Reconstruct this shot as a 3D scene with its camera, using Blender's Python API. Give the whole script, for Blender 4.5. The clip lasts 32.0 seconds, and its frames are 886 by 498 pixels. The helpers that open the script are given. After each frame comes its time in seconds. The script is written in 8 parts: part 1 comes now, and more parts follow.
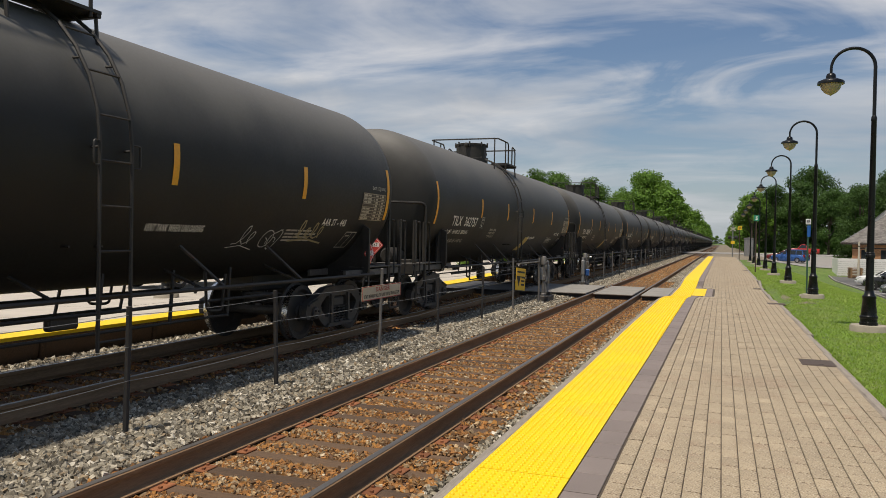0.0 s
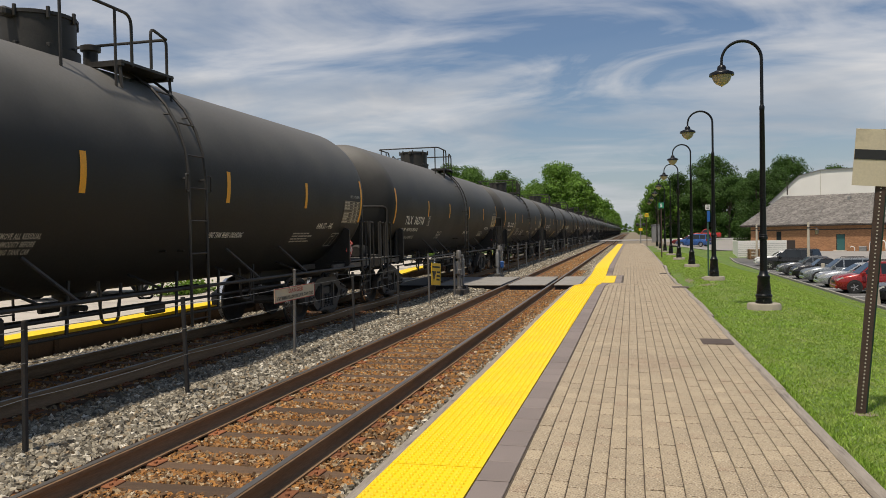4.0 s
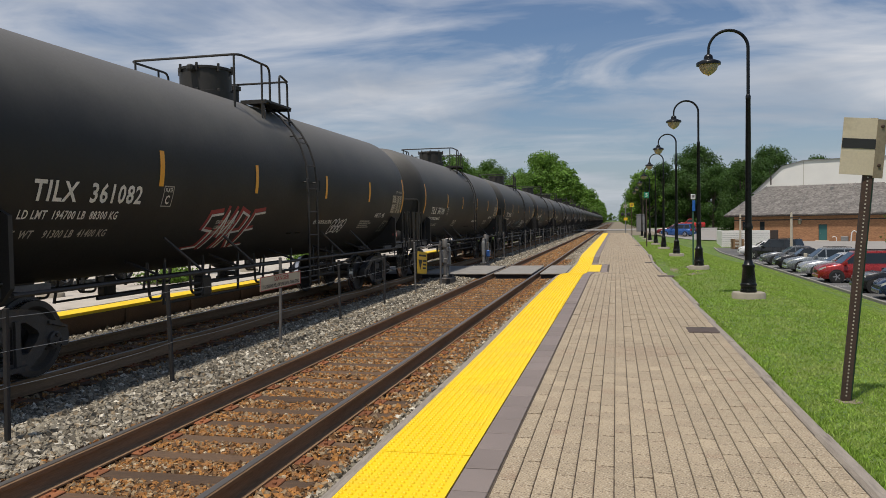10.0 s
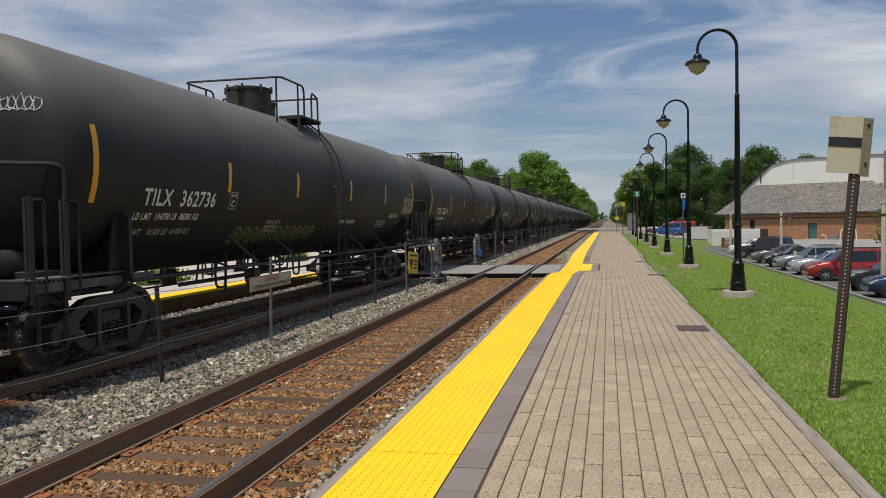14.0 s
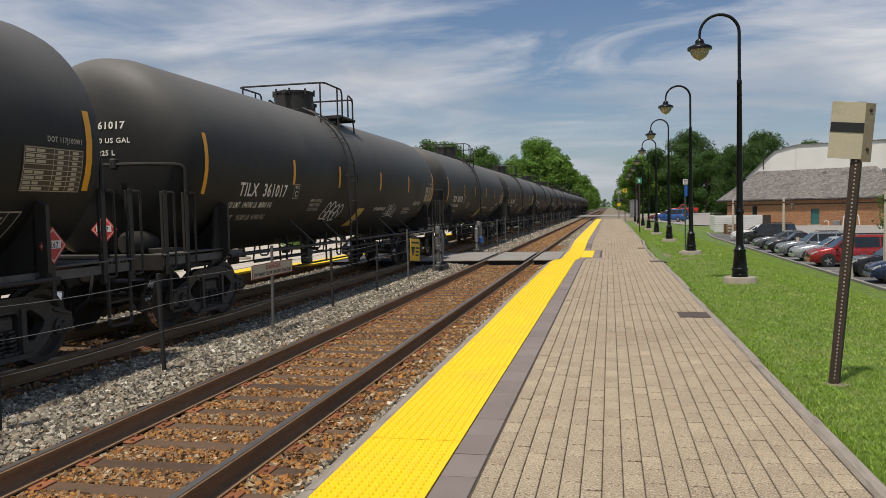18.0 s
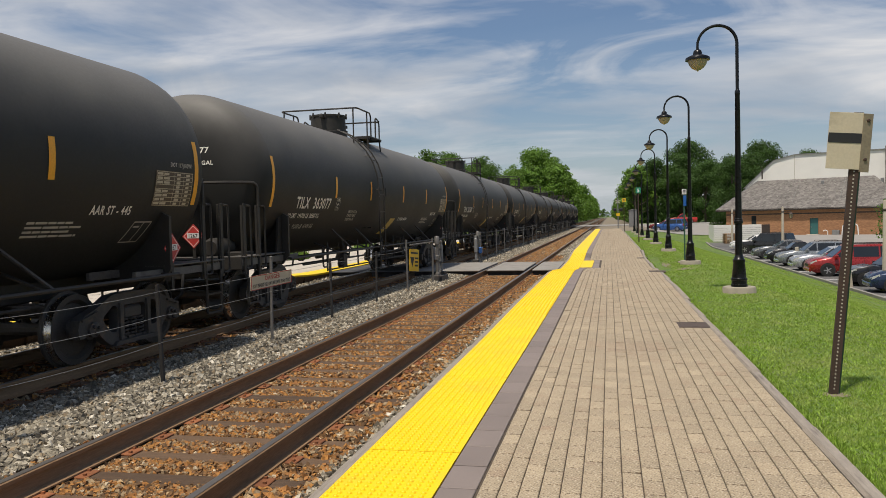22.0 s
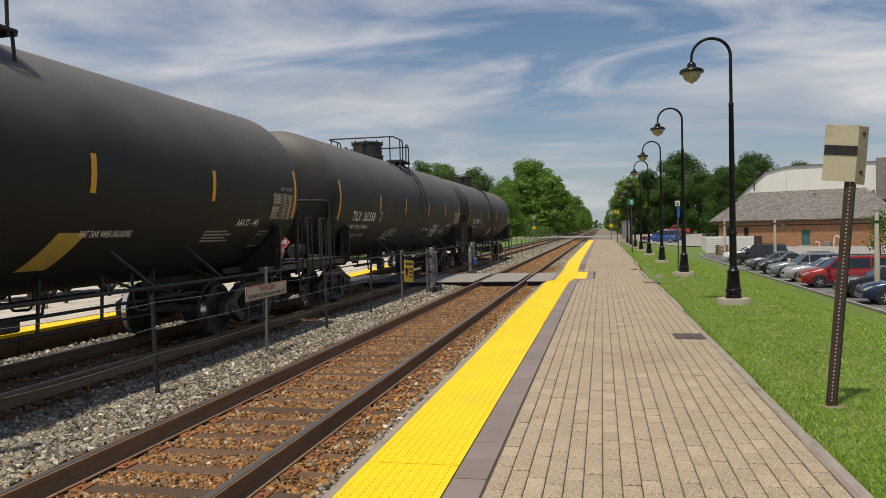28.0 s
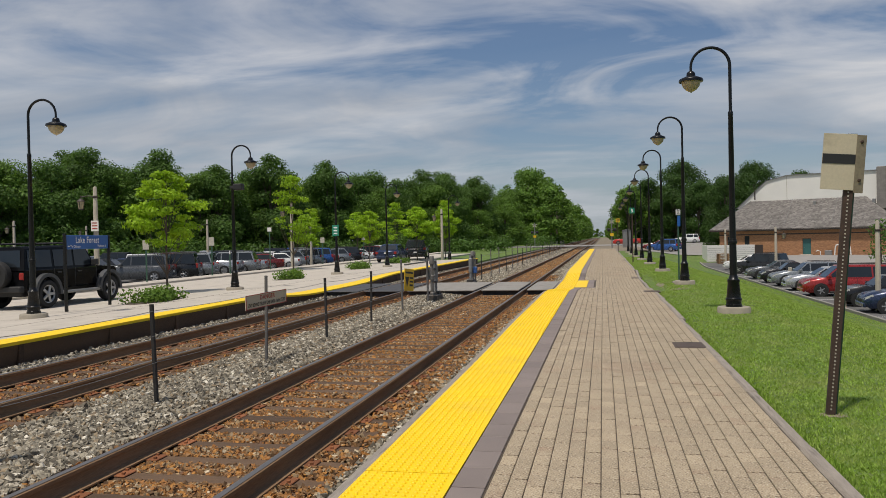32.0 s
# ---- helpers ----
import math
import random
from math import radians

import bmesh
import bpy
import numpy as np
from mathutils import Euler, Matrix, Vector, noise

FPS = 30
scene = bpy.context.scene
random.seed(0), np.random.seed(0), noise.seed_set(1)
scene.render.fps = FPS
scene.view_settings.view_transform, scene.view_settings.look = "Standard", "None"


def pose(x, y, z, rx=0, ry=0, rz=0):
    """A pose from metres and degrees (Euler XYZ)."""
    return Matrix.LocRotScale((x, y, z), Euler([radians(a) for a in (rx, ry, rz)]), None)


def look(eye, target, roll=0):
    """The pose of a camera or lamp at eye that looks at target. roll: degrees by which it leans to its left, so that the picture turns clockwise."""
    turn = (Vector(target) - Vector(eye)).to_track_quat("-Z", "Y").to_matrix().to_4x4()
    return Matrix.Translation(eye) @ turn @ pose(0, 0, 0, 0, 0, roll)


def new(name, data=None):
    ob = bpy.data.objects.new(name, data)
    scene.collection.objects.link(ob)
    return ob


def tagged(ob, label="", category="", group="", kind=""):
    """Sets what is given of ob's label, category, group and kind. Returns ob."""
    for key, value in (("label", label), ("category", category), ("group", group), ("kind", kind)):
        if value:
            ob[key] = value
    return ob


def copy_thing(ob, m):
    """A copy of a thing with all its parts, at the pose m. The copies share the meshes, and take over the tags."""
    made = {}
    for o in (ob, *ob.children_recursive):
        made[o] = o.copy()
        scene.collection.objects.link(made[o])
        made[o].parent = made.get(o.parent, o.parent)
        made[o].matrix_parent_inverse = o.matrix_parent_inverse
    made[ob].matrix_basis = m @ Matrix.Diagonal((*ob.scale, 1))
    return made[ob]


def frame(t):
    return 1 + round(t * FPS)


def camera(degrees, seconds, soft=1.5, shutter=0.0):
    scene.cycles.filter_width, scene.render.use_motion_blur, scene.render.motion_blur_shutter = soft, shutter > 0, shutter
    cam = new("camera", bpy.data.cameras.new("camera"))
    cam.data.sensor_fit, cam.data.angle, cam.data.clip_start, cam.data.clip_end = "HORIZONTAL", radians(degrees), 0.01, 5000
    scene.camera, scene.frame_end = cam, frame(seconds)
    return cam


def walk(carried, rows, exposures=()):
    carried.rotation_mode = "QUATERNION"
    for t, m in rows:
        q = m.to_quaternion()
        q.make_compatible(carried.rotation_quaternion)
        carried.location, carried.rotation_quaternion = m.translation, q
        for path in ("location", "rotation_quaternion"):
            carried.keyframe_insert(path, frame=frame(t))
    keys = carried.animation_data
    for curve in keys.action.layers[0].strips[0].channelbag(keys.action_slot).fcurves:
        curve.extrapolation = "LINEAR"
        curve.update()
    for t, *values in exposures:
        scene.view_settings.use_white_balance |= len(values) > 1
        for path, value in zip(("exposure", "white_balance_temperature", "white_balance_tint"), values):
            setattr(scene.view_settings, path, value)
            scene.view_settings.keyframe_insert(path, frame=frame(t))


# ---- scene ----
cam = camera(60.0, 32.0, 0.3)
PATH = [
    (0, (-0.007, 0.039, 1.761), (-0.69, 1.918, 1.732), 1.1),
    (0.5, (-0.013, 0.059, 1.759), (-0.622, 1.964, 1.729), 0.6),
    (1, (-0.006, 0.044, 1.765), (-0.615, 1.948, 1.732), 0.1),
    (1.5, (0.014, 0.024, 1.777), (-0.596, 1.929, 1.742), -0.1),
    (2, (0.043, 0.028, 1.752), (-0.565, 1.933, 1.719), -0.3),
    (2.5, (0.086, 0.024, 1.767), (-0.433, 1.955, 1.731), -0.4),
    (3, (0.088, 0.015, 1.767), (-0.384, 1.958, 1.73), -0.7),
    (3.5, (0.085, 0.019, 1.77), (-0.389, 1.962, 1.731), -1.0),
    (5.5, (0.064, 0.043, 1.758), (-0.42, 1.983, 1.719), -1.0),
    (6, (0.061, 0.049, 1.756), (-0.422, 1.99, 1.715), -0.9),
    (6.5, (0.053, 0.061, 1.759), (-0.429, 2.001, 1.716), -0.8),
    (7, (0.056, 0.055, 1.759), (-0.42, 1.997, 1.714), -0.7),
    (7.5, (0.062, 0.061, 1.753), (-0.382, 2.01, 1.704), -0.8),
    (8, (0.066, 0.059, 1.752), (-0.378, 2.009, 1.699), -0.8),
    (8.5, (0.064, 0.067, 1.756), (-0.381, 2.016, 1.697), -0.9),
    (9, (0.058, 0.059, 1.754), (-0.385, 2.008, 1.691), -0.9),
    (9.5, (0.05, 0.06, 1.75), (-0.396, 2.008, 1.682), -0.9),
    (10, (0.047, 0.058, 1.755), (-0.394, 2.008, 1.687), -0.9),
    (10.5, (0.048, 0.055, 1.754), (-0.39, 2.005, 1.685), -0.8),
    (11, (0.052, 0.052, 1.765), (-0.381, 2.003, 1.694), -0.8),
    (11.5, (0.059, 0.049, 1.767), (-0.37, 2.001, 1.698), -0.8),
    (12, (0.068, 0.06, 1.756), (-0.346, 2.015, 1.687), -0.9),
    (12.5, (0.072, 0.061, 1.758), (-0.343, 2.016, 1.688), -1.0),
    (13, (0.07, 0.057, 1.756), (-0.347, 2.012, 1.686), -1.1),
    (13.5, (0.071, 0.054, 1.759), (-0.348, 2.008, 1.689), -1.0),
    (14, (0.069, 0.058, 1.753), (-0.351, 2.012, 1.684), -1.1),
    (14.5, (0.073, 0.059, 1.76), (-0.349, 2.013, 1.691), -1.2),
    (16.5, (0.083, 0.058, 1.75), (-0.34, 2.01, 1.651), -1.6),
    (17, (0.08, 0.066, 1.747), (-0.341, 2.019, 1.646), -1.5),
    (17.5, (0.086, 0.065, 1.749), (-0.338, 2.017, 1.647), -1.4),
    (18, (0.082, 0.067, 1.751), (-0.344, 2.019, 1.649), -1.3),
    (18.5, (0.073, 0.073, 1.748), (-0.354, 2.024, 1.647), -1.2),
    (19, (0.071, 0.058, 1.752), (-0.354, 2.01, 1.651), -1.2),
    (19.5, (0.078, 0.061, 1.757), (-0.347, 2.013, 1.66), -1.3),
    (20, (0.079, 0.06, 1.761), (-0.345, 2.013, 1.671), -1.3),
    (20.5, (0.084, 0.065, 1.755), (-0.339, 2.018, 1.67), -1.3),
    (21, (0.08, 0.063, 1.757), (-0.341, 2.016, 1.674), -1.3),
    (21.5, (0.083, 0.064, 1.761), (-0.339, 2.017, 1.681), -1.4),
    (22, (0.086, 0.065, 1.759), (-0.338, 2.018, 1.683), -1.4),
    (22.5, (0.078, 0.063, 1.755), (-0.346, 2.016, 1.681), -1.3),
    (23, (0.072, 0.056, 1.757), (-0.351, 2.01, 1.686), -1.2),
    (23.5, (0.065, 0.055, 1.763), (-0.356, 2.009, 1.693), -1.0),
    (24, (0.063, 0.054, 1.768), (-0.352, 2.009, 1.7), -0.9),
    (24.5, (0.069, 0.062, 1.764), (-0.338, 2.019, 1.709), -0.8),
    (25, (0.064, 0.062, 1.765), (-0.339, 2.02, 1.711), -0.7),
    (25.5, (0.074, 0.058, 1.762), (-0.327, 2.017, 1.708), -0.7),
    (27.5, (0.042, 0.059, 1.764), (-0.364, 2.017, 1.715), -1.3),
    (28, (0.043, 0.065, 1.763), (-0.363, 2.023, 1.715), -1.3),
    (28.5, (0.045, 0.065, 1.762), (-0.359, 2.023, 1.715), -1.3),
    (29, (0.046, 0.069, 1.76), (-0.359, 2.027, 1.714), -1.3),
    (29.5, (0.043, 0.066, 1.762), (-0.363, 2.024, 1.718), -1.3),
    (30, (0.045, 0.065, 1.762), (-0.36, 2.023, 1.723), -1.3),
    (30.5, (0.052, 0.065, 1.764), (-0.355, 2.023, 1.727), -1.2),
    (31, (0.053, 0.065, 1.762), (-0.355, 2.022, 1.73), -1.3),
    (31.5, (0.056, 0.055, 1.761), (-0.353, 2.013, 1.732), -1.3),
    (32, (0.063, 0.063, 1.759), (-0.345, 2.021, 1.734), -1.3),
]
walk(cam, [(t, look(eye, target, roll)) for t, eye, target, roll in PATH], [(0, -0.2, 7050, 12), (6, -0.21, 7050, 12), (9, -0.29, 6700, 12), (14, -0.30, 6600, 12), (18, -0.24, 6800, 12), (22, -0.15, 7000, 12), (25, -0.14, 7000, 12), (28, -0.23, 7000, 12), (32, -0.40, 6800, 12)])


# ---- world, sun, light ----
SUN_EL, SUN_AZ = radians(70), radians(200)   # azimuth counted from +y towards +x
world = bpy.data.worlds.new("sky")
scene.world = world
world.use_nodes = True
wt = world.node_tree
wt.nodes.clear()


def wnode(kind, **props):
    n = wt.nodes.new(kind)
    for k, v in props.items():
        if k == "operation":
            n.operation = v
    return n


w_out = wnode("ShaderNodeOutputWorld")
w_bg = wnode("ShaderNodeBackground")
w_sky = wnode("ShaderNodeTexSky")
w_sky.sky_type = "NISHITA"
w_sky.sun_disc = False
w_sky.sun_elevation = SUN_EL
w_sky.sun_rotation = SUN_AZ
w_sky.altitude = 200
w_sky.air_density = 1.2
w_sky.dust_density = 0.6
w_sky.ozone_density = 3.0
w_co = wnode("ShaderNodeTexCoord")
w_sep = wnode("ShaderNodeSeparateXYZ")
wt.links.new(w_co.outputs["Generated"], w_sep.inputs[0])


def wmath(op, a, b, clamp=False):
    n = wnode("ShaderNodeMath", operation=op)
    n.use_clamp = clamp
    for i, v in enumerate((a, b)):
        if isinstance(v, (int, float)):
            n.inputs[i].default_value = v
        else:
            wt.links.new(v, n.inputs[i])
    return n.outputs[0]


# clouds lie on a high flat layer, drawn out along one wind direction
w_h = wmath("ADD", wmath("MAXIMUM", w_sep.outputs[2], 0.0), 0.13)
w_px = wmath("DIVIDE", w_sep.outputs[0], w_h)
w_py = wmath("DIVIDE", w_sep.outputs[1], w_h)
w_comb = wnode("ShaderNodeCombineXYZ")
wt.links.new(w_px, w_comb.inputs[0])
wt.links.new(w_py, w_comb.inputs[1])


def wnoise(scale, loc, sx, sy, rot, detail=6.0, rough=0.55, dist=0.6):
    mp = wnode("ShaderNodeMapping")
    mp.inputs["Location"].default_value = loc
    mp.inputs["Rotation"].default_value = (0, 0, radians(rot))
    mp.inputs["Scale"].default_value = (sx, sy, 1)
    wt.links.new(w_comb.outputs[0], mp.inputs[0])
    n = wnode("ShaderNodeTexNoise")
    n.inputs["Scale"].default_value = scale
    n.inputs["Detail"].default_value = detail
    n.inputs["Roughness"].default_value = rough
    n.inputs["Distortion"].default_value = dist
    wt.links.new(mp.outputs[0], n.inputs["Vector"])
    return n.outputs[0]


def wramp(fac, stops):
    n = wnode("ShaderNodeValToRGB")
    el = n.color_ramp.elements
    while len(el) < len(stops):
        el.new(0.5)
    for e, (p, c) in zip(el, stops):
        e.position = p
        e.color = (c, c, c, 1) if isinstance(c, (int, float)) else (*c, 1)
    wt.links.new(fac, n.inputs[0])
    return n.outputs[0]


def wmix(fac, a, b):
    n = wnode("ShaderNodeMix")
    n.data_type = "RGBA"
    for i, v in ((0, fac), (6, a), (7, b)):
        if isinstance(v, tuple):
            n.inputs[i].default_value = (*v, 1)
        elif isinstance(v, (int, float)):
            n.inputs[i].default_value = v
        else:
            wt.links.new(v, n.inputs[i])
    return n.outputs[2]


c_big = wnoise(0.50, (3.1, 1.7, 0), 0.8, 1.35, 18)
c_mid = wnoise(1.25, (7.4, 2.2, 0), 0.75, 1.2, 34, 7.0, 0.56, 1.5)
c_shade = wnoise(0.6, (1.4, 9.2, 0), 0.75, 1.2, 30, 5.0, 0.50, 1.0)
c_sum = wmath("ADD", wmath("MULTIPLY", c_big, 0.64), wmath("MULTIPLY", c_mid, 0.36))
# the cloud bank is thicker to the west
c_sum = wmath("ADD", wmath("SUBTRACT", c_sum, 0.022), wmath("MULTIPLY", w_sep.outputs[0], -0.085))
c_fac = wramp(c_sum, [(0.41, 0.04), (0.49, 0.46), (0.60, 0.92)])
c_col = wramp(c_shade, [(0.36, (0.48, 0.54, 0.63)), (0.48, (0.66, 0.71, 0.78)), (0.62, (0.95, 0.97, 1.0))])
w_tint = wnode("ShaderNodeVectorMath")
w_tint.operation = "MULTIPLY"
w_tint.inputs[1].default_value = (0.80, 0.96, 1.15)
wt.links.new(w_sky.outputs[0], w_tint.inputs[0])
w_blue = w_tint.outputs[0]
w_scale = wnode("ShaderNodeVectorMath")
w_scale.operation = "SCALE"
w_scale.inputs["Scale"].default_value = 0.085
wt.links.new(w_blue, w_scale.inputs[0])
# haze lifts the sky close to the horizon
w_low = wramp(w_sep.outputs[2], [(0.0, 0.82), (0.05, 0.48), (0.13, 0.18), (0.24, 0.0)])
w_mixed = wmix(c_fac, w_scale.outputs[0], c_col)
w_final = wmix(w_low, w_mixed, (0.50, 0.585, 0.69))
wt.links.new(w_final, w_bg.inputs[0])
w_bg.inputs[1].default_value = 0.95
wt.links.new(w_bg.outputs[0], w_out.inputs[0])

sun_data = bpy.data.lights.new("sun", "SUN")
sun_data.energy = 4.6
sun_data.angle = radians(3.5)
sun_data.color = (1.0, 0.955, 0.88)
sun = new("sun", sun_data)
sun_dir = Vector((math.cos(SUN_EL) * math.sin(SUN_AZ), math.cos(SUN_EL) * math.cos(SUN_AZ), math.sin(SUN_EL)))
sun.matrix_world = look(sun_dir * 100, (0, 0, 0))


# ---- materials ----
def mat(name, col, rough=0.6, metal=0.0, var=0.15, scale=3.0, fine=60.0, bump=0.15, depth=0.004, stain=None, stain_scale=1.2,
        stain_at=(0.55, 0.72), rand=0.0, spec=0.5, stretch=(1, 1, 1), islands=0.0, coat=0.0, speck=None, top_light=None):
    m = bpy.data.materials.new(name)
    m.use_nodes = True
    nt = m.node_tree
    bs = nt.nodes["Principled BSDF"]
    L = nt.links.new
    co = nt.nodes.new("ShaderNodeTexCoord")
    mp = nt.nodes.new("ShaderNodeMapping")
    mp.inputs["Scale"].default_value = stretch
    L(co.outputs["Object"], mp.inputs[0])
    if rand:
        # alike pieces take their grain from different places
        who = nt.nodes.new("ShaderNodeObjectInfo")
        far = nt.nodes.new("ShaderNodeMath")
        far.operation = "MULTIPLY"
        far.inputs[1].default_value = 61.0
        L(who.outputs["Random"], far.inputs[0])
        L(far.outputs[0], mp.inputs["Location"])
    n1 = nt.nodes.new("ShaderNodeTexNoise")
    n1.inputs["Scale"].default_value = scale
    n1.inputs["Detail"].default_value = 5
    n2 = nt.nodes.new("ShaderNodeTexNoise")
    n2.inputs["Scale"].default_value = fine
    n2.inputs["Detail"].default_value = 3
    for n in (n1, n2):
        L(mp.outputs[0], n.inputs["Vector"])
    add = nt.nodes.new("ShaderNodeMath")
    add.operation = "ADD"
    L(n1.outputs[0], add.inputs[0])
    L(n2.outputs[0], add.inputs[1])
    rng = nt.nodes.new("ShaderNodeMapRange")
    for i, v in enumerate((0.6, 1.4, 1 - var, 1 + var)):
        rng.inputs[i + 1].default_value = v
    L(add.outputs[0], rng.inputs[0])
    value = rng.outputs[0]
    for k, amount in (("Random", rand), ("Random Per Island", islands)):
        if amount:
            src = nt.nodes.new("ShaderNodeObjectInfo" if k == "Random" else "ShaderNodeNewGeometry")
            r2 = nt.nodes.new("ShaderNodeMapRange")
            for i, v in enumerate((0, 1, 1 - amount, 1 + amount)):
                r2.inputs[i + 1].default_value = v
            L(src.outputs[k], r2.inputs[0])
            mu = nt.nodes.new("ShaderNodeMath")
            mu.operation = "MULTIPLY"
            L(value, mu.inputs[0])
            L(r2.outputs[0], mu.inputs[1])
            value = mu.outputs[0]
    sc = nt.nodes.new("ShaderNodeVectorMath")
    sc.operation = "SCALE"
    sc.inputs[0].default_value = col
    L(value, sc.inputs["Scale"])
    out = sc.outputs[0]
    if stain:
        n3 = nt.nodes.new("ShaderNodeTexNoise")
        n3.inputs["Scale"].default_value = stain_scale
        n3.inputs["Detail"].default_value = 7
        n3.inputs["Roughness"].default_value = 0.62
        L(mp.outputs[0], n3.inputs["Vector"])
        r3 = nt.nodes.new("ShaderNodeMapRange")
        r3.inputs[1].default_value, r3.inputs[2].default_value = stain_at
        L(n3.outputs[0], r3.inputs[0])
        mx = nt.nodes.new("ShaderNodeMix")
        mx.data_type = "RGBA"
        L(r3.outputs[0], mx.inputs[0])
        L(out, mx.inputs[6])
        mx.inputs[7].default_value = (*stain, 1)
        out = mx.outputs[2]
    if top_light:
        # light painted into the colour: upward faces turn paler, in uneven drifts
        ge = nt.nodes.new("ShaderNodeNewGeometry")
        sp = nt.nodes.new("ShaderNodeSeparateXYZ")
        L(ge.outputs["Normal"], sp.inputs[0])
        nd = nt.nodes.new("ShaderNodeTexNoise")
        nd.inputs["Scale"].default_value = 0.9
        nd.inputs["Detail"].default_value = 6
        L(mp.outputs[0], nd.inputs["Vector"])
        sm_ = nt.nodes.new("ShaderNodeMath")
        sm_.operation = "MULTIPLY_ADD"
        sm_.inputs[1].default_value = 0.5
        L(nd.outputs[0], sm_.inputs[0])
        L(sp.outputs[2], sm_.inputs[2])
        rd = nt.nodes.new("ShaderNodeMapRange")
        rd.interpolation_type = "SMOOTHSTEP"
        rd.inputs[1].default_value, rd.inputs[2].default_value = top_light[0], top_light[1]
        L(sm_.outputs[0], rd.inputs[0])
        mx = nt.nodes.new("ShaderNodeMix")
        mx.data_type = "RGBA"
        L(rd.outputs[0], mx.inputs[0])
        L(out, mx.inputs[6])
        mx.inputs[7].default_value = (*top_light[2], 1)
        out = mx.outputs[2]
    if speck:
        # aggregate flecks: dark and pale grains
        n4 = nt.nodes.new("ShaderNodeTexNoise")
        n4.inputs["Scale"].default_value = speck[0]
        n4.inputs["Detail"].default_value = 2
        L(co.outputs["Object"], n4.inputs["Vector"])
        for lo, hi, c in ((0.56, 0.66, speck[1]), (0.44, 0.34, speck[2])):
            r4 = nt.nodes.new("ShaderNodeMapRange")
            r4.inputs[1].default_value, r4.inputs[2].default_value = lo, hi
            L(n4.outputs[0], r4.inputs[0])
            mx = nt.nodes.new("ShaderNodeMix")
            mx.data_type = "RGBA"
            L(r4.outputs[0], mx.inputs[0])
            L(out, mx.inputs[6])
            mx.inputs[7].default_value = (*c, 1)
            out = mx.outputs[2]
    L(out, bs.inputs["Base Color"])
    rr = nt.nodes.new("ShaderNodeMapRange")
    for i, v in enumerate((0.6, 1.4, max(0.02, rough - 0.08), min(1.0, rough + 0.08))):
        rr.inputs[i + 1].default_value = v
    L(add.outputs[0], rr.inputs[0])
    L(rr.outputs[0], bs.inputs["Roughness"])
    bs.inputs["Metallic"].default_value = metal
    bs.inputs["Specular IOR Level"].default_value = spec
    bs.inputs["Coat Weight"].default_value = coat
    if bump:
        bp = nt.nodes.new("ShaderNodeBump")
        bp.inputs["Strength"].default_value = bump
        bp.inputs["Distance"].default_value = depth
        L(n2.outputs[0], bp.inputs["Height"])
        L(bp.outputs[0], bs.inputs["Normal"])
    return m


def pebble_mat(name, stops, fine=120):
    """broken stone: every piece takes its own tone out of a row of colours"""
    m = mat(name, (0.2, 0.2, 0.2), 0.88, var=0.3, scale=9, fine=fine, bump=0.4)
    nt = m.node_tree
    bs = nt.nodes["Principled BSDF"]
    geo = nt.nodes.new("ShaderNodeNewGeometry")
    rp = nt.nodes.new("ShaderNodeValToRGB")
    rp.color_ramp.interpolation = "CONSTANT"
    el = rp.color_ramp.elements
    while len(el) < len(stops):
        el.new(0.5)
    for e, (pos, c) in zip(el, stops):
        e.position, e.color = pos, (*c, 1)
    nt.links.new(geo.outputs["Random Per Island"], rp.inputs[0])
    tone = nt.nodes.new("ShaderNodeTexNoise")
    tone.inputs["Scale"].default_value = 35
    tone.inputs["Detail"].default_value = 4
    co = nt.nodes.new("ShaderNodeTexCoord")
    nt.links.new(co.outputs["Object"], tone.inputs["Vector"])
    rg = nt.nodes.new("ShaderNodeMapRange")
    for i, v in enumerate((0.3, 0.7, 0.72, 1.28)):
        rg.inputs[i + 1].default_value = v
    nt.links.new(tone.outputs[0], rg.inputs[0])
    sc = nt.nodes.new("ShaderNodeVectorMath")
    sc.operation = "SCALE"
    nt.links.new(rp.outputs[0], sc.inputs[0])
    nt.links.new(rg.outputs[0], sc.inputs["Scale"])
    nt.links.new(sc.outputs[0], bs.inputs["Base Color"])
    return m


def leaf_mat(name, col, var=0.3, stain=None, stain_scale=0.6, stretch=(1, 1, 1)):
    m = mat(name, col, 0.55, var=0.22, scale=0.8, fine=9, bump=0, islands=var, rand=0.12, spec=0.18, stain=stain, stain_scale=stain_scale, stain_at=(0.42, 0.68), stretch=stretch)
    bs = m.node_tree.nodes["Principled BSDF"]
    tr = m.node_tree.nodes.new("ShaderNodeBsdfTranslucent")
    tr.inputs[0].default_value = (col[0] * 1.5, col[1] * 1.5, col[2] * 0.9, 1)
    mx = m.node_tree.nodes.new("ShaderNodeMixShader")
    mx.inputs[0].default_value = 0.30
    L = m.node_tree.links.new
    L(bs.outputs[0], mx.inputs[1])
    L(tr.outputs[0], mx.inputs[2])
    L(mx.outputs[0], m.node_tree.nodes["Material Output"].inputs[0])
    return m


def glass_mat(name, col=(0.02, 0.025, 0.03)):
    m = mat(name, col, 0.08, var=0.1, bump=0, spec=0.45)
    return m


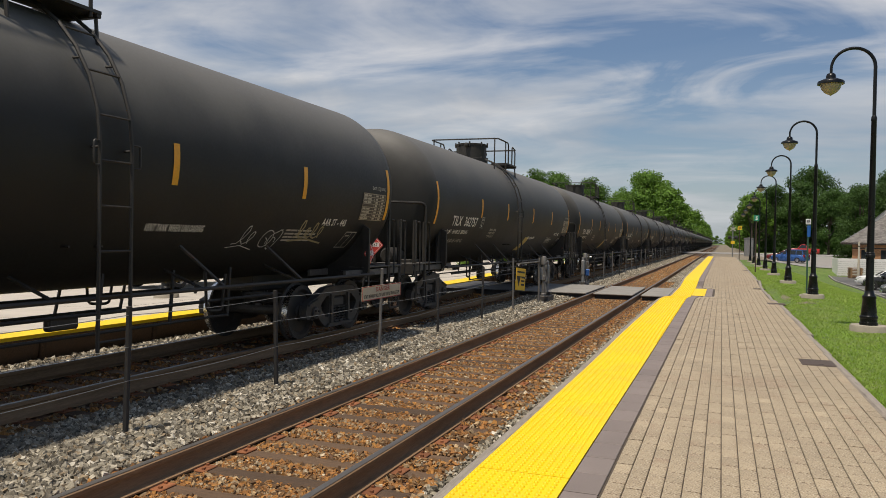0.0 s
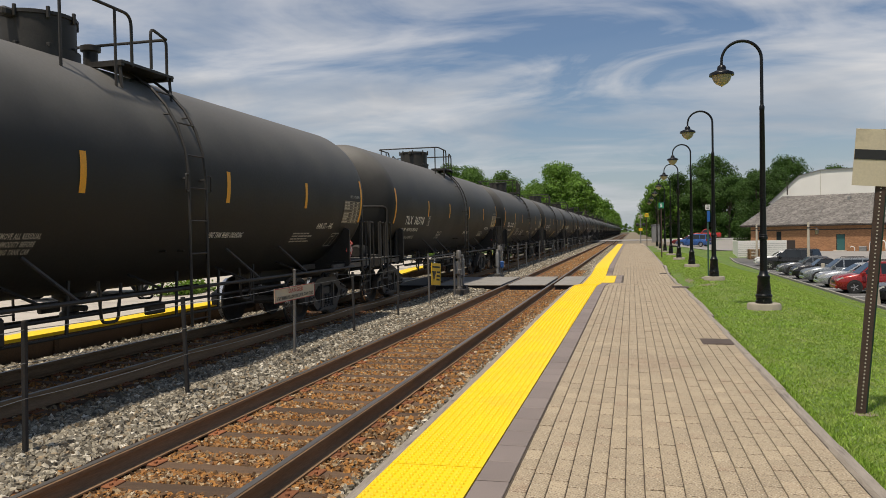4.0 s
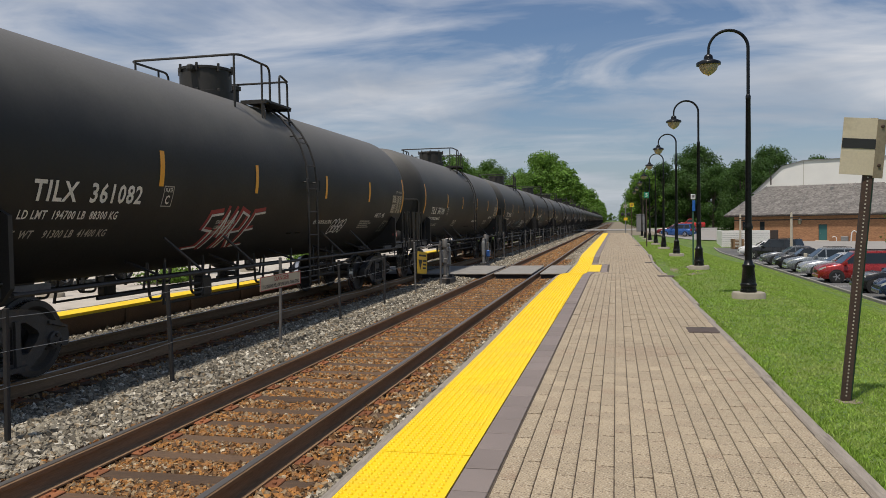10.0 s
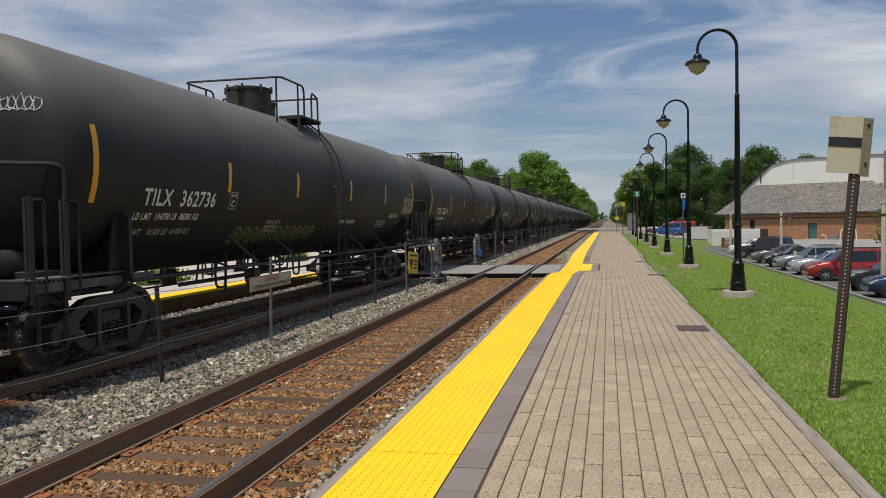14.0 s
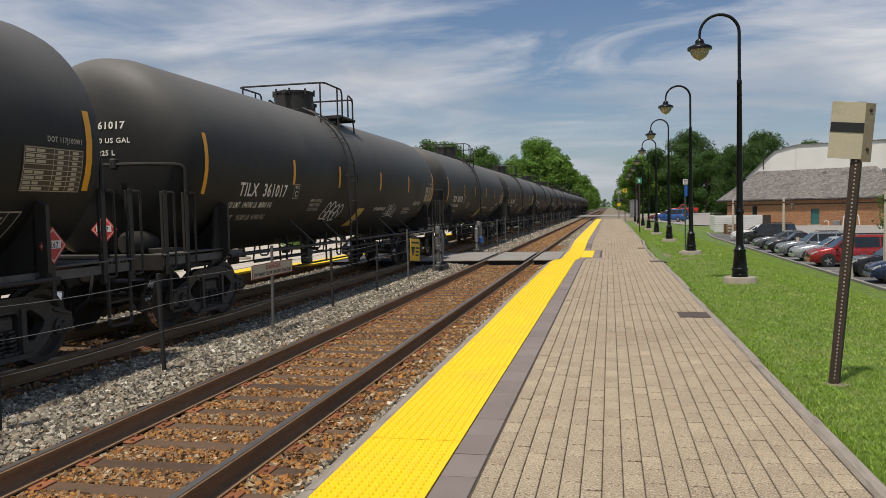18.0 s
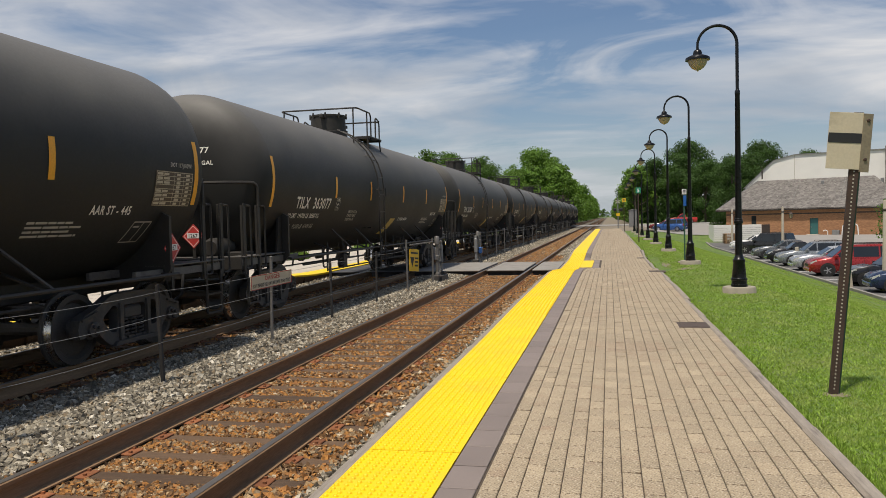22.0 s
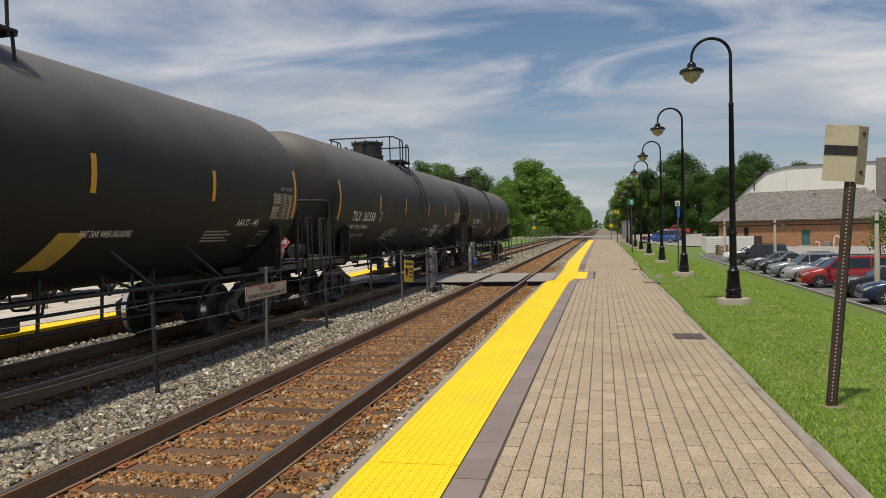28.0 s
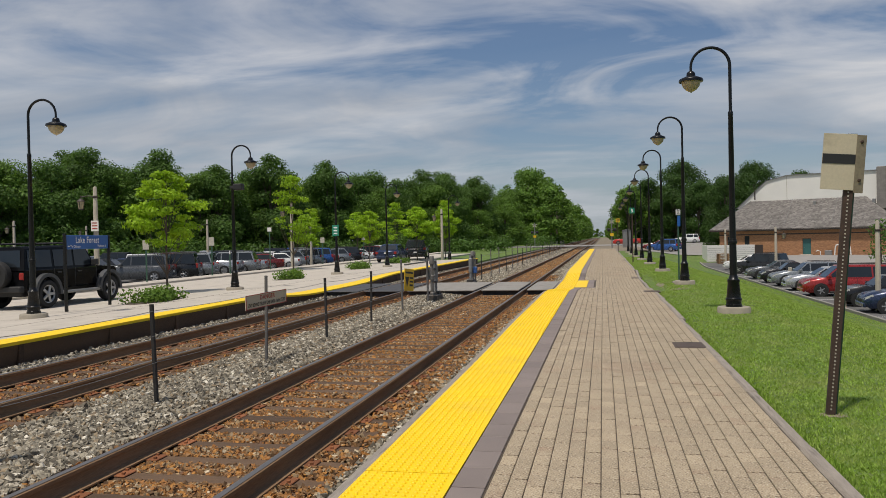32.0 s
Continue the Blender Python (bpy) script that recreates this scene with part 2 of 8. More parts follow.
# the shell's paler upper side is daylight put into its colour
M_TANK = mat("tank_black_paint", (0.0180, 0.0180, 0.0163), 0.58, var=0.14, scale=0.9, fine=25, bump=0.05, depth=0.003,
             stain=(0.028, 0.0262, 0.0228), stain_scale=0.7, stain_at=(0.5, 0.85), rand=0.15, spec=0.34, top_light=(0.25, 1.15, (0.135, 0.129, 0.116)))
M_STEEL_BLK = mat("black_steel", (0.034, 0.031, 0.027), 0.55, var=0.3, scale=4, fine=50, bump=0.12, stain=(0.045, 0.036, 0.029), stain_scale=3, stain_at=(0.58, 0.8), spec=0.35)
M_TRUCK = mat("grimy_cast_steel", (0.060, 0.055, 0.049), 0.58, var=0.4, scale=5, fine=60, bump=0.3, stain=(0.12, 0.085, 0.06), stain_scale=4, spec=0.4)
M_STEEL_W = mat("worn_grey_steel", (0.11, 0.105, 0.095), 0.6, var=0.35, scale=5, fine=40, bump=0.2, stain=(0.05, 0.042, 0.035), stain_scale=3)
M_WHEEL = mat("worn_wheel_steel", (0.075, 0.066, 0.056), 0.6, metal=0.2, var=0.3, scale=4, fine=40, bump=0.15, spec=0.3)
M_WHEEL_R = mat("rusted_wheel_steel", (0.20, 0.085, 0.035), 0.8, var=0.4, scale=4, fine=40, bump=0.2, stain=(0.05, 0.042, 0.036), stain_scale=3.5, stain_at=(0.45, 0.6), spec=0.3)
M_TREAD = mat("bright_wheel_tread", (0.80, 0.79, 0.77), 0.26, metal=1.0, var=0.1, bump=0)
M_STRIP = mat("yellow_reflective_sheet", (0.88, 0.40, 0.02), 0.45, var=0.12, scale=5, fine=40, bump=0.05)
M_LETTER = mat("stencil_white_paint", (0.80, 0.77, 0.68), 0.6, var=0.2, scale=6, fine=50, bump=0)
M_LETTER_DIM = mat("faded_stencil_paint", (0.46, 0.43, 0.36), 0.7, var=0.25, scale=6, fine=50, bump=0)
M_PLATE = mat("brown_data_decal", (0.085, 0.06, 0.036), 0.55, var=0.2, scale=8, bump=0)
M_PLATE_D = mat("cream_decal_print", (0.50, 0.44, 0.32), 0.6, var=0.2, bump=0)
M_YPLATE = mat("ochre_decal", (0.55, 0.38, 0.07), 0.5, var=0.25, scale=6, bump=0)
M_RED = mat("placard_red", (0.55, 0.05, 0.04), 0.5, var=0.2, scale=9, bump=0)
M_WHITE = mat("placard_white", (0.75, 0.73, 0.70), 0.5, var=0.15, scale=9, bump=0)
M_CONC = mat("platform_concrete", (0.46, 0.415, 0.35), 0.85, var=0.14, scale=1.5, fine=70, bump=0.25, depth=0.003, stain=(0.33, 0.29, 0.24), stain_scale=0.9)
M_CONC_D = mat("weathered_concrete", (0.25, 0.235, 0.21), 0.9, var=0.2, scale=2.5, fine=60, bump=0.35, stain=(0.18, 0.165, 0.15), stain_scale=2.2)
M_FOOT = mat("lamp_footing_concrete", (0.31, 0.275, 0.215), 0.9, var=0.2, scale=6, fine=90, bump=0.4)
M_PAVER = mat("buff_paver", (0.338, 0.270, 0.180), 0.85, var=0.30, scale=1.8, fine=85, bump=0.6, depth=0.004, islands=0.07, rand=0.08,
              stain=(0.275, 0.178, 0.115), stain_scale=1.3, stain_at=(0.56, 0.80), speck=(75, (0.135, 0.098, 0.066), (0.50, 0.435, 0.33)))
M_JOINT = mat("paver_joint_sand", (0.075, 0.058, 0.042), 0.95, var=0.3, scale=20, bump=0.3)
M_GREY = mat("grey_border_paver", (0.205, 0.168, 0.150), 0.75, var=0.12, scale=3, fine=160, bump=0.3, rand=0.08, islands=0.08)
M_YEL = mat("tactile_yellow", (0.88, 0.585, 0.006), 0.55, var=0.07, scale=1.3, fine=90, bump=0.12, stain=(0.72, 0.49, 0.03), stain_scale=1.4, stain_at=(0.55, 0.85))
M_WOOD = mat("weathered_timber", (0.27, 0.235, 0.195), 0.9, var=0.3, scale=5, fine=30, bump=0.6, depth=0.006, stretch=(8, 0.8, 8), stain=(0.12, 0.10, 0.085), stain_scale=3)
M_TIE = mat("creosote_tie_wood", (0.105, 0.064, 0.037), 0.9, var=0.35, scale=5, fine=25, bump=0.7, depth=0.008, stretch=(0.8, 9, 9), rand=0.3, stain=(0.16, 0.085, 0.045), stain_scale=2.5)
M_RAIL = mat("rusty_rail_side", (0.25, 0.160, 0.092), 0.95, var=0.3, scale=3, fine=40, bump=0.25, stretch=(4, 0.3, 4), spec=0.08)
M_RAILTOP = mat("polished_rail_head", (0.20, 0.185, 0.17), 0.40, metal=0.6, var=0.15, scale=3, fine=30, bump=0.02, stretch=(6, 0.2, 6))
M_RUST = mat("orange_rust", (0.24, 0.088, 0.034), 0.9, var=0.35, scale=12, fine=80, bump=0.4, rand=0.2, islands=0.2)
M_STONE = pebble_mat("ballast_stone", ((0.0, (0.114, 0.098, 0.072)), (0.20, (0.199, 0.174, 0.129)), (0.46, (0.296, 0.262, 0.196)), (0.70, (0.268, 0.205, 0.129)), (0.80, (0.422, 0.376, 0.291)), (0.95, (0.593, 0.547, 0.448))))
M_STONE_R = pebble_mat("rust_dusted_stone", ((0.0, (0.115, 0.062, 0.026)), (0.18, (0.225, 0.118, 0.045)), (0.40, (0.315, 0.140, 0.040)), (0.60, (0.385, 0.178, 0.045)), (0.76, (0.265, 0.19, 0.108)), (0.90, (0.40, 0.275, 0.145)), (0.97, (0.50, 0.41, 0.28))))
M_BED = mat("ballast_bed", (0.075, 0.065, 0.051), 0.95, var=0.4, scale=14, fine=45, bump=0.9, depth=0.03, stain=(0.20, 0.175, 0.135), stain_scale=10, stain_at=(0.5, 0.6))
M_BED_R = mat("rusty_ballast_bed", (0.095, 0.060, 0.036), 0.95, var=0.4, scale=14, fine=45, bump=0.9, depth=0.03, stain=(0.21, 0.095, 0.045), stain_scale=1.5, stain_at=(0.42, 0.6))
M_GRASS = mat("lawn_ground", (0.095, 0.160, 0.025), 0.9, var=0.6, scale=2.2, fine=30, bump=0.9, depth=0.03, stain=(0.165, 0.185, 0.058), stain_scale=1.4, stain_at=(0.5, 0.72))
M_BLADE = leaf_mat("grass_blade", (0.245, 0.365, 0.062), 0.45, (0.35, 0.395, 0.13), 1.7, (1.5, 0.7, 1))
M_SOIL = mat("trodden_earth", (0.20, 0.165, 0.12), 0.95, var=0.3, scale=4, fine=60, bump=0.5, stain=(0.12, 0.13, 0.05), stain_scale=3)
M_ASPH = mat("asphalt", (0.11, 0.108, 0.104), 0.9, var=0.15, scale=0.6, fine=90, bump=0.3, stain=(0.07, 0.07, 0.068), stain_scale=0.3)
M_ROAD = mat("pale_drive", (0.27, 0.255, 0.235), 0.9, var=0.12, scale=0.5, fine=60, bump=0.25)
M_LINE = mat("white_road_paint", (0.7, 0.7, 0.66), 0.7, var=0.15, bump=0)
M_BLKPOLE = mat("gloss_black_enamel", (0.005, 0.0055, 0.006), 0.30, var=0.2, scale=3, fine=30, bump=0.03, spec=0.35)
M_GLOBE = mat("cream_lamp_glass", (0.42, 0.35, 0.22), 0.25, var=0.1, scale=8, bump=0.0)
M_FENCE = mat("black_fence_post", (0.022, 0.021, 0.020), 0.7, var=0.4, scale=6, bump=0.2, stain=(0.09, 0.05, 0.03), stain_scale=5)
M_GALV = mat("galvanised_post", (0.19, 0.18, 0.165), 0.6, metal=0.55, var=0.2, scale=7, bump=0.1)
M_WIRE = mat("fence_wire", (0.22, 0.22, 0.21), 0.5, metal=0.6, var=0.1, bump=0)
M_SIGNW = mat("cream_sign_face", (0.56, 0.49, 0.35), 0.55, var=0.1, scale=3, bump=0, stain=(0.38, 0.33, 0.23), stain_scale=3)
M_SIGND = mat("stained_sign_flange", (0.25, 0.205, 0.135), 0.65, var=0.25, scale=5, fine=40, bump=0.1, stain=(0.15, 0.10, 0.06), stain_scale=6)
M_SIGNR = mat("sign_red_ink", (0.42, 0.06, 0.045), 0.6, var=0.1, bump=0)
M_SIGNK = mat("sign_black_ink", (0.02, 0.02, 0.02), 0.6, var=0.1, bump=0)
M_SIGNY = mat("sign_yellow", (0.80, 0.50, 0.02), 0.5, var=0.08, bump=0)
M_SIGNB = mat("sign_blue", (0.014, 0.105, 0.36), 0.45, var=0.08, bump=0)
M_SIGNG = mat("sign_green", (0.01, 0.22, 0.13), 0.45, var=0.1, bump=0)
M_GREENPOST = mat("green_enamel_post", (0.03, 0.09, 0.055), 0.5, var=0.3, scale=6, bump=0.1, stain=(0.10, 0.06, 0.035), stain_scale=5)
M_BROWNPOST = mat("rusted_sign_post", (0.055, 0.032, 0.022), 0.75, var=0.4, scale=8, bump=0.25, stain=(0.02, 0.018, 0.016), stain_scale=3)
M_BRICK = mat("orange_brick", (0.44, 0.225, 0.115), 0.9, var=0.2, scale=1.2, fine=40, bump=0.3, rand=0.15, islands=0.2)
M_SHINGLE = mat("grey_cedar_shingle", (0.20, 0.185, 0.17), 0.95, var=0.3, scale=2, fine=25, bump=0.5, islands=0.3, stretch=(1, 1, 1))
M_STUCCO = mat("pale_wall_panel", (0.74, 0.725, 0.68), 0.8, var=0.06, scale=0.6, fine=30, bump=0.1)
M_TEAL = mat("teal_door_paint", (0.03, 0.12, 0.115), 0.5, var=0.12, bump=0)
M_DARKTRIM = mat("dark_brown_trim", (0.045, 0.032, 0.025), 0.6, var=0.2, bump=0.1)
M_POLE_C = mat("pale_concrete_pole", (0.43, 0.38, 0.30), 0.85, var=0.15, scale=4, fine=60, bump=0.2)
M_BARK = mat("tree_bark", (0.10, 0.078, 0.058), 0.95, var=0.35, scale=6, fine=25, bump=0.8, depth=0.02, stretch=(3, 3, 0.6))
M_LEAF = leaf_mat("leaf_green", (0.108, 0.198, 0.034), 0.5)
M_LEAF_D = leaf_mat("leaf_dark_green", (0.076, 0.146, 0.031), 0.5)
M_LEAF_L = leaf_mat("leaf_lime_green", (0.25, 0.40, 0.024), 0.35)
# leaf green darkened so the right-hand trees carry their shade in the colour
M_LEAF_S = leaf_mat("maple_leaf_shaded", (0.050, 0.100, 0.024), 0.5)
M_SHRUB = leaf_mat("shrub_leaf", (0.12, 0.21, 0.035))
M_TYRE = mat("tyre_rubber", (0.018, 0.018, 0.018), 0.85, var=0.2, bump=0.2)
M_RIM = mat("alloy_wheel", (0.42, 0.42, 0.43), 0.35, metal=0.7, var=0.1, bump=0)
M_CGLASS = glass_mat("car_glass")
M_CPLASTIC = mat("black_car_plastic", (0.02, 0.02, 0.02), 0.6, var=0.2, bump=0.1)
M_HEADL = mat("headlamp_lens", (0.5, 0.5, 0.48), 0.1, var=0.1, bump=0, coat=0.5)
M_TAILL = mat("tail_lamp_lens", (0.33, 0.02, 0.015), 0.2, var=0.1, bump=0, coat=0.5)
M_ALU = mat("brushed_cabinet_metal", (0.24, 0.24, 0.235), 0.5, metal=0.4, var=0.2, scale=6, bump=0.1, stain=(0.22, 0.2, 0.18), stain_scale=4)
M_RUBBER = mat("crossing_rubber", (0.055, 0.056, 0.06), 0.8, var=0.25, scale=4, bump=0.3, stain=(0.11, 0.105, 0.10), stain_scale=1.2)
M_SEAM = mat("iron_cover", (0.085, 0.062, 0.050), 0.75, metal=0.2, var=0.3, scale=6, fine=60, bump=0.4)
PAINTS = {}


def car_paint(name, col, metal=0.3):
    if name not in PAINTS:
        PAINTS[name] = mat("car_paint_" + name, col, 0.28, metal=metal, var=0.05, scale=2, fine=10, bump=0, coat=0.45)
    return PAINTS[name]


# ---- mesh helpers ----
class Shape:
    def __init__(self):
        self.v, self.f = [], []

    def add(self, vs, fs):
        n = len(self.v)
        self.v.extend([tuple(p) for p in vs])
        self.f.extend([tuple(i + n for i in f) for f in fs])
        return self

    def box(self, x0, x1, y0, y1, z0, z1, c=0.0, m=None):
        """a box, its upright and level edges cut back by c"""
        if c <= 0:
            vs = [(x, y, z) for z in (z0, z1) for x, y in ((x0, y0), (x1, y0), (x1, y1), (x0, y1))]
            fs = [(3, 2, 1, 0), (4, 5, 6, 7), (0, 1, 5, 4), (1, 2, 6, 5), (2, 3, 7, 6), (3, 0, 4, 7)]
        else:
            ring = lambda z, d: [(x0 + c, y0 + d, z), (x1 - c, y0 + d, z), (x1 - d, y0 + c, z), (x1 - d, y1 - c, z),
                                 (x1 - c, y1 - d, z), (x0 + c, y1 - d, z), (x0 + d, y1 - c, z), (x0 + d, y0 + c, z)]
            vs = ring(z0, c) + ring(z0 + c, 0) + ring(z1 - c, 0) + ring(z1, c)
            fs = [tuple(range(7, -1, -1)), tuple(range(24, 32))]
            for k in range(3):
                for i in range(8):
                    j = (i + 1) % 8
                    fs.append((k * 8 + i, k * 8 + j, k * 8 + 8 + j, k * 8 + 8 + i))
        if m is not None:
            vs = [m @ Vector(p) for p in vs]
        return self.add(vs, fs)

    def tube(self, pts, r, seg=8, r2=None, caps=True):
        """a round bar along a line of points"""
        pts = [Vector(p) for p in pts]
        n = len(pts)
        vs, fs = [], []
        side = None
        for i, p in enumerate(pts):
            d = (pts[min(i + 1, n - 1)] - pts[max(i - 1, 0)]).normalized()
            if side is None:
                side = d.cross(Vector((0, 0, 1)) if abs(d.z) < 0.9 else Vector((1, 0, 0))).normalized()
            else:
                side = (side - d * side.dot(d)).normalized()
            up = d.cross(side)
            rr = r if r2 is None else r + (r2 - r) * i / (n - 1)
            for k in range(seg):
                a = 2 * math.pi * k / seg
                vs.append(p + side * (rr * math.cos(a)) + up * (rr * math.sin(a)))
        for i in range(n - 1):
            for k in range(seg):
                j = (k + 1) % seg
                fs.append((i * seg + k, i * seg + j, i * seg + seg + j, i * seg + seg + k))
        if caps:
            fs.append(tuple(range(seg - 1, -1, -1)))
            fs.append(tuple(range((n - 1) * seg, n * seg)))
        return self.add(vs, fs)

    def lathe(self, prof, seg=16, m=None, caps=True):
        """turns (radius, height) pairs about z"""
        vs, fs = [], []
        for r, z in prof:
            for k in range(seg):
                a = 2 * math.pi * k / seg
                vs.append((r * math.cos(a), r * math.sin(a), z))
        for i in range(len(prof) - 1):
            for k in range(seg):
                j = (k + 1) % seg
                fs.append((i * seg + k, i * seg + j, i * seg + seg + j, i * seg + seg + k))
        if caps and prof[0][0] > 1e-6:
            fs.append(tuple(range(seg - 1, -1, -1)))
        if caps and prof[-1][0] > 1e-6:
            fs.append(tuple(range((len(prof) - 1) * seg, len(prof) * seg)))
        if m is not None:
            vs = [m @ Vector(p) for p in vs]
        return self.add(vs, fs)

    def prism(self, outline, axis, a, b):
        """a flat outline of (u, v) pushed along an axis from a to b"""
        n = len(outline)
        at = {"x": lambda u, v, w: (w, u, v), "y": lambda u, v, w: (u, w, v), "z": lambda u, v, w: (u, v, w)}[axis]
        vs = [at(u, v, a) for u, v in outline] + [at(u, v, b) for u, v in outline]
        fs = [tuple(range(n - 1, -1, -1)), tuple(range(n, 2 * n))]
        fs += [(i, (i + 1) % n, n + (i + 1) % n, n + i) for i in range(n)]
        return self.add(vs, fs)

    def moved(self, m):
        self.v = [tuple(m @ Vector(p)) for p in self.v]
        return self

    def mesh(self, name, material, smooth=35):
        me = bpy.data.meshes.new(name)
        me.from_pydata(self.v, [], self.f)
        me.materials.append(material)
        bm = bmesh.new()
        bm.from_mesh(me)
        if len(bm.faces) < 60000:
            bmesh.ops.recalc_face_normals(bm, faces=bm.faces)
        bm.to_mesh(me)
        bm.free()
        if smooth:
            me.polygons.foreach_set("use_smooth", [True] * len(me.polygons))
            me.set_sharp_from_angle(angle=radians(smooth))
        me.update()
        return me


def part(name, shape, material, parent, label="", at=None, smooth=35):
    me = shape if isinstance(shape, bpy.types.Mesh) else shape.mesh(name, material, smooth)
    ob = new(name, me)
    ob.parent = parent
    if at is not None:
        ob.matrix_basis = at
    if label:
        tagged(ob, label)
    return ob


def thing(name, label, category, at=None, group="", kind="", shape=None, material=None, smooth=35):
    ob = new(name, shape.mesh(name, material, smooth) if shape is not None else None)
    if at is not None:
        ob.matrix_basis = at
    return tagged(ob, label, category, group, kind)


def arc(cx, cy, r, a0, a1, n):
    return [(cx + r * math.cos(radians(a0 + (a1 - a0) * i / n)), cy + r * math.sin(radians(a0 + (a1 - a0) * i / n))) for i in range(n + 1)]


# ---- ground ----
TRACK_N, TRACK_F = -3.355, -7.5     # middle of the near and of the far track
PLAT = 0.2                          # platform height above the rail heads
LOT = -1.9


def mix(a, b, t):
    t = min(1.0, max(0.0, t))
    return a + (b - a) * (t * t * (3 - 2 * t))


def dip(y):
    """both platforms ramp down to the level of the pedestrian crossing"""
    return 0.165 * mix(0, 1, (y - 22.0) / 4.2) * (1 - mix(0, 1, (y - 30.6) / 6.0))


def far_dip(x, y):
    return 0.175 * mix(0, 1, (y - 20.2) / 4.8) * (1 - mix(0, 1, (y - 29.0) / 7.5)) * min(1.0, max(0.0, (x + 11.6) / 2.0))


def lower(ob, drop):
    """lets a paved thing and all that lies in it follow a ramp"""
    for c in ob.children:
        if c.data.users > 1:
            p = c.matrix_basis.translation
            c.location.z = p.z - drop(p.x, p.y)
        else:
            for v in c.data.vertices:
                if v.co.z > -0.05:
                    v.co.z -= drop(v.co.x, v.co.y)
        lower(c, drop)


def lot_level(y):
    return mix(LOT, -1.25, (y - 86) / 12)


def ground_z(x, y):
    if x < -21.2:
        return -0.75 if y < 140 else -0.3
    if x < -9.95:
        return -0.12
    if x < 1.52:
        return -0.33
    top = mix(0.10, -0.12, (y - 25) / 60)
    low = lot_level(y) - 0.03
    if y > 92:
        low = mix(low, -0.85 if x < 17 else -1.3, (y - 92) / 8)
    if y > 112:
        low = mix(low, -0.12, (y - 112) / 25)
    if x < 3.2:
        return top - dip(y) * mix(1, 0, (x - 1.54) / 0.9)
    return mix(top, low, (x - 3.2) / 7.6)


def grid_sheet(xs, ys, zf):
    s = Shape()
    nx = len(xs)
    s.v = [(x, y, zf(x, y)) for y in ys for x in xs]
    s.f = [(j * nx + i, j * nx + i + 1, (j + 1) * nx + i + 1, (j + 1) * nx + i) for j in range(len(ys) - 1) for i in range(nx - 1)]
    return s


gx = [-1600, -600, -250, -120, -60, -40, -30, -21.4, -21.2, -9.97, -9.93, -6, -3, 1.50, 1.54, 2, 2.5, 3.2, 4, 4.8, 5.6, 6.4, 7.2, 8, 8.8, 9.6, 10.4, 11.2, 11.8, 14, 20, 30, 45, 80, 160, 400, 1600]
gy = [-800, -200, -60, -25, -10, -4] + [i * 2.0 for i in range(0, 60)] + [125, 135, 150, 180, 240, 400, 800, 1600, 2400]
ground = thing("ground", "mown green lawn sloping down from the platform to the car park", "ground", kind="structure",
               shape=grid_sheet(gx, gy, ground_z), material=M_GRASS, smooth=60)

# ballast bed under both tracks
bed = thing("ballast", "crushed grey stone ballast bed under the two tracks", "ballast", kind="stuff",
            shape=grid_sheet([-9.75, -9.2, -8.6, -6.4, -5.9, -5.25, -4.9, -4.5, -2.2, -1.9, -1.55], [-60 + i * 5 for i in range(60)] + [260, 400, 900],
                             lambda x, y: {-9.75: -0.2, -9.2: -0.21, -5.9: -0.19, -5.25: -0.13, -4.9: -0.17, -1.9: -0.2, -1.55: -0.16}.get(x, -0.225)),
            material=M_BED, smooth=60)
rust_sheet = Shape()
rust_sheet.add([(TRACK_N - 1.0, -60, -0.214), (TRACK_N + 1.05, -60, -0.214), (TRACK_N + 1.05, 500, -0.214), (TRACK_N - 1.0, 500, -0.214)], [(0, 1, 2, 3)])
rust_sheet.add([(TRACK_F - 1.0, -60, -0.214), (TRACK_F + 1.0, -60, -0.214), (TRACK_F + 1.0, 500, -0.214), (TRACK_F - 1.0, 500, -0.214)], [(0, 1, 2, 3)])
thing("rusty_ballast", "ballast stained orange brown by rust between the rails", "ballast", kind="stuff", shape=rust_sheet, material=M_BED_R)

# ---- tracks ----
RAIL_PROF = [(-0.07, -0.182), (0.07, -0.182), (0.07, -0.168), (0.015, -0.15), (0.009, -0.14), (0.009, -0.055), (0.034, -0.042), (0.036, -0.012), (0.027, -0.0025),
             (-0.027, -0.0025), (-0.036, -0.012), (-0.034, -0.042), (-0.009, -0.055), (-0.009, -0.14), (-0.015, -0.15), (-0.07, -0.168)]
tie_shape = Shape().box(-1.28, 1.28, -0.112, 0.112, -0.36, -0.198, 0.014)
tie_mesh = tie_shape.mesh("tie", M_TIE)
plate_shape = Shape()
for sx in (-0.755, 0.755):
    plate_shape.box(sx - 0.17, sx + 0.17, -0.095, 0.095, -0.199, -0.183, 0.006)
    for px, py in ((-0.095, -0.06), (0.095, 0.06), (-0.135, 0.05), (0.135, -0.05)):
        plate_shape.box(sx + px - 0.012, sx + px + 0.012, py - 0.012, py + 0.012, -0.185, -0.166)
plate_mesh = plate_shape.mesh("tie_plate", M_RUST)
rng = random.Random(5)
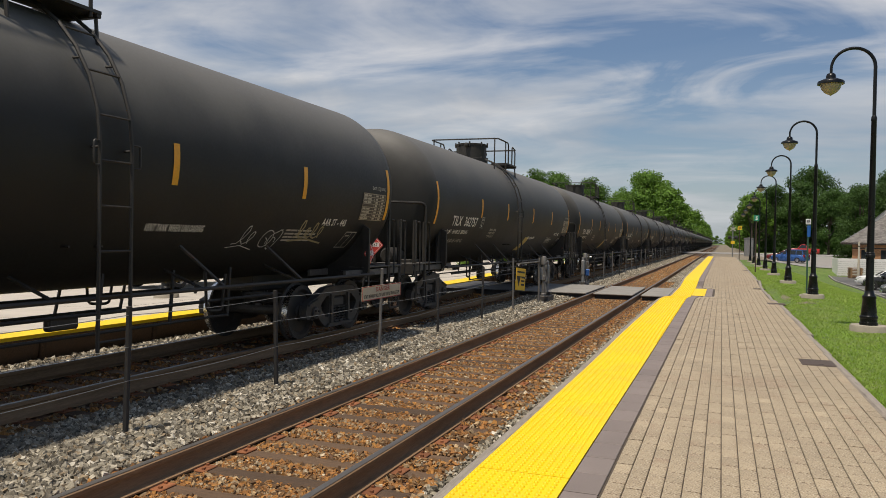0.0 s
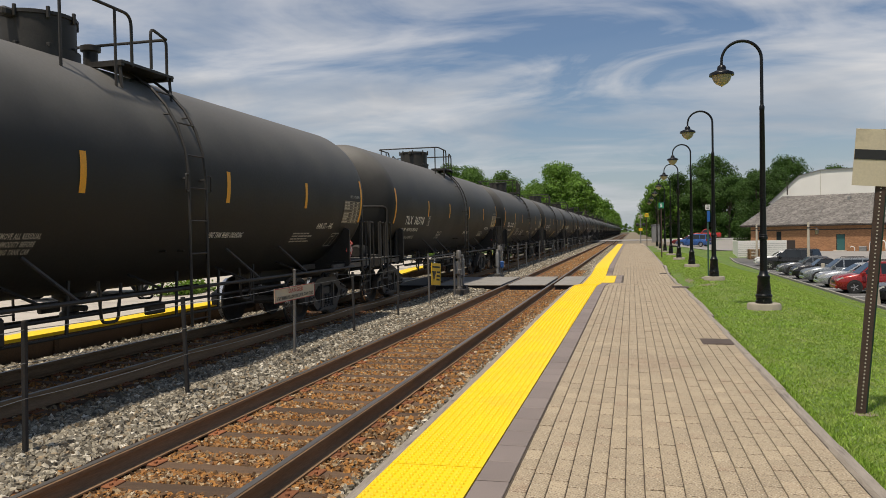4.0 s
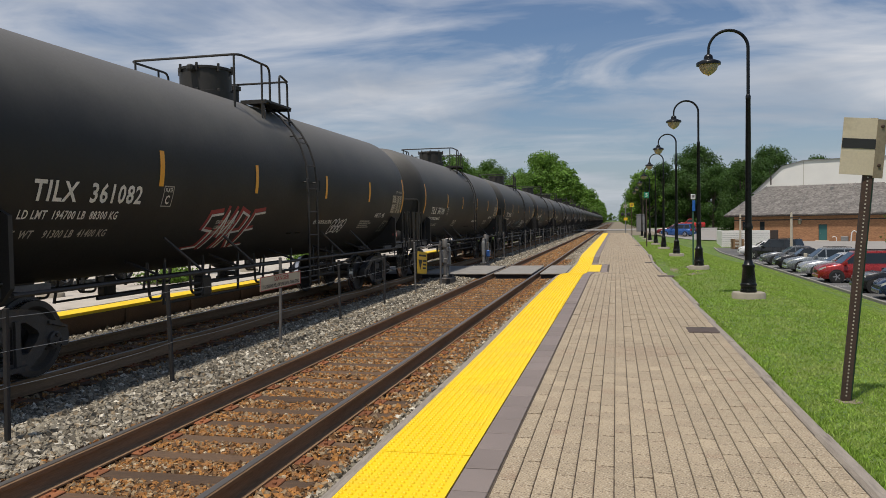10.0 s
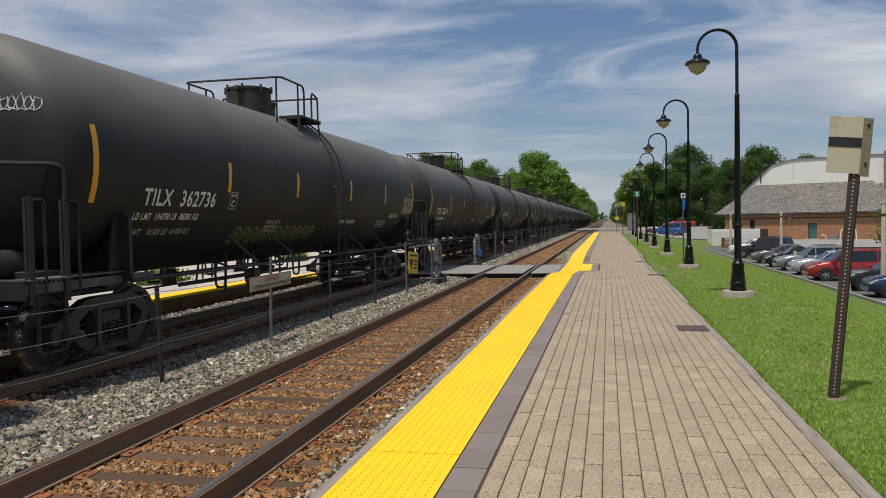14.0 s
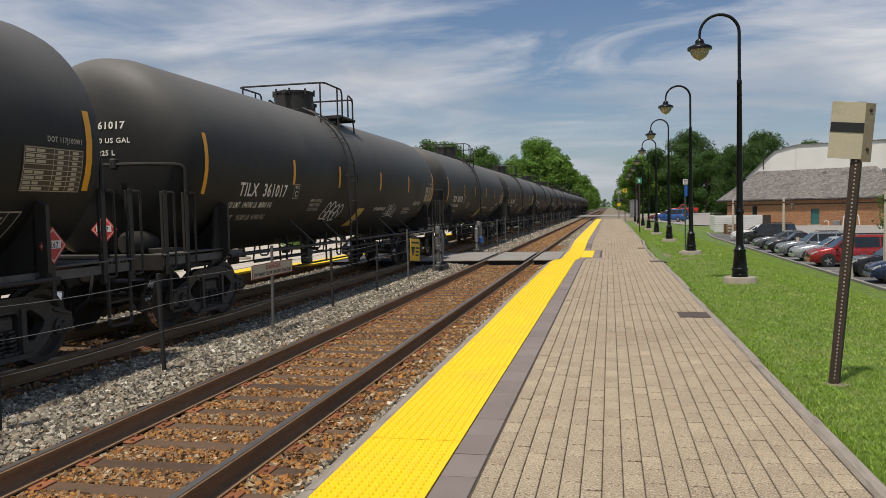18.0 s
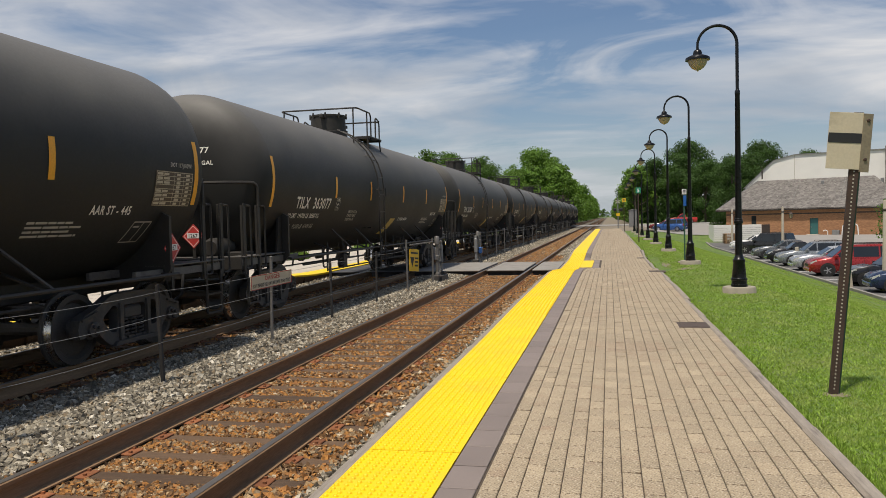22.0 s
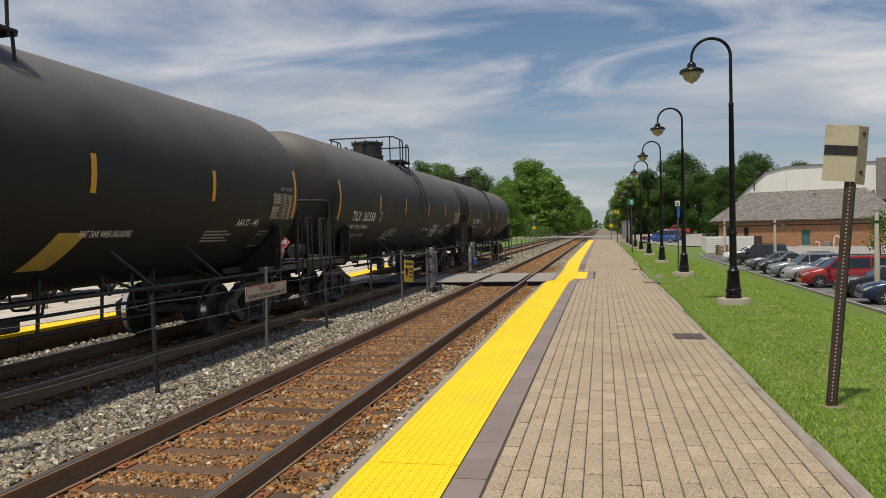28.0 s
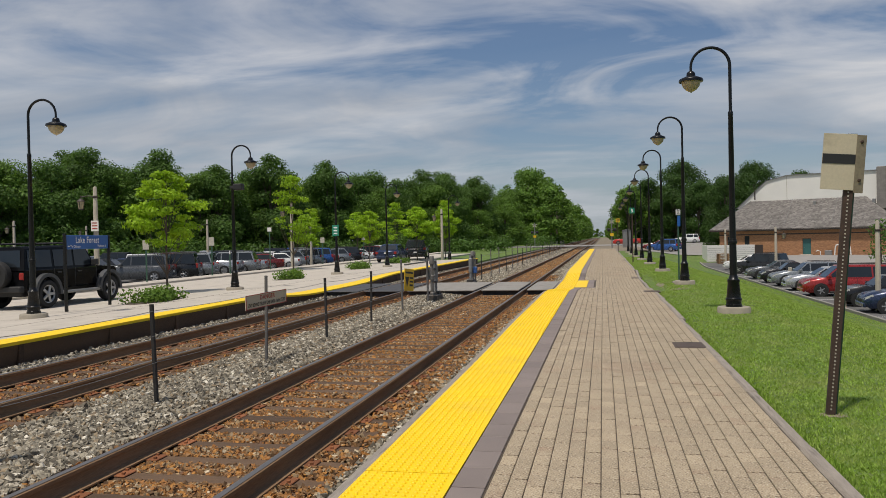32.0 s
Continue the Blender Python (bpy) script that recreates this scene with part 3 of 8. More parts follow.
for tname, tx, tlabel in (("near_track", TRACK_N, "rusty railway track with steel rails on dark wooden ties beside the platform"),
                          ("far_track", TRACK_F, "railway track with worn steel rails on wooden ties, the train's track")):
    track = thing(tname, tlabel, "railway track", at=pose(tx, 0, 0), kind="structure")
    for sx in (-0.755, 0.755):
        rail = Shape().prism([(sx + u, v) for u, v in RAIL_PROF], "y", -60, 900)
        part("rail", rail, M_RAIL, track, "brown rusted steel rail with a bright running top")
        part("rail_head", Shape().box(sx - 0.028, sx + 0.028, -60, 900, -0.003, 0.0015), M_RAILTOP, track, "polished running surface of the rail")
    for i in range(150):
        y = 0.6 + i * 0.53 + rng.uniform(-0.03, 0.03)
        m = pose(rng.uniform(-0.05, 0.05), y, rng.uniform(-0.006, 0.004), 0, 0, rng.uniform(-1.2, 1.2))
        tie = part("tie", tie_mesh, None, track, at=m)
        part("tie_plate", plate_mesh, None, tie, at=pose(-m.translation.x, 0, -m.translation.z))
    rest = Shape()
    for i in range(150, 620):
        y = 0.6 + i * 0.53
        rest.box(-1.28, 1.28, y - 0.112, y + 0.112, -0.36, -0.2)
    for i in range(-60, 0):
        y = 0.6 + i * 0.53
        rest.box(-1.28, 1.28, y - 0.112, y + 0.112, -0.36, -0.2)
    tagged(part("ties_far_along", rest, M_TIE, track), kind="stuff")


# ---- loose stones ----
def stones(seed, count, x0, x1, y0, y1, zf, size, material, name, label, keep=None):
    r = np.random.RandomState(seed)
    base = np.array([(x, y, z) for z in (-0.62, 0.62) for x, y in ((-0.68, -0.68), (0.68, -0.68), (0.68, 0.68), (-0.68, 0.68))], float)
    tri = np.array([(0, 2, 1), (0, 3, 2), (4, 5, 6), (4, 6, 7), (0, 1, 5), (0, 5, 4), (1, 2, 6), (1, 6, 5), (2, 3, 7), (2, 7, 6), (3, 0, 4), (3, 4, 7)])
    u = r.rand(count)
    ys = y0 + (y1 - y0) * u ** 1.7
    xs = x0 + (x1 - x0) * r.rand(count)
    if keep is not None:
        ok = np.array([keep(x, y) for x, y in zip(xs, ys)])
        xs, ys = xs[ok], ys[ok]
    n = len(xs)
    zs = np.array([zf(x, y) for x, y in zip(xs, ys)]) + 0.045 * np.clip((ys - 23.2) / 2.2, 0, 1) * (ys < 25.7)
    s = size * (0.55 + 0.9 * r.rand(n) ** 1.5)
    pts = np.repeat(base[None], n, 0) * (0.62 + 0.5 * r.rand(n, 8, 1))
    pts += r.normal(0, 0.13, pts.shape)
    pts *= np.stack([s, s * (0.7 + 0.5 * r.rand(n)), s * (0.55 + 0.4 * r.rand(n))], 1)[:, None, :]
    q = r.normal(0, 1, (n, 4)) * np.array([1.0, 0.45, 0.45, 1.0])
    q /= np.linalg.norm(q, axis=1)[:, None]
    qw, qx, qy, qz = q.T
    rot = np.stack([1 - 2 * (qy * qy + qz * qz), 2 * (qx * qy - qz * qw), 2 * (qx * qz + qy * qw), 2 * (qx * qy + qz * qw), 1 - 2 * (qx * qx + qz * qz), 2 * (qy * qz - qx * qw),
                    2 * (qx * qz - qy * qw), 2 * (qy * qz + qx * qw), 1 - 2 * (qx * qx + qy * qy)], 1).reshape(n, 3, 3)
    px, py, pz = np.moveaxis(np.einsum("nij,nkj->nki", rot, pts), 2, 0)
    co = np.stack([px + xs[:, None], py + ys[:, None], pz + zs[:, None]], -1).reshape(-1, 3)
    idx = (tri[None] + (np.arange(n) * 8)[:, None, None]).reshape(-1, 3)
    me = bpy.data.meshes.new(name)
    me.from_pydata(co.tolist(), [], idx.tolist())
    me.materials.append(material)
    me.update()
    return tagged(new(name, me), label, "gravel", kind="stuff")


def on_tie(x, y, tx):
    k = (y - 0.6) / 0.53
    return abs(x - tx) < 1.28 and abs(k - round(k)) * 0.53 < 0.088


def crossing_gap(x, y):
    return not (25.6 < y < 30.45)


stones(1, 38000, -6.25, -4.6, 3.5, 46, lambda x, y: -0.185 + 0.06 * max(0, 1 - abs(x + 5.25) / 0.5), 0.032, M_STONE, "ballast_stones",
       "loose crushed grey limestone between the tracks", crossing_gap)
stones(2, 46000, TRACK_N - 0.7, TRACK_N + 0.7, 3.0, 40, lambda x, y: -0.208, 0.024, M_STONE_R, "ballast_stones",
       "rust-stained ballast stones between the near rails", lambda x, y: crossing_gap(x, y) and not on_tie(x, y, TRACK_N))
stones(3, 8500, -2.55, -2.08, 3.0, 40, lambda x, y: -0.2, 0.029, M_STONE_R, "ballast_stones",
       "rust-stained ballast stones outside the near rail", lambda x, y: crossing_gap(x, y) and not (on_tie(x, y, TRACK_N) and x < -2.2))
stones(13, 8000, -2.12, -1.6, 3.0, 40, lambda x, y: -0.2 + 0.05 * max(0, (x + 2.1) / 0.5), 0.030, M_STONE, "ballast_stones",
       "grey ballast stones beside the platform edge", crossing_gap)
stones(4, 9500, -4.66, -4.14, 3.0, 40, lambda x, y: -0.2, 0.029, M_STONE_R, "ballast_stones", "rust-stained stones at the tie ends",
       lambda x, y: crossing_gap(x, y) and not on_tie(x, y, TRACK_N))
stones(5, 9000, -9.6, -8.3, 7, 50, lambda x, y: -0.19, 0.036, M_STONE, "ballast_stones", "grey ballast stones below the far platform", crossing_gap)
stones(6, 17000, -8.6, -5.8, 5, 44, lambda x, y: -0.205, 0.029, M_STONE_R, "ballast_stones", "brown ballast stones under the train's track",
       lambda x, y: crossing_gap(x, y) and not on_tie(x, y, TRACK_F) and abs(abs(x - TRACK_F) - 0.755) > 0.08)

stones(21, 26000, -6.4, -4.5, 44, 125, lambda x, y: -0.19 + 0.06 * max(0, 1 - abs(x + 5.25) / 0.5), 0.052, M_STONE, "ballast_stones", "crushed grey stone between the tracks beyond the crossing")
stones(22, 20000, TRACK_N - 0.7, TRACK_N + 0.7, 39, 115, lambda x, y: -0.205, 0.040, M_STONE_R, "ballast_stones", "rust-stained stones between the near rails beyond the crossing", lambda x, y: not on_tie(x, y, TRACK_N))
stones(23, 9000, -4.66, -4.14, 39, 115, lambda x, y: -0.205, 0.042, M_STONE_R, "ballast_stones", "rust-stained stones at the tie ends beyond the crossing")
stones(24, 12000, -2.6, -1.6, 39, 105, lambda x, y: -0.2 + 0.05 * max(0, (x + 2.1) / 0.5), 0.044, M_STONE, "ballast_stones", "grey stones beside the platform edge beyond the crossing")
stones(25, 14000, -8.7, -6.0, 43, 115, lambda x, y: -0.205, 0.044, M_STONE_R, "ballast_stones", "brown stones under the train's track beyond the crossing", lambda x, y: abs(abs(x - TRACK_F) - 0.755) > 0.09)

# ---- near platform ----
P_END = 95.0
yel_out = lambda y: -1.55 - 0.035 * mix(0, 1, (y - 9) / 6) + 0.075 * mix(0, 1, (y - 22.0) / 4)
platform = thing("platform", "station platform paved in buff bricks with a yellow tactile edge", "platform", kind="structure")
slab = Shape()
sy = [-12, 4, 10, 16, 22, 22.8, 23.6, 24.4, 25.2, 26.2, 30.6, 31.8, 33, 34.2, 35.4, 36.6, 48, 60, P_END]
for a, b in zip(sy[:-1], sy[1:]):
    xa, xb = yel_out(a) + 0.004, yel_out(b) + 0.004
    slab.add([(xa, a, -0.3), (1.425, a, -0.3), (1.425, b, -0.3), (xb, b, -0.3), (xa, a, PLAT - 0.012), (1.425, a, PLAT - 0.012), (1.425, b, PLAT - 0.012), (xb, b, PLAT - 0.012)],
             [(4, 5, 6, 7), (0, 3, 7, 4), (1, 5, 6, 2), (0, 1, 5, 4), (2, 3, 7, 6)])
part("slab", slab, M_JOINT, platform, "platform bed with dark sand joints")
# weathered timber along the track edge and along the lawn
r = random.Random(11)
y = -11.0
while y < P_END:
    ln = r.uniform(2.2, 3.6)
    b = min(y + ln, P_END)
    sh = Shape()
    n = 4
    for k in range(n):
        ya, yb = y + (b - y) * k / n, y + (b - y) * (k + 1) / n - (0.012 if k == n - 1 else 0)
        xa, xb = yel_out(ya), yel_out(yb)
        w0, w1 = 0.085, 0.085
        sh.add([(xa - w0, ya, -0.3), (xa, ya, -0.3), (xb, yb, -0.3), (xb - w1, yb, -0.3),
                (xa - w0, ya, PLAT - 0.022), (xa, ya, PLAT - 0.004), (xb, yb, PLAT - 0.004), (xb - w1, yb, PLAT - 0.022)],
               [(4, 5, 6, 7), (0, 4, 7, 3), (1, 2, 6, 5), (0, 1, 5, 4), (2, 3, 7, 6)])
    part("edge_timber", sh, M_WOOD, platform, "split grey timber along the track side")
    y = b
y = -11.0
while y < P_END:
    b = min(y + r.uniform(2.0, 2.9), P_END)
    dz, dx = r.uniform(-0.012, 0.014), r.uniform(-0.012, 0.012)
    part("kerb_timber", Shape().box(1.416 + dx, 1.526 + dx, y, b - 0.015, -0.1, PLAT + 0.008 + dz, 0.022, Matrix.Translation((0, y, 0)) @ Matrix.Rotation(radians(r.gauss(0, 0.5)), 4, "Z") @ Matrix.Translation((0, -y, 0))), M_WOOD, platform, "weathered grey timber kerb beside the lawn")
    y = b

# yellow tactile panels with raised domes
dome_prof = [(0.0180, 0.0), (0.0155, 0.008), (0.0100, 0.0125), (0.0, 0.013)]
k = 0
y = -12.05
while y < P_END - 1:
    b = min(y + 2.44, P_END)
    cuts = [y + 0.007, (y * 2 + b) / 3, (y + 2 * b) / 3, b - 0.007]
    sh = Shape()
    for a, c in zip(cuts[:-1], cuts[1:]):
        sh.add([(yel_out(a) + 0.006, a, PLAT - 0.011), (-0.912, a, PLAT - 0.011), (-0.912, c, PLAT - 0.011), (yel_out(c) + 0.006, c, PLAT - 0.011),
                (yel_out(a) + 0.006, a, PLAT + 0.003), (-0.912, a, PLAT + 0.003), (-0.912, c, PLAT + 0.003), (yel_out(c) + 0.006, c, PLAT + 0.003)],
               [(4, 5, 6, 7), (0, 3, 7, 4), (1, 5, 6, 2)] + ([(0, 4, 5, 1)] if a == cuts[0] else []) + ([(2, 6, 7, 3)] if c == cuts[-1] else []))
    panel = part("tactile_panel", sh, M_YEL, platform, "yellow tactile warning panel with domes")
    if 3.5 < b and y < 33:
        ds = Shape()
        seg = 6 if y < 12 else 5
        ny = int((b - y) / 0.0605)
        for j in range(ny):
            yy = y + 0.03 + j * 0.0605
            x0 = yel_out(yy) + 0.035
            nx = int((-0.93 - x0) / 0.0605) + 1
            for i in range(nx):
                cx = x0 + i * 0.0605
                o = len(ds.v)
                for rr, hh in dome_prof[:3]:
                    for q in range(seg):
                        a = 2 * math.pi * q / seg
                        ds.v.append((cx + rr * math.cos(a), yy + rr * math.sin(a), PLAT + 0.003 + hh))
                for lv in range(2):
                    for q in range(seg):
                        w = (q + 1) % seg
                        ds.f.append((o + lv * seg + q, o + lv * seg + w, o + lv * seg + seg + w, o + lv * seg + seg + q))
                ds.f.append(tuple(o + 2 * seg + q for q in range(seg)))
        tagged(part("domes", ds, M_YEL, panel), kind="stuff")
    y = b
ext = Shape().box(-0.908, -0.50, 26.35, 30.4, PLAT - 0.011, PLAT + 0.003)
part("tactile_panel", ext, M_YEL, platform, "yellow tactile panel at the crossing")

# pavers
GREY_W = 0.225
grey_mesh = Shape().box(-GREY_W / 2 + 0.004, GREY_W / 2 - 0.004, -0.198, 0.198, -0.03, 0.0, 0.004).mesh("border_paver", M_GREY)
grey_rest = Shape()
y = -11.61
while y < P_END - 0.5:
    c = y + 0.205
    gx0 = -0.797 if not (26.15 < c < 30.6) else -0.385
    if y < 34:
        part("border_paver", grey_mesh, None, platform, at=pose(gx0, c, PLAT + r.uniform(-0.002, 0.002)))
    else:
        grey_rest.box(gx0 - GREY_W / 2 + 0.003, gx0 + GREY_W / 2 - 0.003, c - 0.2, c + 0.2, PLAT - 0.03, PLAT, 0)
    y += 0.41
for yy in (26.2, 30.55):
    for i in range(2):
        part("border_paver", grey_mesh, None, platform, at=pose(-0.72 + 0.3 * i * 1.0, yy, PLAT + 0.0015, 0, 0, 90))
tagged(part("border_pavers_far_along", grey_rest, M_GREY, platform), kind="stuff")
BW, BL, COLS = 0.1158, 0.232, 18
brick_mesh = Shape().box(-BW / 2 + 0.0030, BW / 2 - 0.0030, -BL / 2 + 0.0026, BL / 2 - 0.0026, -0.03, 0.0, 0.004).mesh("paver", M_PAVER)
X0 = -0.672
far_v, far_f = [], []
near_n = 0
hw, hl = BW / 2 - 0.0030, BL / 2 - 0.0026
for col in range(COLS):
    cx = X0 + BW * (col + 0.5)
    phase = (col % 2) * BL / 2 + r.uniform(-0.04, 0.04)
    y = -11.6 - phase
    while y < P_END - 0.2:
        c = y + BL / 2
        y += BL
        if 26.0 < c < 30.75 and cx < -0.25:
            continue
        dz, tx = r.gauss(0, 0.0015), r.gauss(0, 0.006)
        if 4.35 < c < 8.4 and near_n < 300:
            near_n += 1
            part("paver", brick_mesh, None, platform, at=pose(cx, c, PLAT + dz, r.gauss(0, 0.25), r.gauss(0, 0.4), r.gauss(0, 0.25)))
            continue
        o = len(far_v)
        z = PLAT + dz
        d = 0.004
        far_v += [(cx - hw, c - hl, z - 0.02), (cx + hw, c - hl, z - 0.02), (cx + hw, c + hl, z - 0.02), (cx - hw, c + hl, z - 0.02),
                  (cx - hw, c - hl, z - d), (cx + hw, c - hl, z - d), (cx + hw, c + hl, z - d), (cx - hw, c + hl, z - d),
                  (cx - hw + d, c - hl + d, z - tx * 0.06), (cx + hw - d, c - hl + d, z + tx * 0.06), (cx + hw - d, c + hl - d, z + tx * 0.06), (cx - hw + d, c + hl - d, z - tx * 0.06)]
        far_f += [(o + 8, o + 9, o + 10, o + 11)]
        for i in range(4):
            j = (i + 1) % 4
            far_f += [(o + i, o + j, o + 4 + j, o + 4 + i), (o + 4 + i, o + 4 + j, o + 8 + j, o + 8 + i)]
far_paving = Shape()
far_paving.v, far_paving.f = far_v, far_f
tagged(part("paving", far_paving, M_PAVER, platform, smooth=0), kind="stuff")

lower(platform, lambda x, y: dip(y))

# iron covers in the paving
for cx, cy, w, l in ((1.24, 11.27, 0.46, 0.55), (1.36, 21.9, 0.44, 0.5), (1.36, 31.6, 0.42, 0.5), (1.36, 48.0, 0.4, 0.5)):
    cover = thing("drain_cover", "rusty brown iron cover set into the paving", "drain cover", at=pose(cx, cy, PLAT - dip(cy)), kind="structure")
    part("rim", Shape().box(-w / 2, w / 2, -l / 2, l / 2, -0.02, 0.007, 0.004), M_SEAM, cover)
    part("lid", Shape().box(-w / 2 + 0.03, w / 2 - 0.03, -l / 2 + 0.03, l / 2 - 0.03, -0.01, 0.011, 0.003), M_SEAM, cover)
    for q in (-1, 1):
        part("lift_slot", Shape().box(-0.03, 0.03, q * (l / 2 - 0.09) - 0.01, q * (l / 2 - 0.09) + 0.01, 0.0105, 0.0135), M_SIGNK, cover)

# ---- pedestrian crossing ----
part("shoulder", grid_sheet([-6.55, -5.9, -5.25, -4.6, -2.1, -1.95], [23.8, 24.6, 25.2, 25.9], lambda x, y: -0.205 + 0.045 * mix(0, 1, (y - 23.8) / 1.7)), M_BED_R, bed, "ballast heaped against the crossing")
crossing = thing("track_crossing", "level pedestrian crossing of concrete and rubber panels over both tracks", "crossing", kind="structure")
for nm, x0, x1, m_, lb in (("panel", -2.46, -1.62, M_CONC_D, "concrete crossing panel by the platform"),
                           ("panel", -4.0, -2.72, M_CONC_D, "concrete panel between the near rails"),
                           ("panel", -6.58, -4.24, M_CONC_D, "concrete panel between the tracks"),
                           ("panel", -8.14, -6.87, M_RUBBER, "dark rubber panel between the far rails"),
                           ("panel", -9.57, -8.40, M_RUBBER, "dark rubber panel by the far platform")):
    for a, b in ((25.72, 28.0), (28.02, 30.3)):
        part(nm, Shape().box(x0, x1, a, b, -0.025, 0.008 if m_ is M_RUBBER else 0.022, 0.015), m_, crossing, lb)
    # dark block added to stand for the shadow below each panel's lip
    part("header", Shape().box(x0 + 0.02, x1 - 0.02, 25.90, 30.2, -0.26, -0.027, 0.012), M_RUBBER, crossing, "dark block set back under the panel in place of its shadow")


# ---- far platform ----
deck_z = lambda x: PLAT - 0.031 * max(0.0, -9.6 - x)
LP_EDGE = -9.60
far_platform = thing("platform", "pale concrete platform with a yellow edge on the far side of the tracks", "platform", kind="structure")
ly = [-20, 0, 10, 20.2, 21, 21.8, 22.6, 23.4, 24.2, 25, 29, 30.2, 31.4, 32.6, 33.8, 35, 36.5, 45, 52, 60]
sh, st, fc = Shape(), Shape(), Shape()
for a, b in zip(ly[:-1], ly[1:]):
    ea = eb = LP_EDGE
    dm = deck_z(-11.6)
    sh.add([(-15.1, a, -0.3), (ea, a, PLAT - 0.045), (eb, b, PLAT - 0.045), (-15.1, b, -0.3), (-15.1, a, deck_z(-15.1)), (-11.6, a, dm), (-11.6, b, dm), (-15.1, b, deck_z(-15.1)),
            (ea, a, PLAT), (eb, b, PLAT)],
           [(4, 5, 6, 7), (5, 8, 9, 6), (0, 3, 2, 1), (1, 2, 9, 8), (0, 4, 7, 3), (0, 1, 8, 5, 4), (2, 3, 7, 6, 9)])
    st.add([(ea - 0.53, a, PLAT - 0.02), (ea + 0.004, a, PLAT - 0.05), (eb + 0.004, b, PLAT - 0.05), (eb - 0.53, b, PLAT - 0.02),
            (ea - 0.53, a, PLAT + 0.006), (ea + 0.004, a, PLAT + 0.006), (eb + 0.004, b, PLAT + 0.006), (eb - 0.53, b, PLAT + 0.006)],
           [(4, 5, 6, 7), (1, 2, 6, 5), (0, 4, 7, 3)])
    fc.add([(ea - 0.1, a, -0.3), (eb - 0.1, b, -0.3), (eb - 0.03, b, PLAT - 0.05), (ea - 0.03, a, PLAT - 0.05)], [(0, 1, 2, 3)])
part("slab", sh, M_CONC, far_platform, "pale concrete deck")
part("tactile_strip", st, M_YEL, far_platform, "yellow tactile edge strip")
part("face", fc, M_TIE, far_platform, "dark timber retaining face below the edge")
for i in range(18):
    y = 4 + i * 2.44
    part("face_post", Shape().box(LP_EDGE - 0.09, LP_EDGE - 0.02, y - 0.06, y + 0.06, -0.28, PLAT - 0.06, 0.01), M_TIE, far_platform, "dark timber post of the platform face")
for i in range(24):
    y = 1 + i * 2.44
    xe = LP_EDGE - 0.55
    part("deck_joint", Shape().add([(-15.0, y - 0.008, deck_z(-15.0) + 0.002), (xe, y - 0.008, deck_z(xe) + 0.002), (xe, y + 0.008, deck_z(xe) + 0.002), (-15.0, y + 0.008, deck_z(-15.0) + 0.002)], [(0, 1, 2, 3)]), M_JOINT, far_platform)
part("deck_joint", Shape().box(-12.3, -12.285, -18, 58, deck_z(-12.3) - 0.01, deck_z(-12.3) + 0.003), M_JOINT, far_platform)
lower(far_platform, far_dip)

# street and car park behind the far platform
road = thing("road", "grey drive running beside the far platform", "road", kind="structure")
part("surface", Shape().box(-19.6, -15.12, -60, 90, -0.3, 0.02), M_CONC, road)
part("kerb", Shape().box(-20.9, -19.62, -60, 100, -0.6, 0.12, 0.02), M_CONC, road, "pale concrete kerb and path")
lot_left = thing("car_park", "asphalt car park full of cars below the kerb", "car park", kind="structure")
part("surface", Shape().box(-75, -20.95, -40, 135, -0.9, -0.6), M_ASPH, lot_left)
for i in range(36):
    part("bay_line", Shape().box(-32.5, -27.2, 12.05 + i * 2.85, 12.15 + i * 2.85, -0.61, -0.596), M_LINE, lot_left)
# car park on the lawn side
lot_right = thing("car_park", "sunken asphalt car park beyond the lawn", "car park", kind="structure")
ys_l = [-30, 0, 20, 40, 60, 74, 80, 86, 89, 92]
sh = Shape()
for a, b in zip(ys_l[:-1], ys_l[1:]):
    sh.add([(10.95, a, lot_level(a)), (34, a, lot_level(a)), (34, b, lot_level(b)), (10.95, b, lot_level(b))], [(0, 1, 2, 3)])
part("surface", sh, M_ASPH, lot_right)
for a, b in zip(ys_l[:-1], ys_l[1:]):
    part("kerb", Shape().add([(10.82, a, lot_level(a) - 0.2), (10.98, a, lot_level(a) - 0.2), (10.98, b, lot_level(b) - 0.2), (10.82, b, lot_level(b) - 0.2),
                              (10.82, a, lot_level(a) + 0.1), (10.98, a, lot_level(a) + 0.1), (10.98, b, lot_level(b) + 0.1), (10.82, b, lot_level(b) + 0.1)],
                             [(4, 5, 6, 7), (0, 4, 7, 3), (1, 2, 6, 5), (0, 1, 5, 4), (2, 3, 7, 6)]), M_CONC_D, lot_right)
for i in range(14):
    y = 32.2 + i * 2.95
    part("bay_line", Shape().box(11.1, 16.2, y - 0.05, y + 0.05, LOT - 0.01, LOT + 0.004), M_LINE, lot_right)
drive = thing("road", "pale drive in front of the station building", "road", kind="structure")
part("surface", grid_sheet([5.0, 9, 12, 15, 16.9], [98, 101, 104, 107, 112, 116, 120, 130, 140], lambda x, y: ground_z(x, y) + 0.05), M_ROAD, drive)
part("surface", grid_sheet([17.2, 24, 34, 60], [89, 93, 97, 101, 110], lambda x, y: lot_level(y) + 0.03), M_ROAD, drive)
verge = thing("verge", "dusty gravel verge where the street meets the line", "gravel", kind="structure")
part("surface", grid_sheet([-1.5, 0, 2, 4, 5.6], [95.2, 100, 110, 120, 139.9], lambda x, y: -0.10), M_SOIL, verge)
part("surface", grid_sheet([-1.5, 0, 2, 4, 5.0], [159.1, 180, 240, 400, 800], lambda x, y: -0.10), M_SOIL, verge)
crossroad = thing("road", "asphalt street crossing the tracks beyond the platform", "road", kind="structure")
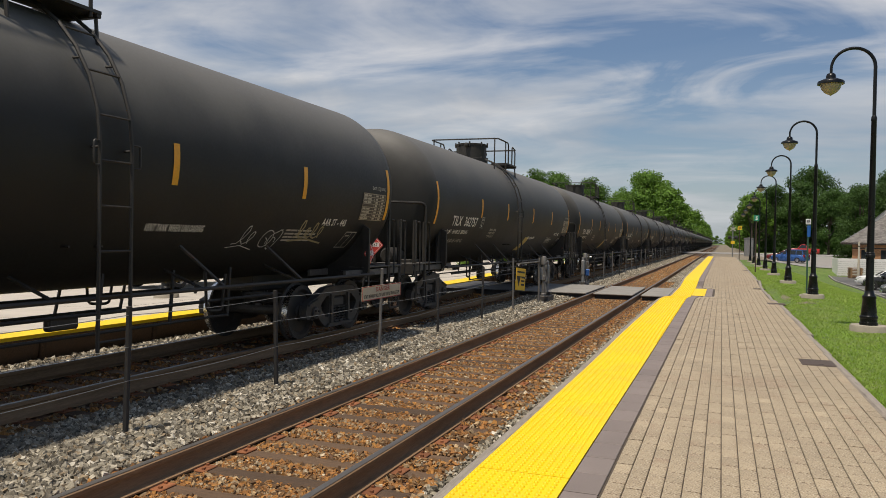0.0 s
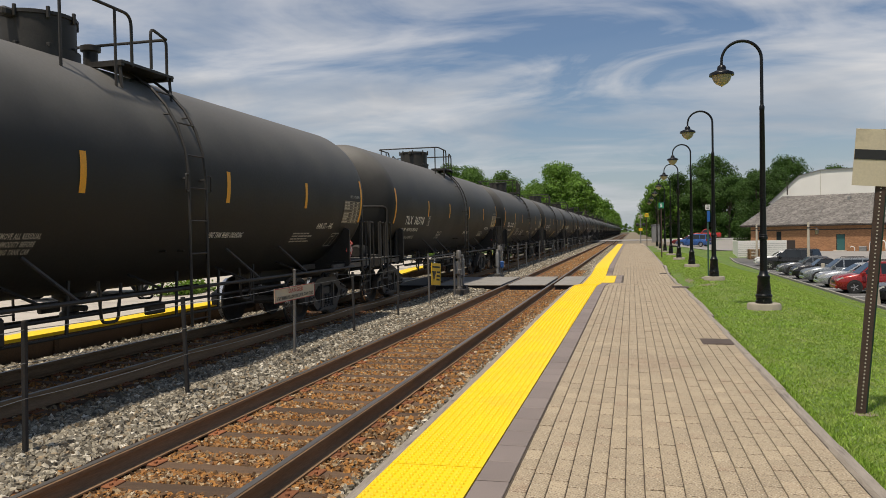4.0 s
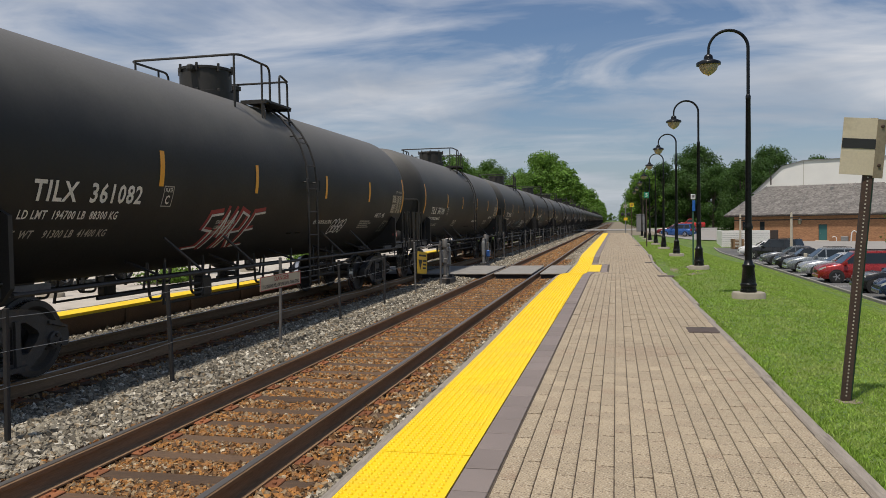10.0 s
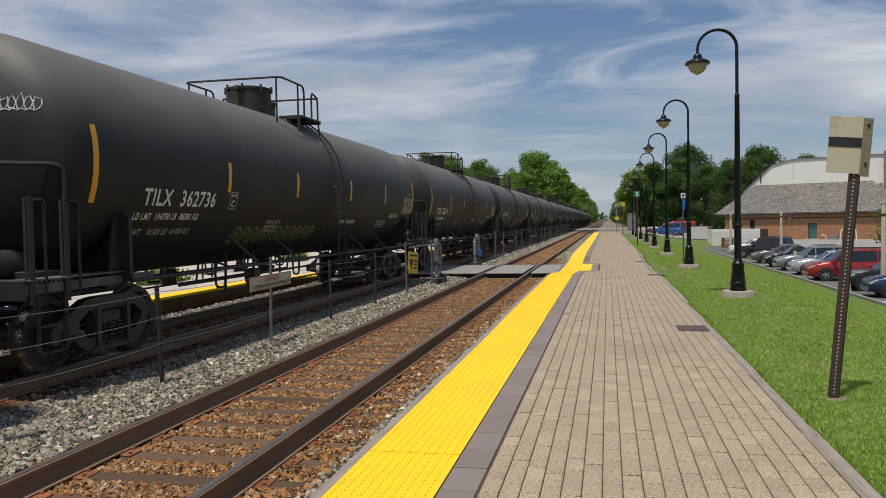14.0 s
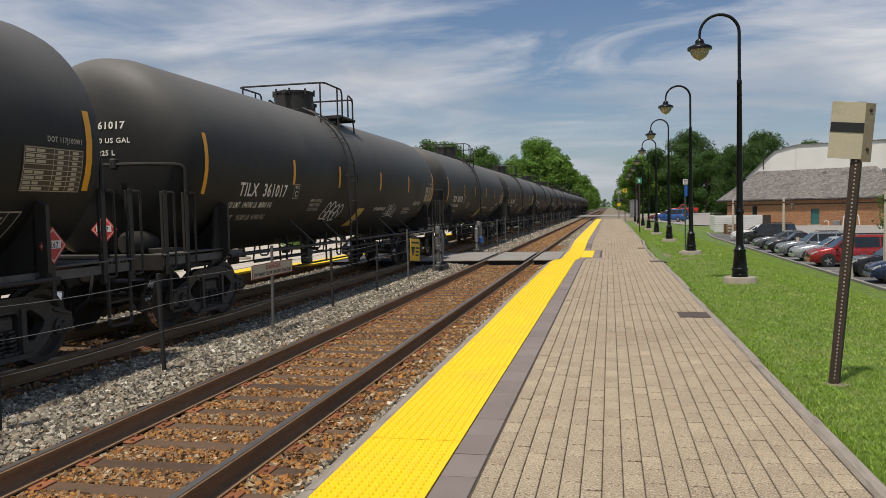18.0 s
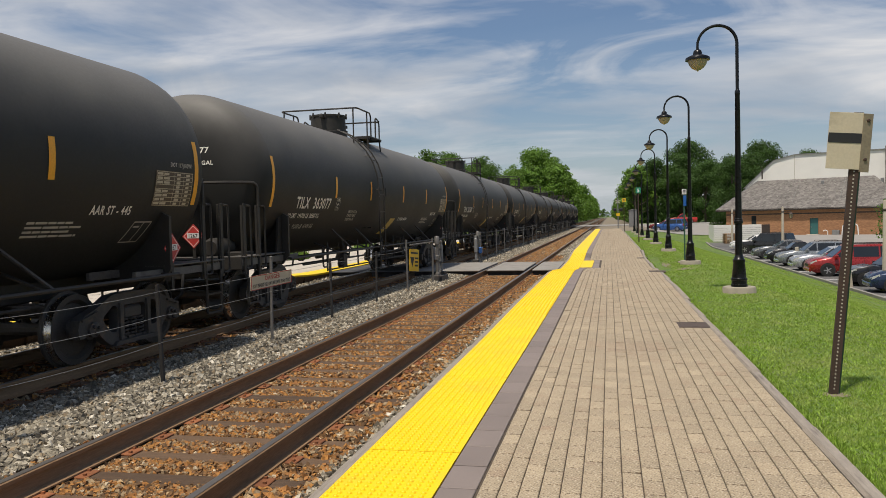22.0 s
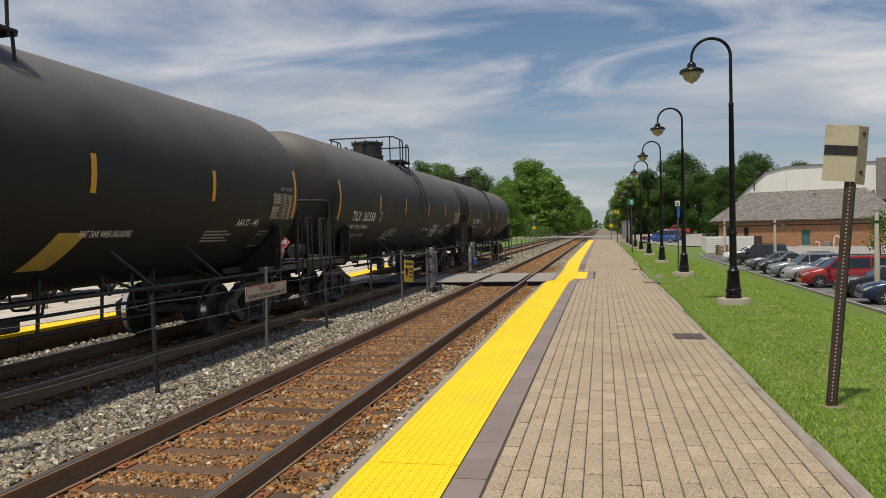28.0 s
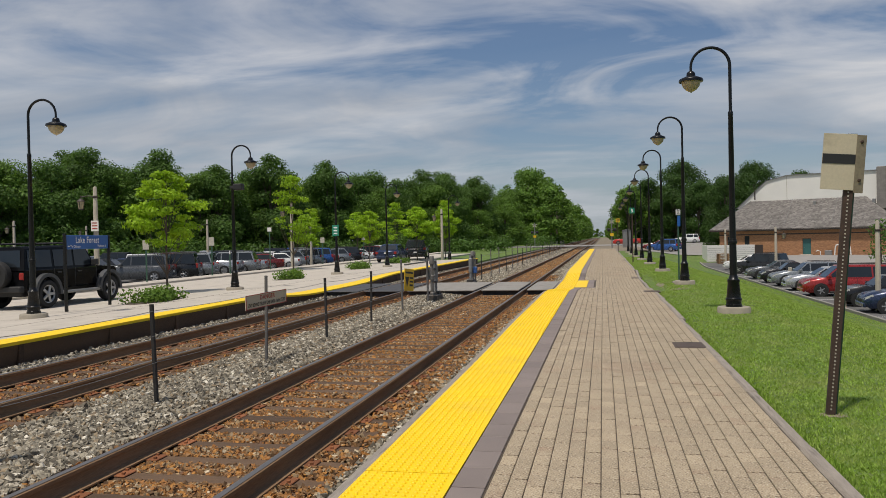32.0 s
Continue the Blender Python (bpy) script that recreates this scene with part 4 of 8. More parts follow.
part("surface", Shape().box(-70, 90, 140, 159, -0.1, -0.006), M_ROAD, crossroad)


# ---- the tank train ----
PITCH = 18.05
TR, TZ = 1.58, 2.63          # tank radius and height of its axis
HALF = 7.70                  # half the straight shell
NUMBERS = ["362730", "362757", "362540", "362637", "362564", "362718", "362622", "362729", "362711", "360956", "361082", "361141", "362625", "361099", "362736", "362619", "362748",
           "362663", "361017", "361078", "362500", "362551", "363077", "362581", "360979", "362503", "362610", "361143", "362558", "360994"]


def flat_text(items):
    """outline text turned into flat meshes: {key: (verts, faces)}"""
    obs = {}
    for key, (body, size) in items.items():
        cu = bpy.data.curves.new("t", "FONT")
        cu.body, cu.size, cu.resolution_u, cu.offset, cu.space_character = body, size, 2, size * 0.024, 1.12
        obs[key] = new("t", cu)
    dg = bpy.context.evaluated_depsgraph_get()
    out = {}
    for key, ob in obs.items():
        me = bpy.data.meshes.new_from_object(ob.evaluated_get(dg))
        out[key] = ([tuple(v.co) for v in me.vertices], [tuple(p.vertices) for p in me.polygons])
        bpy.data.meshes.remove(me)
    for ob in obs.values():
        bpy.data.curves.remove(ob.data)
    return out


texts = {"n%d" % i: ("TILX  " + n, 0.33) for i, n in enumerate(NUMBERS)}
texts.update({"e%d" % i: (n, 0.15) for i, n in enumerate(NUMBERS)})
texts.update(ld=("LD LMT  194700 LB  88300 KG", 0.15), lt=("LT  WT    91300 LB  41400 KG", 0.15), plate=("PLATE", 0.075), c=("C", 0.17), vent=("VENT TANK WHEN UNLOADING", 0.135),
             aar=("AAR ST - 445", 0.17), un=("1267", 0.13), gal=("30240 US GAL", 0.105), ltr=("114225 L", 0.105), dot=("DOT 117J100W1", 0.085), rem=("REMOVE ALL RESIDUAL\nCOMMODITY BEFORE\nCLOSING TANK CAR", 0.10), danger=("DANGER", 0.15), stay=("STAY BEHIND YELLOW LINE UNTIL TRAIN STOPS", 0.085),
             lake=("Lake Forest", 0.30), chi=("To Chicago", 0.12), plt=("Platform 2", 0.12), five=("5", 0.26))
TEXT = flat_text(texts)


def on_tank(verts, faces, y0, z0, side=1, lift=0.006, cuts=3, squeeze=1.0, width=0):
    """wraps a flat shape round the tank's flank: u runs along the car, v up the shell"""
    if width:
        squeeze = width / max(v[0] for v in verts)
    bm = bmesh.new()
    vs = [bm.verts.new((u * squeeze, v, 0)) for u, v, *_ in verts]
    for f in faces:
        try:
            bm.faces.new([vs[i] for i in f])
        except ValueError:
            pass
    top = max(v[1] for v in verts)
    low = min(v[1] for v in verts)
    for k in range(1, cuts):
        zc = low + (top - low) * k / cuts
        bmesh.ops.bisect_plane(bm, geom=bm.verts[:] + bm.edges[:] + bm.faces[:], plane_co=(0, zc, 0), plane_no=(0, 1, 0))
    t0 = math.asin((z0 - TZ) / TR)
    for v in bm.verts:
        a = t0 + v.co.y / TR
        v.co = Vector((side * (TR + lift) * math.cos(a), y0 + side * v.co.x, TZ + (TR + lift) * math.sin(a)))
    s = Shape()
    bm.verts.index_update()
    s.v = [tuple(v.co) for v in bm.verts]
    s.f = [tuple(v.index for v in f.verts) for f in bm.faces]
    bm.free()
    return s


def patch(w, h, y0, z0, side=1, lift=0.005, skew=0.0, n=5):
    vs, fs = [], []
    for i in range(n + 1):
        v = h * i / n
        vs += [(skew * v, v), (w + skew * v, v)]
    fs = [(2 * i, 2 * i + 1, 2 * i + 3, 2 * i + 2) for i in range(n)]
    return on_tank(vs, fs, y0, z0, side, lift, 1)


def bars(rows, width, h, gap, seed, y0, z0, side=1):
    """rows of word-like bars"""
    rr = random.Random(seed)
    vs, fs = [], []
    for k in range(rows):
        u, v = 0.0, -k * (h + gap)
        end = width * rr.uniform(0.72, 1.0)
        while u < end:
            w = min(rr.uniform(0.10, 0.30), end - u)
            o = len(vs)
            vs += [(u, v), (u + w, v), (u + w, v + h), (u, v + h)]
            fs.append((o, o + 1, o + 2, o + 3))
            u += w + h * 0.6
    return on_tank(vs, fs, y0, z0, side, 0.004, 1)


def stroke(points, w, y0, z0, lift=0.005):
    """a painted line on the flank"""
    vs, fs = [], []
    for (a, b), (c, d) in zip(points[:-1], points[1:]):
        dx, dy = c - a, d - b
        ln = math.hypot(dx, dy) or 1
        nx, ny = -dy / ln * w / 2, dx / ln * w / 2
        ex, ey = dx / ln * w / 2, dy / ln * w / 2
        o = len(vs)
        vs += [(a + nx - ex, b + ny - ey), (a - nx - ex, b - ny - ey), (c - nx + ex, d - ny + ey), (c + nx + ex, d + ny + ey)]
        fs.append((o, o + 1, o + 2, o + 3))
    rise = max(v[1] for v in vs) - min(v[1] for v in vs)
    return on_tank(vs, fs, y0, z0, 1, lift, 1 + math.ceil(rise / 0.1))


def tank_point(a, r=TR):
    return (r * math.cos(a), TZ + r * math.sin(a))


def holed(ring, holes, a, b):
    """a plate of (y, z) outline with holes through it, from x = a to x = b"""
    bm = bmesh.new()
    loops = []
    for pts in [ring] + holes:
        vs = [bm.verts.new((0, u, v)) for u, v in pts]
        for p_, q_ in zip(vs, vs[1:] + vs[:1]):
            bm.edges.new((p_, q_))
        loops.append(len(pts))
    bm.verts.index_update()
    bmesh.ops.triangle_fill(bm, use_beauty=True, use_dissolve=False, edges=bm.edges[:])
    flat = [(v.co.y, v.co.z) for v in bm.verts]
    tris = [tuple(v.index for v in f.verts) for f in bm.faces]
    bm.free()
    n = len(flat)
    fs = tris + [tuple(i + n for i in reversed(f)) for f in tris]
    o = 0
    for k in loops:
        fs += [(o + i, o + (i + 1) % k, n + o + (i + 1) % k, n + o + i) for i in range(k)]
        o += k
    return Shape().add([(a, u, v) for u, v in flat] + [(b, u, v) for u, v in flat], fs)


def build_truck(parent, y0):
    """one four-wheel bogie"""
    for sx in (-1, 1):
        x0, x1 = sx * 0.93, sx * 1.07
        # cast side frame: two rounded windows beside the spring opening
        half = [(1.13, 0.36), (1.16, 0.48), (1.12, 0.60), (0.98, 0.665), (0.84, 0.70), (0.66, 0.78), (0.50, 0.855), (0.30, 0.875)]
        low = [(0.40, 0.165), (0.56, 0.215), (0.68, 0.30), (0.78, 0.40), (0.86, 0.43), (0.98, 0.42), (1.04, 0.36)]
        ring = [(-u, v) for u, v in low] + [(-u, v) for u, v in half] + half[::-1] + low[::-1]
        win = [(0.37, 0.40), (0.36, 0.66), (0.40, 0.71), (0.47, 0.71), (0.64, 0.60), (0.67, 0.55), (0.63, 0.48), (0.50, 0.36), (0.41, 0.35)]
        mid = [(-0.265, 0.27), (0.265, 0.27), (0.265, 0.66), (0.22, 0.70), (-0.22, 0.70), (-0.265, 0.66)]
        fr = holed(ring, [win, [(-u, v) for u, v in win], mid], x0, x1)
        for q in (-1, 1):
            fr.prism([(q * 0.275, 0.24), (q * 0.35, 0.24), (q * 0.35, 0.74), (q * 0.275, 0.74)], "x", x1 - sx * 0.02, x1 + sx * 0.035)
            fr.prism([(q * 0.80, 0.655), (q * 1.10, 0.575), (q * 1.10, 0.605), (q * 0.80, 0.69)], "x", x1 - sx * 0.02, x1 + sx * 0.03)
        fr.prism([(-0.50, 0.175), (0.50, 0.175), (0.42, 0.235), (-0.42, 0.235)], "x", x1 - sx * 0.02, x1 + sx * 0.05)
        part("side_frame", fr.moved(Matrix.Translation((0, y0, 0))), M_TRUCK, parent, "grimy cast steel truck side frame")
        sp = Shape()
        for q in (-0.17, 0.0, 0.17):
            pts = [(sx * 1.02 + 0.062 * math.cos(t * 0.9), y0 + q + 0.062 * math.sin(t * 0.9), 0.25 + t * 0.0073) for t in range(36)]
            sp.tube(pts, 0.016, 5)
        part("spring_nest", sp, M_TRUCK, parent, "coil springs of the truck")
        for q in (-1, 1):
            cap = Shape()
            cap.lathe([(0.13, 0.0), (0.13, 0.06), (0.10, 0.075), (0.10, 0.13), (0.085, 0.14)], 14, Matrix.Translation((sx * 0.98, y0 + q * 0.89, 0.455)) @ Matrix.Rotation(sx * math.pi / 2, 4, "Y"))
            part("bearing_cap", cap, M_TRUCK, parent, "round axle bearing end cap")
    part("bolster", Shape().box(-1.06, 1.06, y0 - 0.21, y0 + 0.21, 0.50, 0.68, 0.03), M_TRUCK, parent, "truck bolster")
    for q in (-1, 1):
        ws = Shape()
        for sx in (-1, 1):
            m = Matrix.Translation((sx * 0.70, 0, 0)) @ Matrix.Rotation(sx * math.pi / 2, 4, "Y")
            ws.lathe([(0.10, -0.02), (0.12, 0.0), (0.34, 0.03), (0.385, 0.0), (0.50, -0.03), (0.50, 0.005), (0.462, 0.012), (0.455, 0.125), (0.385, 0.13), (0.34, 0.075), (0.16, 0.095), (0.14, 0.13), (0.09, 0.14)], 28, m)
            for k in range(3):
                a = k * 2.094 + 0.4
                ws.box(sx * 1.10, sx * 1.15, 0.055 * math.cos(a) - 0.017, 0.055 * math.cos(a) + 0.017, 0.055 * math.sin(a) - 0.017, 0.055 * math.sin(a) + 0.017)
        ws.tube([(-1.11, 0, 0), (1.11, 0, 0)], 0.085, 10)
        wset = part("wheelset", ws, M_WHEEL, parent, "two steel wheels on their axle", at=pose(0, y0 + q * 0.89, 0.46))
        for sx in (-1, 1):
            td = Shape().lathe([(0.466, 0.014), (0.459, 0.123)], 28, Matrix.Translation((sx * 0.70, 0, 0)) @ Matrix.Rotation(sx * math.pi / 2, 4, "Y"), caps=False)
            part("tread", td, M_TREAD, wset, "polished steel wheel tread")
    bb = Shape()
    for q in (-1, 1):
        bb.tube([(-0.72, y0 + q * 0.36, 0.40), (0.0, y0 + q * 0.26, 0.36), (0.72, y0 + q * 0.36, 0.40)], 0.035, 6)
        for sx in (-1, 1):
            bb.box(sx * 0.70 - 0.05, sx * 0.70 + 0.05, y0 + q * 0.40 - 0.04, y0 + q * 0.40 + 0.03, 0.30, 0.62, 0.01)
    part("brake_beam", bb, M_TRUCK, parent, "brake beams with shoes")


def railing(parent, pts, r=0.022, label="black pipe handrail"):
    part("handrail", Shape().tube(pts, r, 7), M_STEEL_BLK, parent, label)


def bend(pts, r=0.12, n=4):
    """rounds the corners of a bent bar"""
    out = [Vector(pts[0])]
    for a, b, c in zip(pts[:-2], pts[1:-1], pts[2:]):
        a, b, c = Vector(a), Vector(b), Vector(c)
        p, q = b + (a - b).normalized() * r, b + (c - b).normalized() * r
        for i in range(n + 1):
            t = i / n
            out.append(p * (1 - t) ** 2 + b * 2 * t * (1 - t) + q * t * t)
    out.append(Vector(pts[-1]))
    return out


def build_tank_car():
    car = thing("tank_car", "black railway tank car with yellow side stripes and white stencils", "tank car", group="tank cars of the train")
    # shell with dished heads
    prof = []
    for i in range(9):
        a = min(math.pi / 2, math.pi / 2 * i / 8 + 1e-9)
        prof.append((TR * math.sin(a) ** 0.85 if i else 0.0, -HALF - 0.68 * math.cos(a) ** 0.8))
    prof += [(TR, -HALF + 0.02), (TR, -2.6), (TR, 0.0), (TR, 2.6)]
    for i in range(9):
        a = min(math.pi / 2, math.pi / 2 * i / 8 + 1e-9)
        prof.append((TR * math.cos(a) ** 0.85 if i < 8 else 0.0, HALF + 0.68 * math.sin(a) ** 0.8))
    tank = Shape().lathe(prof, 64, Matrix.Translation((0, 0, TZ)) @ Matrix.Rotation(-math.pi / 2, 4, "X"))
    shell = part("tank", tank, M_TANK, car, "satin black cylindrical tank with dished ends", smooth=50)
    for side in (1, -1):
        for k, y in enumerate((-7.67, -4.32, -1.51, 1.72, 4.63, 7.67)):
            h = 0.95 if k in (0, 5) else 0.48
            part("reflector_strip", patch(0.105, h, y - side * 0.05, 2.55 - h / 2, side), M_STRIP, shell, "yellow reflective stripe")
        # ladder up to the manway platform
        ly = 0.68
        lad = Shape()
        path = [(side * (TR + 0.10), 0.55)] + [(side * c, z) for c, z in [tank_point(radians(a), TR + 0.10) for a in (0, 12, 24, 36, 48, 60, 70)]]
        for q in (-0.22, 0.22):
            lad.tube([(x, ly + q, z) for x, z in path], 0.021, 6)
        zr = 0.65
        while zr < 4.05:
            c = TR + 0.10 if zr < TZ else math.sqrt(max(0.05, (TR + 0.10) ** 2 - (zr - TZ) ** 2))
            lad.tube([(side * c, ly - 0.22, zr), (side * c, ly + 0.22, zr)], 0.013, 5)
            zr += 0.455
        for q in (-0.22, 0.22):
            e = 1 if q > 0 else -1
            lad.tube(bend([(side * (TR + 0.10), ly + q, 2.42), (side * (TR + 0.12), ly + q + e * 0.10, 2.42), (side * (TR + 0.12), ly + q + e * 0.10, 2.66), (side * (TR + 0.10), ly + q, 2.66)], 0.03, 3), 0.012, 5)
        for z in (1.6, 2.6, 3.5):
            c = math.sqrt(TR ** 2 - (z - TZ) ** 2)
            for q in (-0.22, 0.22):
                lad.tube([(side * (c - 0.02), ly + q, z), (side * (c + 0.10), ly + q, z)], 0.014, 5)
        part("ladder", lad, M_STEEL_BLK, car, "black steel side ladder")
        # slanting support straps under the shell
        for y in (-3.6, -1.9, 2.4, 4.3) if side > 0 else ():
            pts = [(side * 1.20, y - 0.14, 1.60), (side * 1.60, y + 0.24, 1.09)]
            part("lifting_bar", Shape().tube(pts, 0.022, 5), M_TRUCK, car, "slanting bar from the shell to the side rail")
        # running pipes and brackets below the tank
        gear = Shape()
        gear.tube([(side * 0.95, -4.9, 0.84), (side * 0.95, 4.9, 0.84)], 0.024, 6)
        gear.tube([(side * 0.95, -3.4, 0.62), (side * 0.95, 3.6, 0.62)], 0.02, 6)
        for y in (-3.4, -2.3, -1.1, 1.2, 2.4, 3.6):
            gear.tube([(side * 0.95, y, 0.60), (side * 0.90, y + 0.12, 1.28)], 0.024, 5)
        for y in (-3.9, -2.8, -0.6, 3.0):
            gear.tube(bend([(side * 1.02, y, 1.25), (side * 1.02, y + 0.05, 0.72), (side * 0.98, y + 0.42, 0.70), (side * 0.98, y + 0.50, 1.2)], 0.08, 3), 0.022, 5)
        gear.box(side * 0.9 - 0.09, side * 0.9 + 0.09, -2.35, -2.05, 0.62, 0.95, 0.03)
        gear.box(side * 0.9 - 0.05, side * 0.9 + 0.05, 0.55, 0.95, 0.70, 0.86, 0.02)
        part("pipe_run", gear, M_STEEL_BLK, car, "black pipes and hangers under the tank")
        rb_ = Shape().tube([(side * 1.60, -7.05, 1.085), (side * 1.60, 7.05, 1.085)], 0.026, 7)
        for y in (-6.9, -4.4, -2.2, 0.0, 2.2, 4.4, 6.9):
            rb_.tube([(side * 1.60, y, 1.085), (side * 1.02, y, 1.30 if abs(y) < 5 else 1.12)], 0.02, 5)
        part("handrail", rb_, M_STEEL_BLK, car, "long black safety rail along the car's side")
        # saddles over the trucks
        for y in (-7.35, 7.35):
            sad = Shape()
            e = 1 if y < 0 else -1
            sad.prism([(y + e * 0.04, 1.0), (y + e * 0.40, 1.0), (y + e * 0.40, 1.90), (y + e * 0.34, 1.97), (y + e * 0.24, 1.97), (y + e * 0.20, 1.80), (y + e * 0.14, 1.35)], "x", side * 1.36, side * 1.40)
            ya, yb = sorted((y + e * 0.34, y + e * 0.40))
            sad.prism([(side * 0.30, 0.98), (side * 1.40, 0.98), (side * 1.54, 1.15), (side * 1.54, 1.90), (side * 1.36, 2.0), (side * 1.2, 1.7), (side * 0.9, 1.36), (side * 0.3, 1.16)], "y", ya, yb)
            part("saddle", sad, M_STEEL_BLK, car, "tank cradle over the truck")
    # sills, platforms, end gear
    for q in (-1, 1):
        part("stub_sill", Shape().box(-0.28, 0.28, min(q * 5.2, q * 8.75), max(q * 5.2, q * 8.75), 0.82, 1.12, 0.02), M_STEEL_BLK, car, "heavy centre sill")
        ye0, ye1 = sorted((q * 8.15, q * 8.72))
        part("end_sill", Shape().box(-1.42, 1.42, ye1 - 0.10 if q > 0 else ye0, ye1 if q > 0 else ye0 + 0.10, 0.98, 1.22, 0.015), M_STEEL_BLK, car, "steel end beam")
        deck = Shape()
        for k in range(9):
            yy = q * (8.0 + k * 0.075)
            deck.box(-1.42, 1.42, yy - 0.02, yy + 0.02, 1.16, 1.19)
        for x in (-1.40, -0.7, 0.7, 1.40):
            deck.box(x - 0.025, x + 0.025, min(q * 6.3, q * 8.7), max(q * 6.3, q * 8.7), 1.05, 1.16)
        for sx in (-1, 1):
            deck.box(min(sx * 1.14, sx * 1.46), max(sx * 1.14, sx * 1.46), min(q * 6.95, q * 8.68), max(q * 6.95, q * 8.68), 1.192, 1.215, 0.006)
        part("end_platform", deck, M_STEEL_W, car, "worn grey grated end platform")
        for sx in (-1, 1):
            x = sx * 1.44
            for yy in (q * 8.06, q * 8.62):
                railing(car, bend([(x + sx * 0.03, yy + 0.02, 2.09), (x + sx * 0.03, yy + 0.18, 2.09), (x + sx * 0.03, yy + 0.18, 1.0), (x + sx * 0.01, yy + 0.02, 1.0)], 0.06), 0.017)
            post = Shape()
            for yy in (q * 8.06, q * 8.62):
                post.box(x - 0.012, x + 0.012, yy - 0.04, yy + 0.045, 0.93, 2.12, 0.006)
                post.box(x - sx * 0.03 - 0.02, x - sx * 0.03 + 0.02, yy - 0.055, yy - 0.041, 0.93, 2.10, 0.003)
            part("corner_post", post, M_STEEL_BLK, car, "upright steel posts at the car's corner")
            stp = Shape().tube(bend([(x, q * 8.55, 1.05), (x, q * 8.55, 0.38), (x, q * 8.10, 0.38), (x, q * 8.10, 1.05)], 0.05), 0.022, 6)
            stp.tube([(x, q * 8.55, 0.68), (x, q * 8.10, 0.68)], 0.018, 5)
            part("step", stp, M_STEEL_BLK, car, "stirrup step")
        railing(car, bend([(-1.44, q * 8.06, 2.08), (-1.44, q * 8.06, 2.51), (-0.95, q * 8.5, 2.51), (0.95, q * 8.5, 2.51), (1.44, q * 8.06, 2.51), (1.44, q * 8.06, 2.08)], 0.14), 0.028)
        part("rail_clamp", Shape().box(0.52, 0.62, q * 8.5 - 0.05, q * 8.5 + 0.05, 2.44, 2.60, 0.02), M_STEEL_BLK, car)
        cp = Shape().box(-0.11, 0.11, min(q * 8.6, q * 8.95), max(q * 8.6, q * 8.95), 0.78, 1.0, 0.03)
        cp.box(-0.16 + 0.05 * q, 0.16 + 0.05 * q, min(q * 8.86, q * 9.02), max(q * 8.86, q * 9.02), 0.74, 1.04, 0.04)
        part("coupler", cp, M_TRUCK, car, "cast steel coupler")
        hose = Shape().tube([(0.3, q * 8.7, 0.95), (0.34, q * 8.85, 0.6), (0.2, q * 9.0, 0.42)], 0.028, 6)
        part("brake_hose", hose, M_TYRE, car, "rubber air hose")
        build_truck(car, q * 6.75)
    # brake cylinder, wheel and valves at one end
    br = Shape().lathe([(0.16, 0), (0.18, 0.03), (0.18, 0.55), (0.13, 0.62)], 14, Matrix.Translation((0.75, -7.95, 1.36)) @ Matrix.Rotation(math.pi / 2, 4, "X"))
    br.box(0.7, 1.2, -8.3, -7.8, 1.20, 1.28, 0.01)
    part("air_reservoir", br, M_STEEL_BLK, car, "black brake reservoir on the end platform")
    wh = Shape().tube([(-0.9 + 0.25 * math.cos(a * math.pi / 8), -8.6, 1.85 + 0.25 * math.sin(a * math.pi / 8)) for a in range(17)], 0.018, 6)
    for a in range(4):
        wh.tube([(-0.9, -8.6, 1.85), (-0.9 + 0.25 * math.cos(a * 1.571), -8.6, 1.85 + 0.25 * math.sin(a * 1.571))], 0.012, 5)
    part("brake_wheel", wh, M_STEEL_BLK, car, "hand brake wheel")
    # bottom outlet and skid
    out = Shape().lathe([(0.22, 1.15), (0.22, 1.0), (0.10, 0.93), (0.10, 0.80), (0.13, 0.78), (0.13, 0.72), (0.05, 0.70)], 14, Matrix.Translation((0, 0.1, 0)))
    out.box(-0.06, 0.28, 0.05, 0.15, 0.80, 0.88, 0.02)
    part("bottom_outlet", out, M_STEEL_BLK, car, "bottom outlet valve below the shell")
    # manway on top
    top = TZ + TR
    mw = Shape().lathe([(0.52, top - 0.10), (0.52, top + 0.05), (0.475, top + 0.06), (0.475, top + 0.45), (0.495, top + 0.455), (0.495, top + 0.50), (0.46, top + 0.51), (0, top + 0.525)], 32, Matrix.Translation((0, -0.35, 0)))
    mw.box(-0.04, 0.08, -0.98, -0.80, top + 0.38, top + 0.50, 0.03)
    for k in range(8):
        a = k * math.pi / 4 + 0.2
        mw.box(-0.02, 0.02, -0.02, 0.02, top + 0.40, top + 0.55, 0.006, Matrix.Translation((0.50 * math.cos(a), -0.35 + 0.50 * math.sin(a), 0)))
        mw.box(-0.025, 0.025, -0.025, 0.025, top + 0.03, top + 0.09, 0.006, Matrix.Translation((0.50 * math.cos(a), -0.35 + 0.50 * math.sin(a), 0)))
    mw.box(0.02, 0.10, 0.11, 0.19, top + 0.28, top + 0.46, 0.02)
    part("manway", mw, M_STEEL_BLK, car, "round manway housing with a flat lid")
    vl = Shape().lathe([(0.10, top - 0.03), (0.10, top + 0.25), (0.14, top + 0.26), (0.14, top + 0.33), (0.05, top + 0.36)], 12, Matrix.Translation((0.1, 0.55, 0)))
    vl.lathe([(0.08, top - 0.03), (0.08, top + 0.2), (0.11, top + 0.22), (0.11, top + 0.28)], 12, Matrix.Translation((-0.35, 0.6, 0)))
    part("safety_valve", vl, M_STEEL_BLK, car, "relief valves beside the manway")
    gr = Shape()
